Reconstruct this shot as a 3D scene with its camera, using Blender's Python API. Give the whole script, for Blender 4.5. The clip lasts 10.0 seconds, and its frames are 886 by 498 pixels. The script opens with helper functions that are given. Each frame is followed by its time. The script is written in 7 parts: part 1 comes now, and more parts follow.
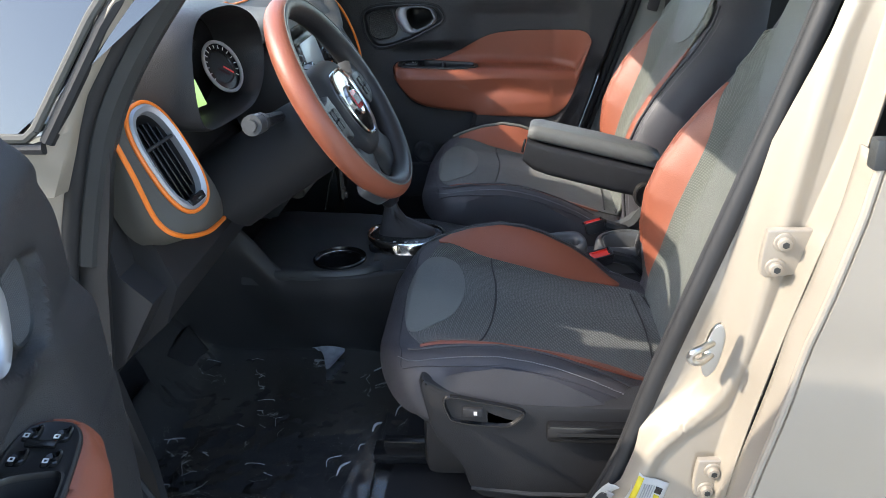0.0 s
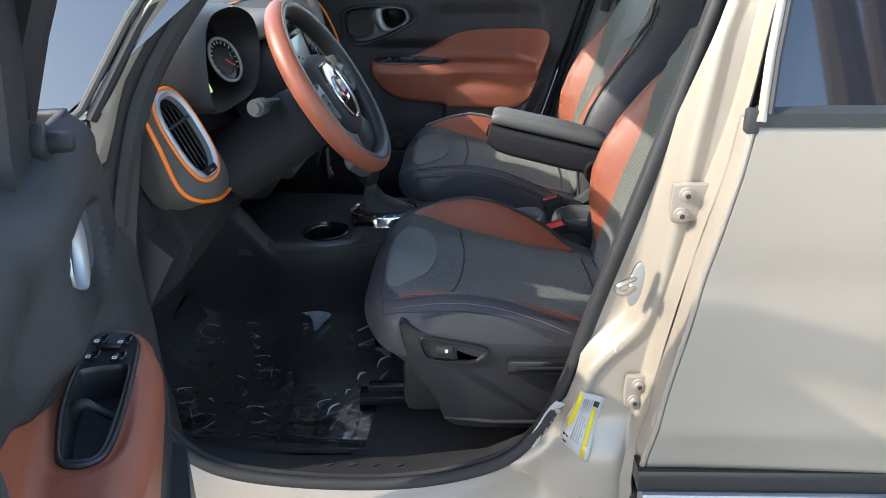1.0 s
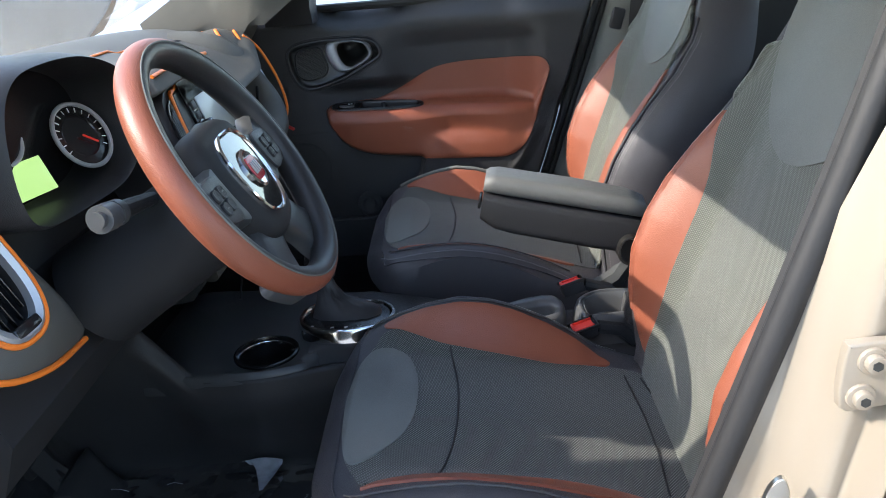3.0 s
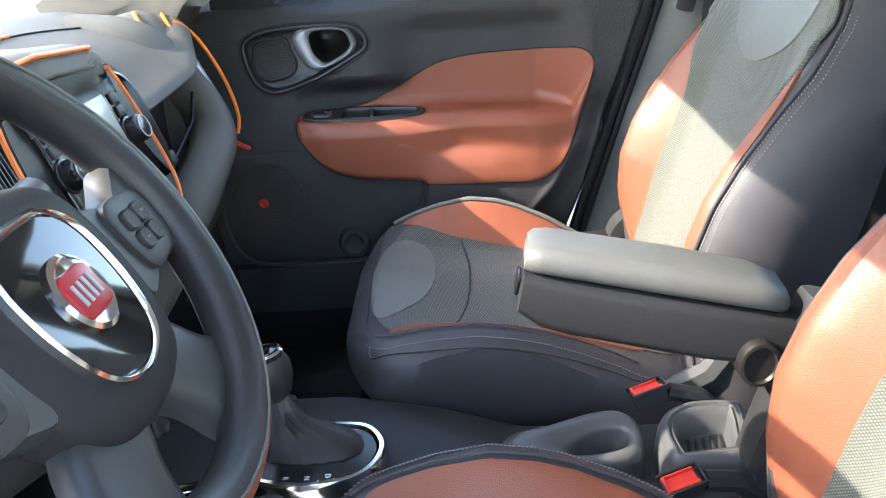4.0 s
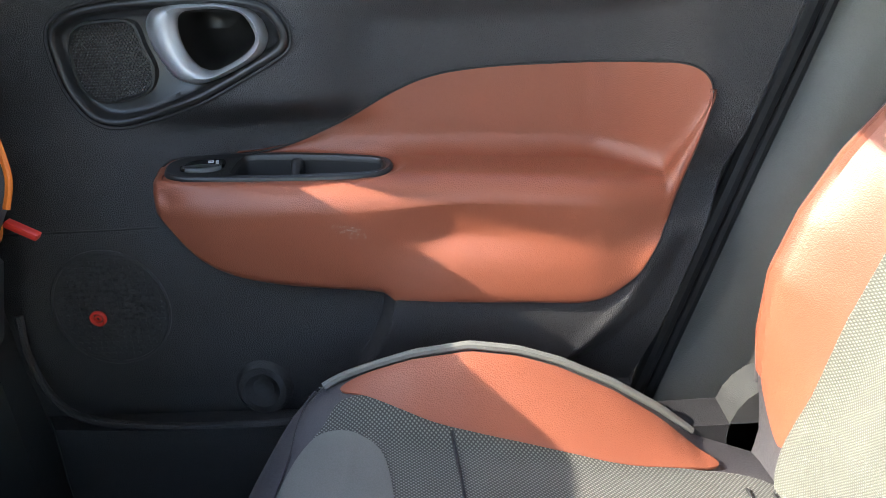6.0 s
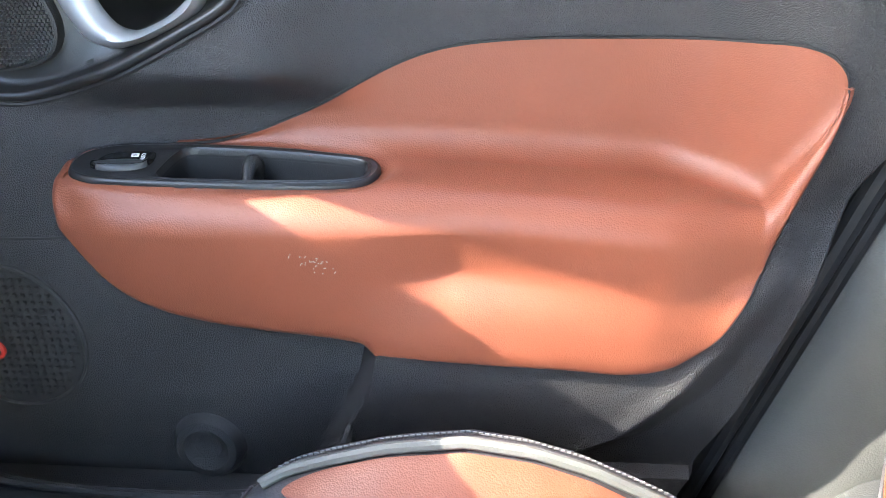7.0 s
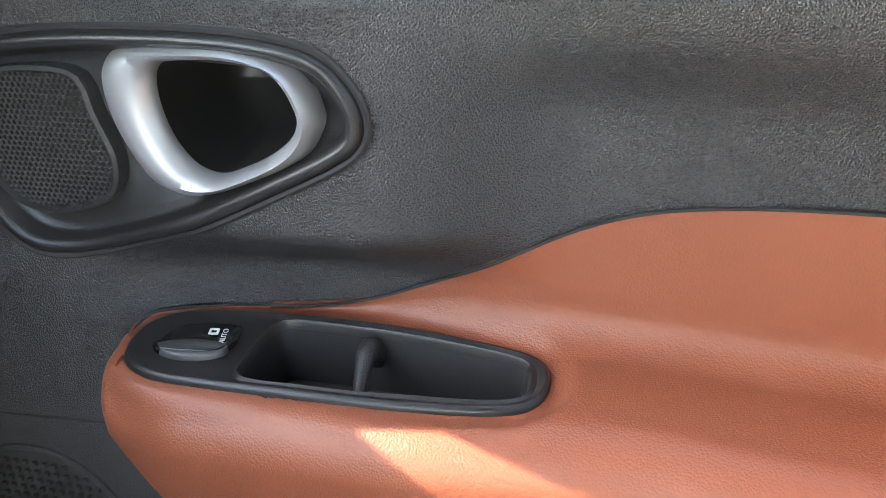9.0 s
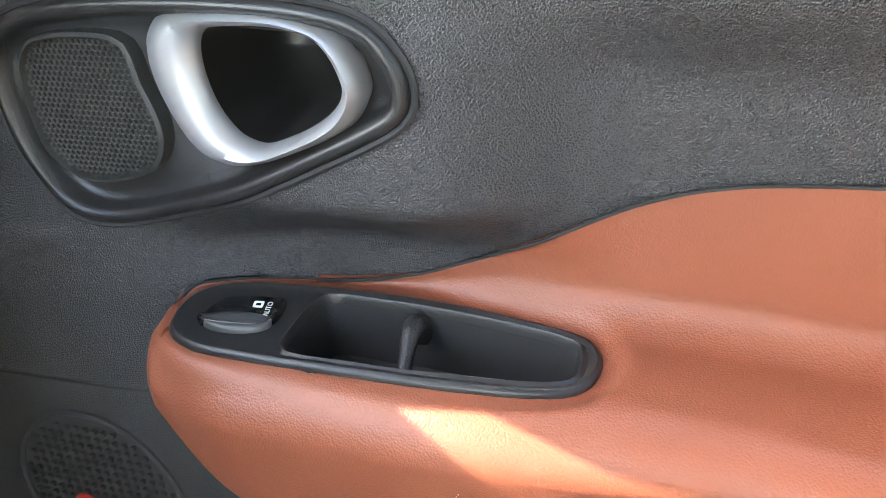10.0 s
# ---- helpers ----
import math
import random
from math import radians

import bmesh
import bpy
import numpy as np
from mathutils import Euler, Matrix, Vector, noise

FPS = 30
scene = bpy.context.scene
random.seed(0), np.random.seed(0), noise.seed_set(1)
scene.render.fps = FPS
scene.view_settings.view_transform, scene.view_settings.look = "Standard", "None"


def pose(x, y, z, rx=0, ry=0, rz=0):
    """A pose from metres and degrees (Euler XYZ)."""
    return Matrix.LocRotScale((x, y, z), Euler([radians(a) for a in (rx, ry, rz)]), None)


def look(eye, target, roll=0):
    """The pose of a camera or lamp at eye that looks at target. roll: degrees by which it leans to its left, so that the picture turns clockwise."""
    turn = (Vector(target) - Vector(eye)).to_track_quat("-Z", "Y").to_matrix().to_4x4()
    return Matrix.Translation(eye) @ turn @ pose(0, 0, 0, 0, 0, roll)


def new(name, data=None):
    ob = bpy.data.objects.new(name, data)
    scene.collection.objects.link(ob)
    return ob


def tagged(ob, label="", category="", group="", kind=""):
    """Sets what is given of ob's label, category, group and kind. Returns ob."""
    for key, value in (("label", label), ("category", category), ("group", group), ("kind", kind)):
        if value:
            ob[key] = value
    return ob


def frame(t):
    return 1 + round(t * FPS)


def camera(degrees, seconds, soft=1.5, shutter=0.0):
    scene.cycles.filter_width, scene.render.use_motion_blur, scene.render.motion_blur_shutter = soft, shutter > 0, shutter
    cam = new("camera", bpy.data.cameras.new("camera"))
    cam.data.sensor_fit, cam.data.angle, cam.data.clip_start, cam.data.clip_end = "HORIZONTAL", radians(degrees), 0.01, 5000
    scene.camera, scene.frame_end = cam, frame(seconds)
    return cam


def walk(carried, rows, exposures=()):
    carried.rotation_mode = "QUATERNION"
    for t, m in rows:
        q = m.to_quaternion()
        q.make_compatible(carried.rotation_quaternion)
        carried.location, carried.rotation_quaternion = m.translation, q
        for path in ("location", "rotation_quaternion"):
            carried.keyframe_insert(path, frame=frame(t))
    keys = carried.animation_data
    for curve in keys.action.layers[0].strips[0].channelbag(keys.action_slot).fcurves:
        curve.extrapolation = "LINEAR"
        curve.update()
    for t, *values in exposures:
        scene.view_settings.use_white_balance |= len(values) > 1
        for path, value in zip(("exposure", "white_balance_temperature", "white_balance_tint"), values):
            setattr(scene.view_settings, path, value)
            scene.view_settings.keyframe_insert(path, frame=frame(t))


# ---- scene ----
cam = camera(58.3, 10.0, soft=0.75)
PATH = [
    (0, (0.061, -1.601, 1.307), (-0.093, 0.216, 0.486), -1.6),
    (0.5, (0.069, -1.72, 1.33), (-0.039, 0.114, 0.539), -1.2),
    (1, (0.076, -1.824, 1.338), (-0.013, -0.003, 0.515), -1.3),
    (1.5, (0.082, -1.819, 1.331), (0.001, 0.008, 0.52), -1.5),
    (2, (0.08, -1.688, 1.309), (-0.002, 0.14, 0.504), -2.6),
    (2.5, (0.075, -1.509, 1.299), (-0.004, 0.337, 0.535), -4.3),
    (2.7, (0.08, -1.427, 1.292), (0.005, 0.421, 0.531), -4.7),
    (3.8, (0.084, -0.887, 1.2), (0.004, 0.957, 0.43), -5.1),
    (4, (0.053, -0.784, 1.2), (-0.02, 1.051, 0.409), -5.0),
    (4.5, (0.007, -0.62, 1.214), (0.03, 1.21, 0.407), -3.7),
    (5, (0.001, -0.466, 1.185), (0.067, 1.359, 0.371), -3.0),
    (5.5, (-0.015, -0.284, 1.153), (0.077, 1.538, 0.332), -2.6),
    (5.7, (0.015, -0.195, 1.112), (0.064, 1.646, 0.332), -2.7),
    (6.8, (0.069, 0.12, 1.067), (-0.076, 1.921, 0.209), -0.8),
    (7, (0.076, 0.157, 1.055), (-0.076, 1.948, 0.178), -0.9),
    (7.5, (0.076, 0.251, 1.054), (-0.115, 2.02, 0.139), -1.2),
    (8, (0.013, 0.315, 1.066), (-0.224, 2.067, 0.131), -0.2),
    (8.5, (0.012, 0.367, 1.084), (-0.294, 2.123, 0.175), -0.7),
    (9, (0.008, 0.376, 1.093), (-0.412, 2.119, 0.206), -1.2),
    (9.5, (0.011, 0.375, 1.106), (-0.497, 2.089, 0.21), -2.0),
    (10, (0.007, 0.39, 1.087), (-0.536, 2.068, 0.144), -2.3),
]
EXPOSURES = [(0.0, 2.5, 6800, 10), (1.5, 2.25, 6700, 10), (2.7, 2.25, 6600, 10), (4.0, 3.56, 7000, 10), (4.5, 3.6, 7000, 10), (5.0, 3.52, 7000, 10), (5.7, 3.4, 7000, 10), (7.0, 4.6, 6900, 10), (8.0, 4.5, 7300, 10), (9.0, 4.4, 8000, 10), (10.0, 4.75, 8000, 10)]
walk(cam, [(t, look(eye, target, roll)) for t, eye, target, roll in PATH], EXPOSURES)

# ---- light ----
SUN_TO = Vector((-1.0, -0.248, 0.72)).normalized()
world = bpy.data.worlds.new("sky")
scene.world = world
world.use_nodes = True
wn = world.node_tree.nodes
sky = wn.new("ShaderNodeTexSky")
sky.sky_type, sky.sun_disc = "NISHITA", False
sky.sun_elevation = math.asin(SUN_TO.z)
sky.sun_rotation = math.atan2(SUN_TO.x, SUN_TO.y)
world.node_tree.links.new(sky.outputs[0], wn["Background"].inputs[0])
wn["Background"].inputs[1].default_value = 0.15
sun_data = bpy.data.lights.new("sun", "SUN")
sun_data.energy, sun_data.angle, sun_data.color = 1.38, radians(0.55), (1.0, 0.95, 0.87)
sun = new("sun", sun_data)
sun.matrix_world = look(SUN_TO * 20, (0, 0, 0))


# ---- materials ----
def material(name, base, rough=0.6, metal=0.0, grain=0.0, grain_size=400.0, bump=0.0, vary=0.12, vary_size=6.0, sheen=0.0, coat=0.0, spec=0.5, emit=None, voronoi=False):
    m = bpy.data.materials.new(name)
    m.use_nodes = True
    nt = m.node_tree
    n, link = nt.nodes, nt.links.new
    b = n["Principled BSDF"]
    b.inputs["Roughness"].default_value, b.inputs["Metallic"].default_value = rough, metal
    b.inputs["Specular IOR Level"].default_value = spec
    b.inputs["Sheen Weight"].default_value, b.inputs["Coat Weight"].default_value = sheen, coat
    co = n.new("ShaderNodeTexCoord")
    big = n.new("ShaderNodeTexNoise")
    big.inputs["Scale"].default_value, big.inputs["Detail"].default_value = vary_size, 5
    link(co.outputs["Object"], big.inputs["Vector"])
    ramp = n.new("ShaderNodeMapRange")
    ramp.inputs[1].default_value, ramp.inputs[2].default_value = 0.3, 0.7
    ramp.inputs[3].default_value, ramp.inputs[4].default_value = 1 - vary, 1 + vary
    link(big.outputs["Fac"], ramp.inputs[0])
    mul = n.new("ShaderNodeVectorMath")
    mul.operation = "SCALE"
    mul.inputs[0].default_value = base
    link(ramp.outputs[0], mul.inputs["Scale"])
    link(mul.outputs[0], b.inputs["Base Color"])
    if bump:
        if voronoi:
            fine = n.new("ShaderNodeTexVoronoi")
            fine.inputs["Scale"].default_value = grain_size
            out = fine.outputs["Distance"]
        else:
            fine = n.new("ShaderNodeTexNoise")
            fine.inputs["Scale"].default_value, fine.inputs["Detail"].default_value = grain_size, 2
            out = fine.outputs["Fac"]
        link(co.outputs["Object"], fine.inputs["Vector"])
        bp = n.new("ShaderNodeBump")
        bp.inputs["Strength"].default_value, bp.inputs["Distance"].default_value = bump, 0.001
        bp.invert = voronoi
        link(out, bp.inputs["Height"])
        link(bp.outputs[0], b.inputs["Normal"])
        if grain:
            g = n.new("ShaderNodeMapRange")
            g.inputs[1].default_value, g.inputs[2].default_value = 0.25, 0.75
            g.inputs[3].default_value, g.inputs[4].default_value = max(rough - grain, 0.05), min(rough + grain, 1)
            link(out, g.inputs[0])
            link(g.outputs[0], b.inputs["Roughness"])
    if emit:
        b.inputs["Emission Color"].default_value = (*emit[:3], 1)
        b.inputs["Emission Strength"].default_value = emit[3]
    return m


def weave(name, base, light, tilt, pitch=0.0032, rough=0.85):
    """Woven seat fabric: two crossed sets of threads in the plane that tilt lays flat, as relief and colour."""
    m = material(name, base, rough, vary=0.08)
    nt = m.node_tree
    n, link = nt.nodes, nt.links.new
    b = n["Principled BSDF"]
    co = n.new("ShaderNodeTexCoord")
    waves = []
    for turn in (40, -50):
        mp = n.new("ShaderNodeMapping")
        mp.inputs["Rotation"].default_value = (0, radians(tilt), radians(turn))
        link(co.outputs["Object"], mp.inputs["Vector"])
        w = n.new("ShaderNodeTexWave")
        w.inputs["Scale"].default_value, w.inputs["Distortion"].default_value = 0.314 / pitch, 0.0
        link(mp.outputs[0], w.inputs["Vector"])
        waves.append(w)
    mx = n.new("ShaderNodeMath")
    mx.operation = "MULTIPLY"
    link(waves[0].outputs["Fac"], mx.inputs[0])
    link(waves[1].outputs["Fac"], mx.inputs[1])
    mix = n.new("ShaderNodeMix")
    mix.data_type = "RGBA"
    mix.inputs["A"].default_value, mix.inputs["B"].default_value = (*base, 1), (*light, 1)
    link(mx.outputs[0], mix.inputs["Factor"])
    link(mix.outputs["Result"], b.inputs["Base Color"])
    bp = n.new("ShaderNodeBump")
    bp.inputs["Strength"].default_value, bp.inputs["Distance"].default_value = 0.4, 0.001
    link(mx.outputs[0], bp.inputs["Height"])
    link(bp.outputs[0], b.inputs["Normal"])
    b.inputs["Sheen Weight"].default_value = 0.2
    return m


def glass(name, tint=(0.9, 0.95, 0.93)):
    m = material(name, tint, 0.02)
    b = m.node_tree.nodes["Principled BSDF"]
    b.inputs["Transmission Weight"].default_value, b.inputs["IOR"].default_value = 1.0, 1.02
    return m


BLACK_PLASTIC = material("black_plastic", (0.028, 0.028, 0.030), 0.48, grain=0.12, bump=0.25, grain_size=800, voronoi=True, spec=0.35)
DOOR_PLASTIC = material("grained_door_plastic", (0.036, 0.036, 0.038), 0.37, grain=0.15, bump=0.8, grain_size=900, voronoi=True)
DASH_PLASTIC = material("dash_plastic", (0.032, 0.034, 0.034), 0.5, grain=0.1, bump=0.18, grain_size=800, voronoi=True)
DASH_GREY = material("grey_brown_dash_pad", (0.090, 0.088, 0.079), 0.68, spec=0.3, grain=0.1, bump=0.15, grain_size=800, voronoi=True)
TRAY_BLACK = material("satin_black_plastic", (0.020, 0.020, 0.021), 0.34, grain=0.06, bump=0.12, grain_size=900, voronoi=True)
BIN_GREY = material("satin_grey_plastic", (0.085, 0.086, 0.088), 0.36, grain=0.05, bump=0.1, grain_size=900, vary=0.08, voronoi=True)
POCKET_BLACK = material("smooth_black_plastic", (0.015, 0.014, 0.0135), 0.40, vary=0.06)
PIANO = material("piano_black", (0.010, 0.010, 0.011), 0.06, vary=0.05, coat=0.5)
PILLAR_TRIM = material("grey_pillar_trim", (0.135, 0.14, 0.13), 0.5, grain=0.1, bump=0.3, grain_size=600, voronoi=True)
SPOKE_GREY = material("dark_grey_spoke", (0.050, 0.052, 0.054), 0.38, vary=0.06)
GLOSS_BLACK = material("gloss_black_plastic", (0.012, 0.012, 0.013), 0.22, vary=0.05)
RED_LEATHER = material("russet_leather", (0.255, 0.076, 0.042), 0.40, grain=0.06, bump=0.26, grain_size=800, vary=0.06, voronoi=True)
SHIELD = material("seat_shield_plastic", (0.022, 0.022, 0.024), 0.5, grain=0.1, bump=0.3, grain_size=800, voronoi=True, spec=0.3)
FOOT_BLACK = material("matt_black_plastic", (0.026, 0.026, 0.028), 0.6, bump=0.2, grain_size=800, spec=0.3)
WHEEL_LEATHER = material("wheel_leather", (0.030, 0.029, 0.031), 0.42, grain=0.06, bump=0.15, grain_size=1100, voronoi=True)
BADGE_RED = material("badge_red", (0.42, 0.010, 0.018), 0.25, vary=0.04)
BLACK_LEATHER = material("black_leather", (0.052, 0.050, 0.056), 0.5, grain=0.12, bump=0.15, grain_size=700, voronoi=True)
LID_GREY = material("lid_leather", (0.105, 0.107, 0.102), 0.5, grain=0.1, bump=0.2, grain_size=900, voronoi=True)
GREY_LEATHER = material("grey_leather", (0.135, 0.139, 0.128), 0.55, grain=0.1, bump=0.12, grain_size=700, voronoi=True)
FABRIC = weave("woven_seat_fabric", (0.030, 0.032, 0.030), (0.19, 0.20, 0.18), 5, 0.0028)
BACK_FABRIC = weave("woven_back_fabric", (0.072, 0.077, 0.064), (0.18, 0.19, 0.162), 70.5, 0.0024)
CARPET = material("black_carpet", (0.024, 0.024, 0.026), 0.95, bump=0.8, grain_size=900)
ORANGE = material("orange_trim", (0.85, 0.20, 0.025), 0.35, vary=0.04)
SILVER = material("satin_silver", (0.40, 0.41, 0.43), 0.42, metal=0.6, vary=0.04)
CHROME = material("chrome", (0.75, 0.76, 0.78), 0.12, metal=1.0, vary=0.03)
STALK_GREY = material("grey_stalk_plastic", (0.075, 0.076, 0.078), 0.4, vary=0.05)
ZINC = material("zinc_plated_steel", (0.55, 0.54, 0.50), 0.32, metal=1.0, vary=0.08)
RUBBER = material("rubber_seal", (0.018, 0.018, 0.019), 0.6, bump=0.2, grain_size=300)
PAINT = material("beige_metallic_paint", (0.325, 0.282, 0.225), 0.32, metal=0.15, bump=0.05, grain_size=2500, coat=0.6, vary=0.03)
RED_BUTTON = material("red_button", (0.75, 0.045, 0.03), 0.35, vary=0.04)
WHITE_PRINT = material("white_print", (0.8, 0.8, 0.8), 0.5, vary=0.02)
YELLOW = material("yellow_print", (0.60, 0.47, 0.02), 0.5, vary=0.02)
PAPER = material("label_paper", (0.45, 0.44, 0.42), 0.4, vary=0.05)
STITCH = material("grey_stitching", (0.24, 0.24, 0.25), 0.8, vary=0.05)
CLEAR = glass("clear_glass")


# ---- mesh helpers ----
def part(name, bm, mat, parent=None, label="", sharp=35):
    me = bpy.data.meshes.new(name)
    bmesh.ops.recalc_face_normals(bm, faces=bm.faces)
    bm.to_mesh(me)
    bm.free()
    me.materials.append(mat)
    me.polygons.foreach_set("use_smooth", [True] * len(me.polygons))
    me.set_sharp_from_angle(angle=radians(sharp))
    ob = new(name, me)
    if parent:
        ob.parent = parent
    if label:
        ob["label"] = label
    return ob


def thing(name, label, category, group="", kind="", at=(0, 0, 0)):
    ob = new(name)
    ob.location = at
    return tagged(ob, label, category, group, kind)


def spline(pts, n=8, closed=False):
    """Catmull-Rom through the points, n steps a span."""
    pts = [Vector(p) for p in pts]
    k = len(pts)
    out = []
    for i in range(k if closed else k - 1):
        p = [pts[(i + d) % k] if closed else pts[min(max(i + d, 0), k - 1)] for d in (-1, 0, 1, 2)]
        for j in range(n):
            t = j / n
            out.append(0.5 * (2 * p[1] + (p[2] - p[0]) * t + (2 * p[0] - 5 * p[1] + 4 * p[2] - p[3]) * t * t + (3 * p[1] - p[0] - 3 * p[2] + p[3]) * t ** 3))
    if not closed:
        out.append(pts[-1])
    return out


def interp(x, pairs):
    return float(np.interp(x, [p[0] for p in pairs], [p[1] for p in pairs]))


def ease(x, a, b):
    t = min(max((x - a) / (b - a), 0.0), 1.0)
    return t * t * (3 - 2 * t)


def bm_grid(f, nu, nv, close_u=False):
    """A sheet of points f(u, v), u and v from 0 to 1."""
    bm = bmesh.new()
    rows = [[bm.verts.new(f(i / (nu if close_u else nu - 1), j / (nv - 1))) for j in range(nv)] for i in range(nu)]
    for i in range(nu if close_u else nu - 1):
        for j in range(nv - 1):
            a, b = rows[i], rows[(i + 1) % nu]
            bm.faces.new((a[j], a[j + 1], b[j + 1], b[j]))
    return bm


def bm_loft(loops, caps=True):
    """Skin through closed loops of equal counts."""
    bm = bmesh.new()
    rows = [[bm.verts.new(p) for p in lp] for lp in loops]
    n = len(rows[0])
    for a, b in zip(rows, rows[1:]):
        for j in range(n):
            bm.faces.new((a[j], a[(j + 1) % n], b[(j + 1) % n], b[j]))
    if caps:
        bm.faces.new(rows[0])
        bm.faces.new(rows[-1])
    return bm


def bm_tube(pts, r, sides=10, closed=False, caps=True, squash=1.0, radii=None):
    pts = [Vector(p) for p in pts]
    k = len(pts)
    loops = []
    up = None
    for i, p in enumerate(pts):
        d = (pts[(i + 1) % k] - pts[i - 1]) if closed else (pts[min(i + 1, k - 1)] - pts[max(i - 1, 0)])
        d.normalize()
        if up is None:
            up = Vector((0, 0, 1)) if abs(d.z) < 0.9 else Vector((1, 0, 0))
        side = d.cross(up).normalized()
        up = side.cross(d).normalized()
        rr = radii[i] if radii else r
        loops.append([p + rr * (math.cos(a) * side + squash * math.sin(a) * up) for a in (math.tau * j / sides for j in range(sides))])
    if closed:
        bm = bmesh.new()
        rows = [[bm.verts.new(p) for p in lp] for lp in loops]
        for i in range(k):
            a, b = rows[i], rows[(i + 1) % k]
            for j in range(sides):
                bm.faces.new((a[j], a[(j + 1) % sides], b[(j + 1) % sides], b[j]))
        return bm
    return bm_loft(loops, caps)


def bm_box(size, at=(0, 0, 0), bevel=0.0, turn=None, segments=2):
    bm = bmesh.new()
    bmesh.ops.create_cube(bm, size=1, matrix=Matrix.Diagonal((*size, 1)))
    if bevel:
        bmesh.ops.bevel(bm, geom=bm.edges[:], offset=bevel, segments=segments, affect="EDGES", profile=0.5)
    bmesh.ops.transform(bm, matrix=Matrix.Translation(at) @ (turn or Matrix()), verts=bm.verts)
    return bm


def bm_plate(outline, depth, m=None, bevel=0.0):
    """A flat outline (x, y) given thickness along +z, then placed by m."""
    bm = bmesh.new()
    lo = [bm.verts.new((p[0], p[1], 0)) for p in outline]
    f = bm.faces.new(lo)
    top = bmesh.ops.extrude_face_region(bm, geom=[f])["geom"]
    vs = [g for g in top if isinstance(g, bmesh.types.BMVert)]
    bmesh.ops.translate(bm, vec=(0, 0, depth), verts=vs)
    if bevel:
        es = [e for e in bm.edges if all(v in vs for v in e.verts)]
        bmesh.ops.bevel(bm, geom=es, offset=bevel, segments=3, affect="EDGES", profile=0.5)
    if m:
        bmesh.ops.transform(bm, matrix=m, verts=bm.verts)
    return bm


def bm_cyl(r, depth, m=None, sides=24, bevel=0.0, r2=None):
    bm = bmesh.new()
    bmesh.ops.create_cone(bm, cap_ends=True, segments=sides, radius1=r, radius2=r if r2 is None else r2, depth=depth)
    if bevel:
        es = [e for e in bm.edges if abs(e.verts[0].co.z - e.verts[1].co.z) < 1e-6]
        bmesh.ops.bevel(bm, geom=es, offset=bevel, segments=2, affect="EDGES", profile=0.5)
    if m:
        bmesh.ops.transform(bm, matrix=m, verts=bm.verts)
    return bm


def merge(*bms):
    out = bms[0]
    for b in bms[1:]:
        me = bpy.data.meshes.new("tmp")
        b.to_mesh(me)
        b.free()
        out.from_mesh(me)
        bpy.data.meshes.remove(me)
    return out


def span_sheet(outline, depth, nx=60, nz=24):
    """A raised sheet inside a closed outline in x and z (single-valued over x): depth(x, z, edge) gives y, edge runs from 0 at the rim to 1."""
    o = [(p[0], p[1]) for p in outline]
    xs0, xs1 = min(p[0] for p in o), max(p[0] for p in o)

    def limits(x):
        zs = []
        for (ax, az), (bx, bz) in zip(o, o[1:] + o[:1]):
            if (ax - x) * (bx - x) <= 0 and ax != bx:
                zs.append(az + (bz - az) * (x - ax) / (bx - ax))
        return min(zs), max(zs)

    def f(u, v):
        w = 0.5 - 0.5 * math.cos(math.pi * (0.002 + 0.996 * u))
        x = xs0 + (xs1 - xs0) * w
        lo, hi = limits(x)
        s = 0.5 - 0.5 * math.cos(math.pi * v)
        z = lo + (hi - lo) * s
        e = min(min(z - lo, hi - z), min(x - xs0, xs1 - x) * 1.0)
        return (x, depth(x, z, max(e, 0.0)), z)
    return bm_grid(f, nx, nz)


def solid(ob, t, offset=-1.0):
    md = ob.modifiers.new("thickness", "SOLIDIFY")
    md.thickness, md.offset = t, offset
    return ob


def inside(poly, x, y):
    c = False
    for (ax, ay), (bx, by) in zip(poly, poly[1:] + poly[:1]):
        if (ay > y) != (by > y) and x < ax + (bx - ax) * (y - ay) / (by - ay):
            c = not c
    return c


def rim_distance(poly, x, y):
    """Signed distance to a closed outline, positive inside."""
    a = np.array(poly)
    b = np.roll(a, -1, 0)
    d = b - a
    t = np.clip(((np.array((x, y)) - a) * d).sum(1) / (d * d).sum(1), 0, 1)
    m = float(np.sqrt((((a + t[:, None] * d) - (x, y)) ** 2).sum(1)).min())
    return m if inside(poly, x, y) else -m


def polar(poly, c, n=64):
    """The outline resampled at n even angles round c."""
    out = []
    for k in range(n):
        dx, dy = math.cos(math.tau * k / n), math.sin(math.tau * k / n)
        best = 0.0
        for (ax, ay), (bx, by) in zip(poly, poly[1:] + poly[:1]):
            ex, ey = bx - ax, by - ay
            det = ex * dy - ey * dx
            if abs(det) < 1e-12:
                continue
            r = (ex * (ay - c[1]) - ey * (ax - c[0])) / det
            s = (dx * (ay - c[1]) - dy * (ax - c[0])) / det
            if -1e-9 <= s <= 1 + 1e-9 and r > best:
                best = r
        out.append((c[0] + dx * best, c[1] + dy * best))
    return out


def smooth2(pts, n=8):
    return [(p.x, p.y) for p in spline([(a, b, 0) for a, b in pts], n, True)]


def scaled(poly, k, c=None):
    if c is None:
        c = (sum(p[0] for p in poly) / len(poly), sum(p[1] for p in poly) / len(poly))
    return [(c[0] + (p[0] - c[0]) * k, c[1] + (p[1] - c[1]) * k) for p in poly]


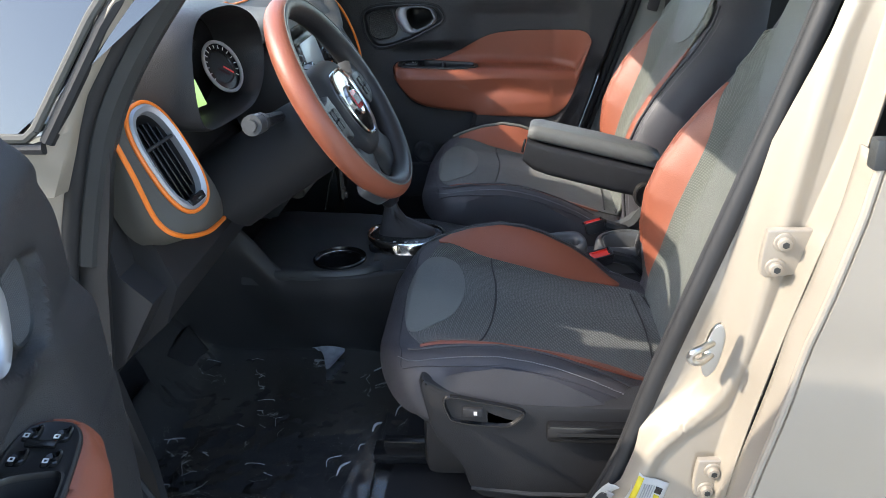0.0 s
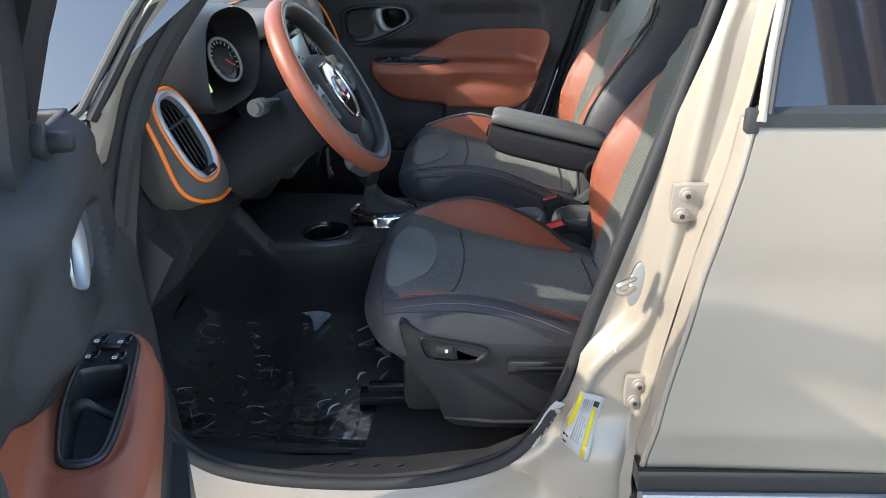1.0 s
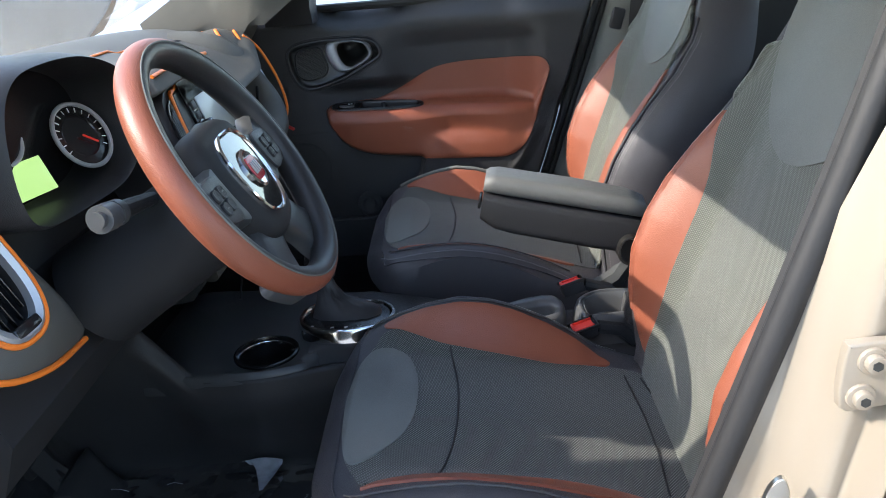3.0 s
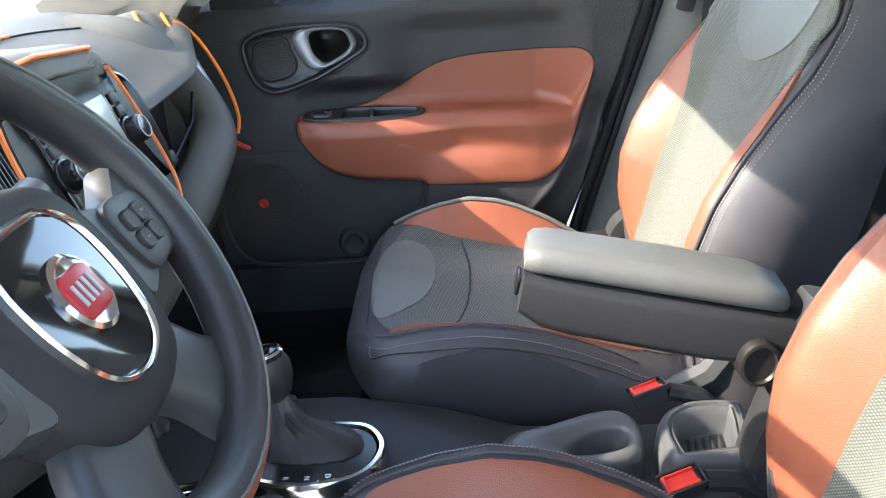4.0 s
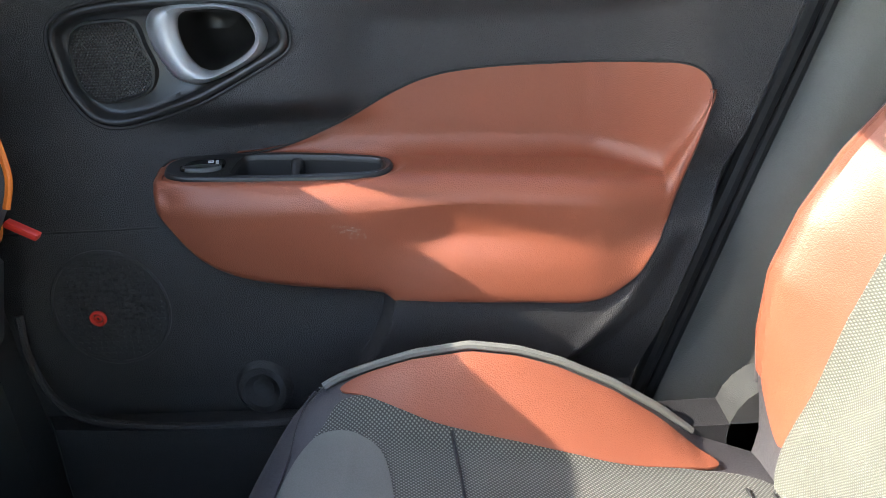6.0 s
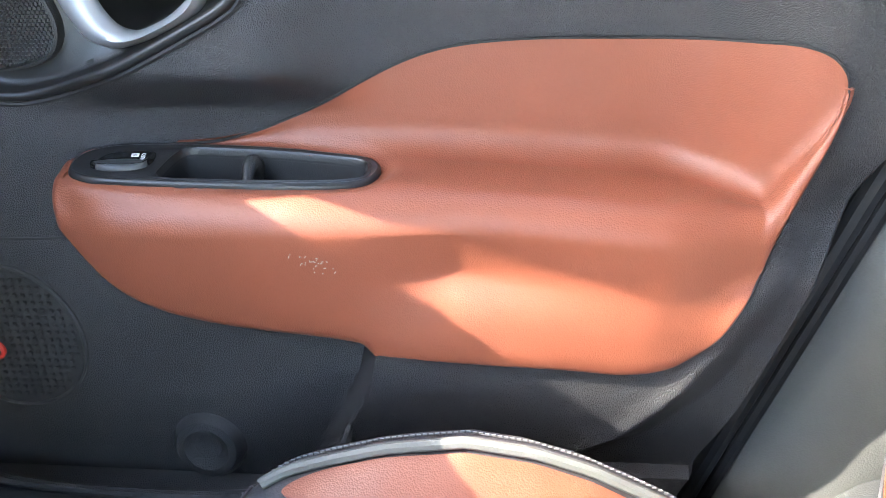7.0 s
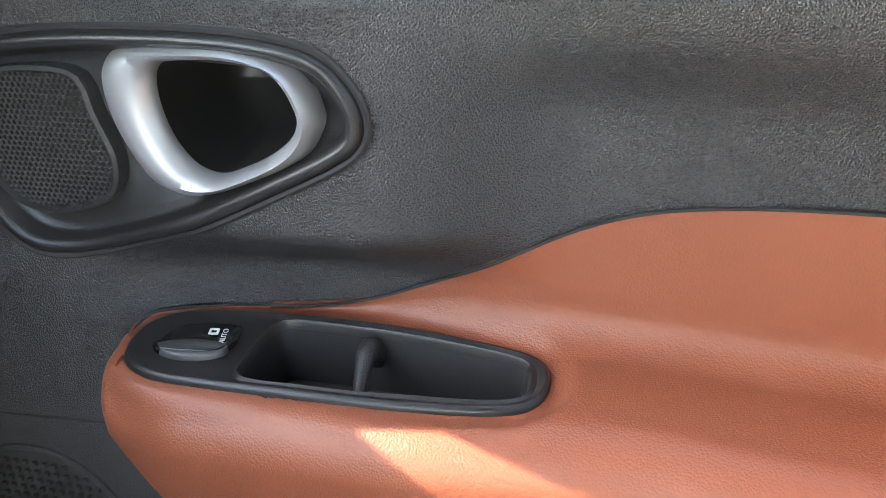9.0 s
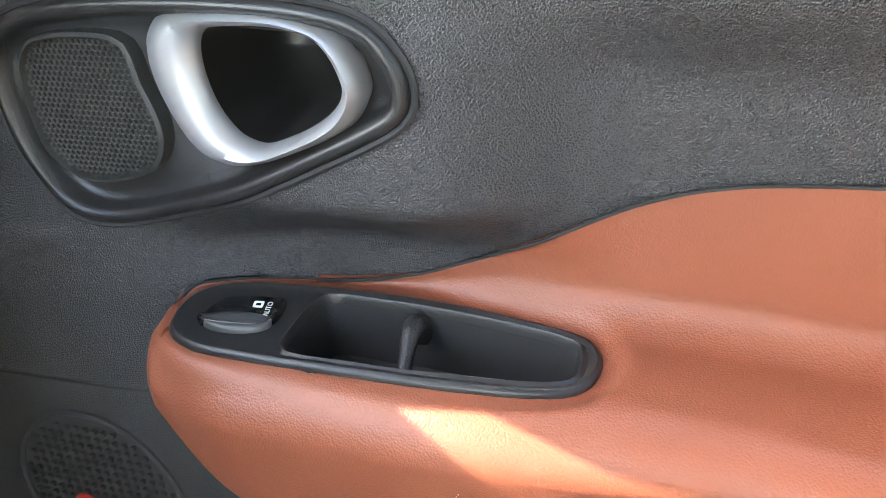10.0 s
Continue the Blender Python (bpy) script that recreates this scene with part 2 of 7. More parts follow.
def inset(poly, d):
    """The outline moved inwards by d."""
    k = len(poly)
    area = sum(poly[i][0] * poly[(i + 1) % k][1] - poly[(i + 1) % k][0] * poly[i][1] for i in range(k))
    sgn = 1 if area > 0 else -1
    out = []
    for i in range(k):
        ax, ay = poly[i - 1]
        bx, by = poly[(i + 1) % k]
        l = math.hypot(bx - ax, by - ay) or 1
        out.append((poly[i][0] - sgn * d * (by - ay) / l, poly[i][1] + sgn * d * (bx - ax) / l))
    return out


# ---- setting: ground, cabin shell ----
GROUND = material("asphalt", (0.30, 0.285, 0.26), 0.9, bump=0.5, grain_size=150, vary=0.2)
HEADLINER = material("headliner", (0.55, 0.54, 0.51), 0.95, bump=0.2, grain_size=600)
tagged(part("ground", bm_grid(lambda u, v: (-400 + 800 * u, -400 + 800 * v, 0), 2, 2), GROUND), "grey asphalt of a sunny parking lot", "ground", kind="structure")
HEADER_X, HEADER_Z = -0.27, 1.355
roof = tagged(part("ceiling", bm_grid(lambda u, v: (HEADER_X + 0.10 * (2 * v - 1) ** 2 + (2.2 - HEADER_X) * u, -0.62 + 1.24 * v, HEADER_Z - 0.03 * (2 * v - 1) ** 2 + 0.20 * math.sin(math.pi / 2 * min(u * 2.5, 1)) - 0.06 * (2 * v - 1) ** 4 * min(u * 4, 1)), 30, 16), HEADLINER), "light fabric headliner of the car roof", "ceiling", kind="structure")
solid(roof, 0.05, 1)
floor_pan = tagged(part("floor", bm_grid(lambda u, v: (-0.98 + 2.95 * u, -0.70 + 1.40 * v, 0.345 + 0.32 * ease(0.13 - u, 0, 0.12)), 40, 12), CARPET), "black carpeted car floor", "floor", kind="structure")
solid(floor_pan, 0.03)
tagged(part("firewall", bm_box((0.04, 1.44, 0.75), (-0.98, 0, 0.70)), CARPET), "dark bulkhead behind the dashboard", "wall", kind="structure")
tagged(part("rear_bulkhead", bm_box((0.04, 1.44, 0.75), (1.98, 0, 0.71)), CARPET), "dark rear end of the cabin", "wall", kind="structure")
tagged(part("hood", bm_grid(lambda u, v: (-1.75 + 0.95 * u, -0.62 + 1.24 * v, 0.86 + 0.17 * math.sin(math.pi / 2 * u) - 0.10 * (2 * v - 1) ** 4), 16, 16), PAINT), "beige painted car bonnet", "car body", kind="structure")
rear_bench = thing("rear_bench", "dark rear bench seat in the shaded back of the cabin", "car seat")
part("bench_cushion", bm_box((0.5, 1.2, 0.2), (1.25, 0, 0.52), 0.06, segments=4), BLACK_LEATHER, rear_bench)
part("bench_back", bm_box((0.16, 1.2, 0.65), (1.58, 0, 0.88), 0.06, pose(0, 0, 0, 0, 18, 0), 4), BLACK_LEATHER, rear_bench)

tagged(part("roof", bm_grid(lambda u, v: (HEADER_X - 0.03 + 0.10 * (2 * v - 1) ** 2 + (2.22 - HEADER_X) * u, -0.66 + 1.32 * v, HEADER_Z + 0.065 - 0.03 * (2 * v - 1) ** 2 + 0.20 * math.sin(math.pi / 2 * min(u * 2.5, 1)) - 0.06 * (2 * v - 1) ** 4 * min(u * 4, 1)), 30, 16), PAINT), "beige painted car roof", "car body", kind="structure")
tagged(part("passenger_rear_skin", bm_grid(lambda u, v: (0.34 + 1.70 * u, 0.835 - 0.03 * (2 * v - 1) ** 2, 0.34 + 0.75 * v), 16, 10), PAINT), "beige painted rear body side", "car body", kind="structure")
tagged(part("tailgate_skin", bm_grid(lambda u, v: (2.03 + 0.03 * math.sin(math.pi * v), -0.78 + 1.56 * u, 0.34 + 0.75 * v), 12, 10), PAINT), "beige painted tailgate", "car body", kind="structure")

# ---- front doors, drawn as the passenger's; the driver's is its mirror image, swung open ----
RED_LINE = smooth2([(-0.262, 0.823), (-0.266, 0.840), (-0.258, 0.852), (-0.240, 0.855), (-0.195, 0.8525), (-0.163, 0.853), (-0.140, 0.8575), (-0.120, 0.863), (-0.102, 0.870), (-0.083, 0.878), (-0.060, 0.890), (-0.046, 0.898), (-0.018, 0.912), (0.008, 0.923), (0.034, 0.930), (0.063, 0.934), (0.10, 0.9365), (0.159, 0.9375), (0.20, 0.938), (0.24, 0.941), (0.268, 0.943), (0.287, 0.937), (0.298, 0.922), (0.297, 0.90), (0.289, 0.868), (0.280, 0.841), (0.267, 0.805), (0.252, 0.770), (0.236, 0.739), (0.219, 0.721), (0.200, 0.708), (0.17, 0.702), (0.125, 0.7045), (0.082, 0.706), (0.038, 0.708), (-0.007, 0.7105), (-0.051, 0.715), (-0.096, 0.7195), (-0.14, 0.7255), (-0.176, 0.734), (-0.201, 0.745), (-0.225, 0.762), (-0.244, 0.786), (-0.257, 0.807)], 4)
BEZEL = smooth2([(-0.349, 0.988), (-0.347, 0.955), (-0.341, 0.932), (-0.329, 0.912), (-0.312, 0.900), (-0.292, 0.897), (-0.270, 0.900), (-0.244, 0.907), (-0.210, 0.919), (-0.184, 0.931), (-0.154, 0.946), (-0.133, 0.957), (-0.118, 0.967), (-0.114, 0.980), (-0.120, 0.997), (-0.137, 1.012), (-0.179, 1.019), (-0.244, 1.020), (-0.300, 1.016), (-0.334, 1.006)], 5)
RING = smooth2([(-0.254, 0.996), (-0.247, 1.007), (-0.238, 1.012), (-0.223, 1.0145), (-0.199, 1.015), (-0.176, 1.0145), (-0.160, 1.011), (-0.149, 1.006), (-0.141, 0.998), (-0.136, 0.986), (-0.1355, 0.975), (-0.142, 0.963), (-0.153, 0.955), (-0.168, 0.948), (-0.188, 0.940), (-0.208, 0.935), (-0.221, 0.937), (-0.231, 0.941), (-0.239, 0.950), (-0.247, 0.964), (-0.253, 0.980)], 4)
RING_HOLE = smooth2([(-0.220, 1.001), (-0.214, 1.006), (-0.203, 1.0075), (-0.183, 1.008), (-0.166, 1.006), (-0.157, 1.003), (-0.151, 0.996), (-0.147, 0.987), (-0.1455, 0.980), (-0.148, 0.973), (-0.155, 0.966), (-0.165, 0.959), (-0.177, 0.953), (-0.191, 0.948), (-0.202, 0.950), (-0.209, 0.955), (-0.216, 0.965), (-0.2205, 0.978), (-0.222, 0.991)], 4)
TWEETER = smooth2([(-0.330, 0.979), (-0.325, 0.989), (-0.317, 0.995), (-0.298, 0.998), (-0.276, 0.998), (-0.266, 0.995), (-0.263, 0.988), (-0.261, 0.976), (-0.257, 0.965), (-0.254, 0.954), (-0.255, 0.943), (-0.261, 0.933), (-0.272, 0.927), (-0.292, 0.922), (-0.307, 0.922), (-0.320, 0.928), (-0.328, 0.939), (-0.331, 0.957)], 4)


def door_plane(x, z):
    """The y of the dark trim before recesses: deep above the armrest, shallow below it and towards both ends."""
    up = 0.763 - 0.035 * max(x, -0.2)
    up += (0.690 - up) * ease(x, 0.19, 0.30)
    fore = 0.712 - 0.012 * ease(-0.30 - x, 0, 0.15)
    up = fore + (up - fore) * ease(x, -0.34, -0.15)
    low = 0.698 + 0.010 * ease(0.66 - z, 0, 0.15)
    y = low + (up - low) * ease(z, 0.74, 0.88)
    y -= 0.030 * ease(z, 0.975, 1.03) * ease(x, -0.16, 0.02) * (1 - ease(x, 0.22, 0.30))
    y += 0.035 * ease(z, 1.03, 1.09) ** 1.5
    y += (0.720 - y) * ease(z, 0.875, 0.92) * (1 - ease(z, 1.03, 1.08)) * (1 - ease(x, -0.13, -0.01))
    y -= 0.002 * ease(0.790 - z, 0, 0.004) * ease(-0.24 - x, 0, 0.02)
    side = x + 0.027 + 0.055 * ease(0.708 - z, 0, 0.15)
    y -= 0.028 * ease(side, -0.010, 0.006) * ease(0.84 - z, 0, 0.08) * (1 - 0.75 * ease(0.69 - z, 0.0, 0.14))
    if x > 0.10 and 0.58 < z < 0.90:
        off = x - interp(z, [(0.58, 0.09), (0.617, 0.144), (0.636, 0.170), (0.688, 0.213), (0.730, 0.238), (0.783, 0.262), (0.824, 0.275), (0.866, 0.288), (0.90, 0.30)])
        y += (-0.003 * math.exp(-(off / 0.010) ** 2) + 0.014 * ease(off, 0.0, 0.04)) * ease(0.88 - z, 0, 0.05)
    return y


def rear_edge(z):
    return interp(z, [(0.44, 0.205), (0.572, 0.248), (0.652, 0.275), (0.735, 0.302), (0.808, 0.326), (0.906, 0.360), (1.042, 0.405), (1.10, 0.425), (1.5, 0.545)])


def belly(x, z):
    """The y of the bulging front of the armrest."""
    y = 0.656 + (0.017 - 0.007 * ease(x, -0.08, 0.0)) * min(max((0.835 - z) / 0.125, 0.0), 1.0) ** 1.6 + 0.022 * ease(x, 0.18, 0.29) + 0.014 * ease(-0.20 - x, 0, 0.07)
    dent = 0.018 * ease(x, -0.085, 0.045) * (1 - ease(x, 0.03, 0.20))
    return y + dent * ease(0.87 - z, 0, 0.10) * ease(z, 0.70, 0.79)


def insert_sheet(nx=220):
    """The leather insert: rounded front, level shelf, and the recessed upper field behind it."""
    o = RED_LINE
    xa, xb = min(p[0] for p in o), max(p[0] for p in o)

    def column(x):
        zs = [az + (bz - az) * (x - ax) / (bx - ax) for (ax, az), (bx, bz) in zip(o, o[1:] + o[:1]) if (ax - x) * (bx - x) <= 0 and ax != bx]
        lo, hi = min(zs), max(zs)
        zf = interp(x, [(-0.30, 0.846), (0.0, 0.846), (0.08, 0.843), (0.16, 0.840), (0.235, 0.835), (0.30, 0.828)])
        zf = max(min(zf, hi - 0.006), lo + 0.3 * (hi - lo))
        upper = door_plane(x, max(0.874, zf + 0.02)) - 0.003 if x > -0.19 else door_plane(x, 0.85) - 0.003
        r1 = min(0.026 + 0.006 * (1 - ease(x, -0.05, 0.08)), (zf - lo) * 0.5)
        r2 = min(0.022, (hi - zf) * 0.7)
        b = belly(x, zf - r1)
        deep = max(upper - b, 0.012)
        f = min(r1 * 1.1, deep * 0.45)
        g = min(0.022, deep * 0.4)
        col = [(belly(x, z), z) for z in (lo + (zf - r1 - lo) * (0.5 - 0.5 * math.cos(math.pi * k / 60)) for k in range(60))]
        col += [(b + f * (1 - math.cos(a)), zf - r1 + r1 * math.sin(a)) for a in (math.pi / 2 * k / 16 for k in range(16))]
        col += [(b + f + (upper - g - b - f) * k / 36, zf + 0.0015 * k / 36) for k in range(36)]
        col += [(upper - g + g * math.sin(a), zf + 0.0015 + r2 * (1 - math.cos(a))) for a in (math.pi / 2 * k / 18 for k in range(18))]
        z0 = zf + 0.0015 + r2
        col += [(upper + (door_plane(x, z) - 0.003 - upper) * ease(z, z0, hi), z) for z in (z0 + (hi - z0) * math.sin(math.pi / 2 * k / 40) for k in range(41))]
        out = []
        for y, z in col:
            e = max(min(z - lo, hi - z, x - xa, xb - x), 0.0)
            rim = door_plane(x, z) - 0.003
            if x > 0.0 and z < zf - r1:
                h = max(0.012 - abs(y - rim + 0.002), 0.0) / 0.012
                y += (min(y, rim - 0.002) - h * h * 0.003 - y) * ease(x, 0.0, 0.05) * ease(zf - r1 - z, 0.0, 0.04)
            out.append((x, rim + (y - rim) * math.sqrt(1 - (1 - min(e / 0.016, 1)) ** 2), z))
        return out

    bm = bmesh.new()
    rows = []
    for i in range(nx):
        x = xa + (xb - xa) * (0.5 - 0.5 * math.cos(math.pi * (0.002 + 0.996 * i / (nx - 1))))
        rows.append([bm.verts.new(p) for p in column(x)])
    for a, b in zip(rows, rows[1:]):
        for k in range(len(a) - 1):
            bm.faces.new((a[k], a[k + 1], b[k + 1], b[k]))
    return bm


TRAY_A, TRAY_U, TRAY_S, TRAY_N = Vector((-0.242, 0.684, 0.850)), Vector((0.9832, 0.180, -0.030)), Vector((-0.1749, 0.9764, 0.1264)), Vector((0.052, -0.119, 0.9915))
TRAY_C = (0.11, 0.010)
TRAY = smooth2([(-0.002, 0.002), (-0.0055, 0.0156), (-0.003, 0.0305), (0.0065, 0.0409), (0.023, 0.047), (0.053, 0.048), (0.0867, 0.046), (0.12, 0.0425), (0.1525, 0.0368), (0.184, 0.0286), (0.208, 0.0213), (0.221, 0.0145), (0.2262, 0.0025), (0.224, -0.0098), (0.217, -0.0197), (0.2045, -0.0252), (0.18, -0.0265), (0.152, -0.0252), (0.124, -0.0228), (0.0946, -0.0195), (0.0644, -0.0161), (0.0394, -0.0129), (0.0147, -0.0085)], 4)
TRAY_HOLE = smooth2([(0.0615, -0.0045), (0.0630, 0.008), (0.0675, 0.0245), (0.0735, 0.0365), (0.082, 0.0395), (0.0949, 0.0383), (0.1308, 0.0335), (0.1626, 0.0272), (0.1933, 0.0193), (0.2105, 0.0135), (0.2160, 0.0068), (0.2145, -0.0085), (0.2075, -0.0160), (0.1883, -0.0181), (0.1516, -0.0163), (0.1228, -0.0149), (0.0929, -0.0115), (0.0715, -0.0092)], 4)


def tp(u, s, n=0.0):
    return TRAY_A + TRAY_U * u + TRAY_S * s + TRAY_N * n


def build_door(name, label, driver):
    door = thing(name, label, "car door", "front doors")

    def front_edge(z):
        return -0.445 + 0.05 * ease(z, 0.98, 1.06) if driver else -0.50

    def trim(u, v):
        z = 0.46 + 0.63 * v
        re = rear_edge(z)
        x0 = front_edge(z)
        x = x0 + (re - x0) * u
        y = door_plane(x, z) + (0.05 * ease(x0 + 0.012 - x, 0, 0.012) if driver else 0.0) + 0.03 * ease(x, re - 0.012, re)
        if -0.31 < x < 0.31 and 0.69 < z < 0.97:
            y += 0.05 * ease(rim_distance(RED_LINE, x, z), 0.001, 0.014)
        if -0.37 < x < -0.11 and 0.88 < z < 1.03:
            rd = rim_distance(BEZEL, x, z)
            y += 0.05 * ease(rd, 0.004, 0.012) + 0.045 * ease(rd, 0.010, 0.026)
        return (x, y, z)

    solid(part("trim_panel", bm_grid(trim, 190, 130), DOOR_PLASTIC, door, "grained black plastic door trim"), 0.012, 1)

    # the leather insert, sunk under the pull tray
    bm = insert_sheet()
    for q in bm.verts:
        if -0.28 < q.co.x < 0.02 and 0.80 < q.co.z < 0.91 and q.co.y < 0.79:
            d = q.co - TRAY_A
            rd = rim_distance(TRAY, d.dot(TRAY_U), d.dot(TRAY_S))
            near = 1 - ease(d.dot(TRAY_N), 0.008, 0.020)
            q.co -= TRAY_N * near * ((d.dot(TRAY_N) + 0.0012) * ease(rd, -0.016, -0.003) + 0.05 * ease(rd, 0.002, 0.007))
    insert = part("leather_insert", bm, RED_LEATHER, door, "russet leather armrest insert", 70)
    solid(insert, 0.003, 1)
    part("insert_seam", bm_tube([(x, door_plane(x, z) - 0.0024, z) for x, z in RED_LINE], 0.0012, 6, True), FOOT_BLACK, insert)

    # pull tray with the window switches
    tray = part("pull_tray", bm_loft([[tp(*p, n) for p in polar(o, TRAY_C, 180)] for o, n in ((inset(TRAY, -0.0008), -0.008), (inset(TRAY, -0.0008), 0.0005), (inset(TRAY, 0.0006), 0.0026), (inset(TRAY, 0.0022), 0.0031), (inset(TRAY, 0.005), 0.0019), (inset(TRAY_HOLE, -0.0035), 0.0012), (inset(TRAY_HOLE, -0.001), 0.0026), (TRAY_HOLE, 0.0012), (inset(TRAY_HOLE, 0.0012), -0.005))], caps=False), TRAY_BLACK, door, "black plastic pull tray", 40)
    part("tray_well", bm_loft([[tp(*p, n) for p in polar(o, TRAY_C, 180)] for o, n in ((inset(TRAY_HOLE, 0.001), -0.003), (inset(TRAY_HOLE, 0.004), -0.040), (scaled(TRAY_HOLE, 0.3), -0.042), (scaled(TRAY_HOLE, 0.01), -0.042))], caps=False), FOOT_BLACK, tray, "deep matt black well", 40)
    part("tray_post", bm_tube(spline([tp(0.130, 0.036, -0.020), tp(0.1285, 0.027, -0.006), tp(0.1265, 0.020, -0.003), tp(0.1255, 0.013, -0.006), tp(0.124, 0.0, -0.016), tp(0.122, -0.014, -0.026)], 5), 0.006, 12, radii=[interp(k / 25, [(0, 0.007), (0.3, 0.0065), (0.5, 0.0055), (0.7, 0.0042), (1, 0.0042)]) for k in range(26)]), BLACK_PLASTIC, tray)
    if driver:
        spots = [(0.014, 0.008), (0.014, 0.034), (0.046, 0.006), (0.046, 0.034)]
        part("lock_switch", bm_box((0.008, 0.026, 0.004), tp(0.030, 0.021, 0.005), 0.001, Matrix((TRAY_U, TRAY_S, TRAY_N)).transposed().to_4x4()), GLOSS_BLACK, tray)
    else:
        spots = [(0.032, 0.020)]
    for a, b in spots:
        w, h = (0.020, 0.015) if driver else (0.043, 0.029)
        o = smooth2([(a - w / 2, b - h * 0.35), (a - w * 0.3, b + h * 0.4), (a + w * 0.35, b + h * 0.5), (a + w * 0.52, b + h * 0.3), (a + w * 0.42, b - h * 0.4), (a, b - h * 0.5)], 5)
        sw = part("window_switch", bm_loft([[tp(p[0], p[1], n + (0.0030 if p[1] < b - h * 0.1 else 0.0)) for p in q] for q, n in ((o, -0.001), (o, 0.0022), (inset(o, 0.0015), 0.0034), (inset(o, 0.006), 0.0020), (scaled(o, 0.3), 0.0016))]), GLOSS_BLACK, tray, "glossy window switch", 50)
        # lighter crescent added for the reflection on the switch's hollow front
        if not driver:
            part("switch_lip", bm_loft([[tp(a + w * 0.46 * math.cos(t), b - h * 0.30 + h * (k * math.sin(t) if math.sin(t) > 0 else e * math.sin(t)), n) for t in np.arange(0, math.tau, math.tau / 32)] for k, e, n in ((0.26, 0.30, 0.002), (0.22, 0.28, 0.0050), (0.10, 0.20, 0.0062), (0.02, 0.05, 0.0060))]), SPOKE_GREY, sw, "satin grey crescent in place of the switch's bright reflection", 60)
        m = Matrix((TRAY_U, TRAY_S, TRAY_N)).transposed().to_4x4()
        part("switch_symbol", merge(bm_box((0.0050, 0.0012, 0.0006), tp(a + w * 0.18, b + h * 0.14, 0.0038), turn=m), bm_box((0.0050, 0.0012, 0.0006), tp(a + w * 0.18, b + h * 0.14 + 0.0038, 0.0038), turn=m), bm_box((0.0012, 0.0046, 0.0006), tp(a + w * 0.18 - 0.0022, b + h * 0.14 + 0.0019, 0.0038), turn=m), bm_box((0.0012, 0.0046, 0.0006), tp(a + w * 0.18 + 0.0022, b + h * 0.14 + 0.0019, 0.0038), turn=m)), WHITE_PRINT, tray)

    # handle bezel, ring and tweeter
    def by(x, z, d=0.0):
        return (x, door_plane(x, z) + d, z)
    N = 144
    c = (-0.225, 0.965)
    out = polar(BEZEL, c, N)
    bez = part("handle_bezel", bm_loft([[by(*p, d) for p in o] for o, d in ((inset(out, -0.007 if driver else -0.002), 0.004), (inset(out, -0.006 if driver else -0.001), -0.002), (inset(out, 0.0008), -0.0042), (inset(out, 0.003), -0.005), (inset(out, 0.0055), -0.0042), (inset(out, 0.0075), -0.001), (inset(out, 0.009), 0.004), (inset(out, 0.011), 0.0068), (inset(out, 0.015), 0.008), (scaled(polar(RING_HOLE, (-0.186, 0.980), N), 1.25, (-0.186, 0.980)), 0.012), (scaled(polar(RING_HOLE, (-0.186, 0.980), N), 1.04, (-0.186, 0.980)), 0.016))], caps=False), TRAY_BLACK, door, "satin black handle recess", 75)
    part("bezel_gap", bm_tube([by(*p, -0.0005) for p in inset(out, -0.003)], 0.0020, 6, True), FOOT_BLACK, bez) if not driver else None
    c = (-0.186, 0.980)
    ro, rh = polar(RING, c, N), polar(RING_HOLE, c, N)
    mid = [((a[0] + b[0]) / 2, (a[1] + b[1]) / 2) for a, b in zip(ro, rh)]
    q1 = [(a[0] * 0.78 + b[0] * 0.22, a[1] * 0.78 + b[1] * 0.22) for a, b in zip(ro, rh)]
    q2 = [(a[0] * 0.25 + b[0] * 0.75, a[1] * 0.25 + b[1] * 0.75) for a, b in zip(ro, rh)]

    def hy(p, d):
        if driver:
            return (p[0], 0.728 + d, p[1])
        return (p[0], 0.728 + d + 0.004 * ease(-0.22 - p[0], 0, 0.05), p[1])
    ring = part("door_handle", bm_loft([[hy(p, d) for p in o] for o, d in ((scaled(ro, 0.985, c), 0.020), (ro, 0.010), (ro, -0.003), (q1, -0.012), (mid, -0.016), (q2, -0.014), (rh, -0.009), (scaled(rh, 0.995, c), -0.002))], caps=False), SILVER, bez, "satin silver ring-shaped door handle", 60)
    def deep_y(p, d):
        x, y, z = hy(p, d)
        return (x, y + 0.014 * ease(d, 0.01, 0.04) * min(max((p[1] - 0.965) / 0.03 - (p[0] + 0.186) / 0.06, -0.9), 0.9), z)
    part("handle_pocket", bm_loft([[deep_y(p, d) for p in o] for o, d in ((scaled(rh, 1.02, c), -0.0025), (scaled(rh, 0.97, c), 0.022), (scaled(rh, 0.86, c), 0.044), (scaled(rh, 0.66, c), 0.056), (scaled(rh, 0.2, c), 0.058), (scaled(rh, 0.01, c), 0.058))], caps=False), POCKET_BLACK, bez, "black finger pocket", 70)
    tw = polar(TWEETER, (-0.305, 0.955), 64)
    grille = part("tweeter_frame", bm_loft([[by(*p, d) for p in o] for o, d in ((inset(tw, -0.004), 0.012), (inset(tw, -0.003), 0.002), (inset(tw, -0.001), 0.0005), (tw, 0.003), (inset(tw, 0.001), 0.018))], caps=False), DASH_PLASTIC, door)
    part("speaker_cone", bm_loft([[by(*p, d) for p in o] for o, d in ((tw, 0.014), (scaled(tw, 0.62), 0.020), (scaled(tw, 0.50), 0.011), (scaled(tw, 0.42), 0.019), (scaled(tw, 0.28), 0.010), (scaled(tw, 0.1), 0.010))]), FOOT_BLACK, grille)
    bm = bmesh.new()
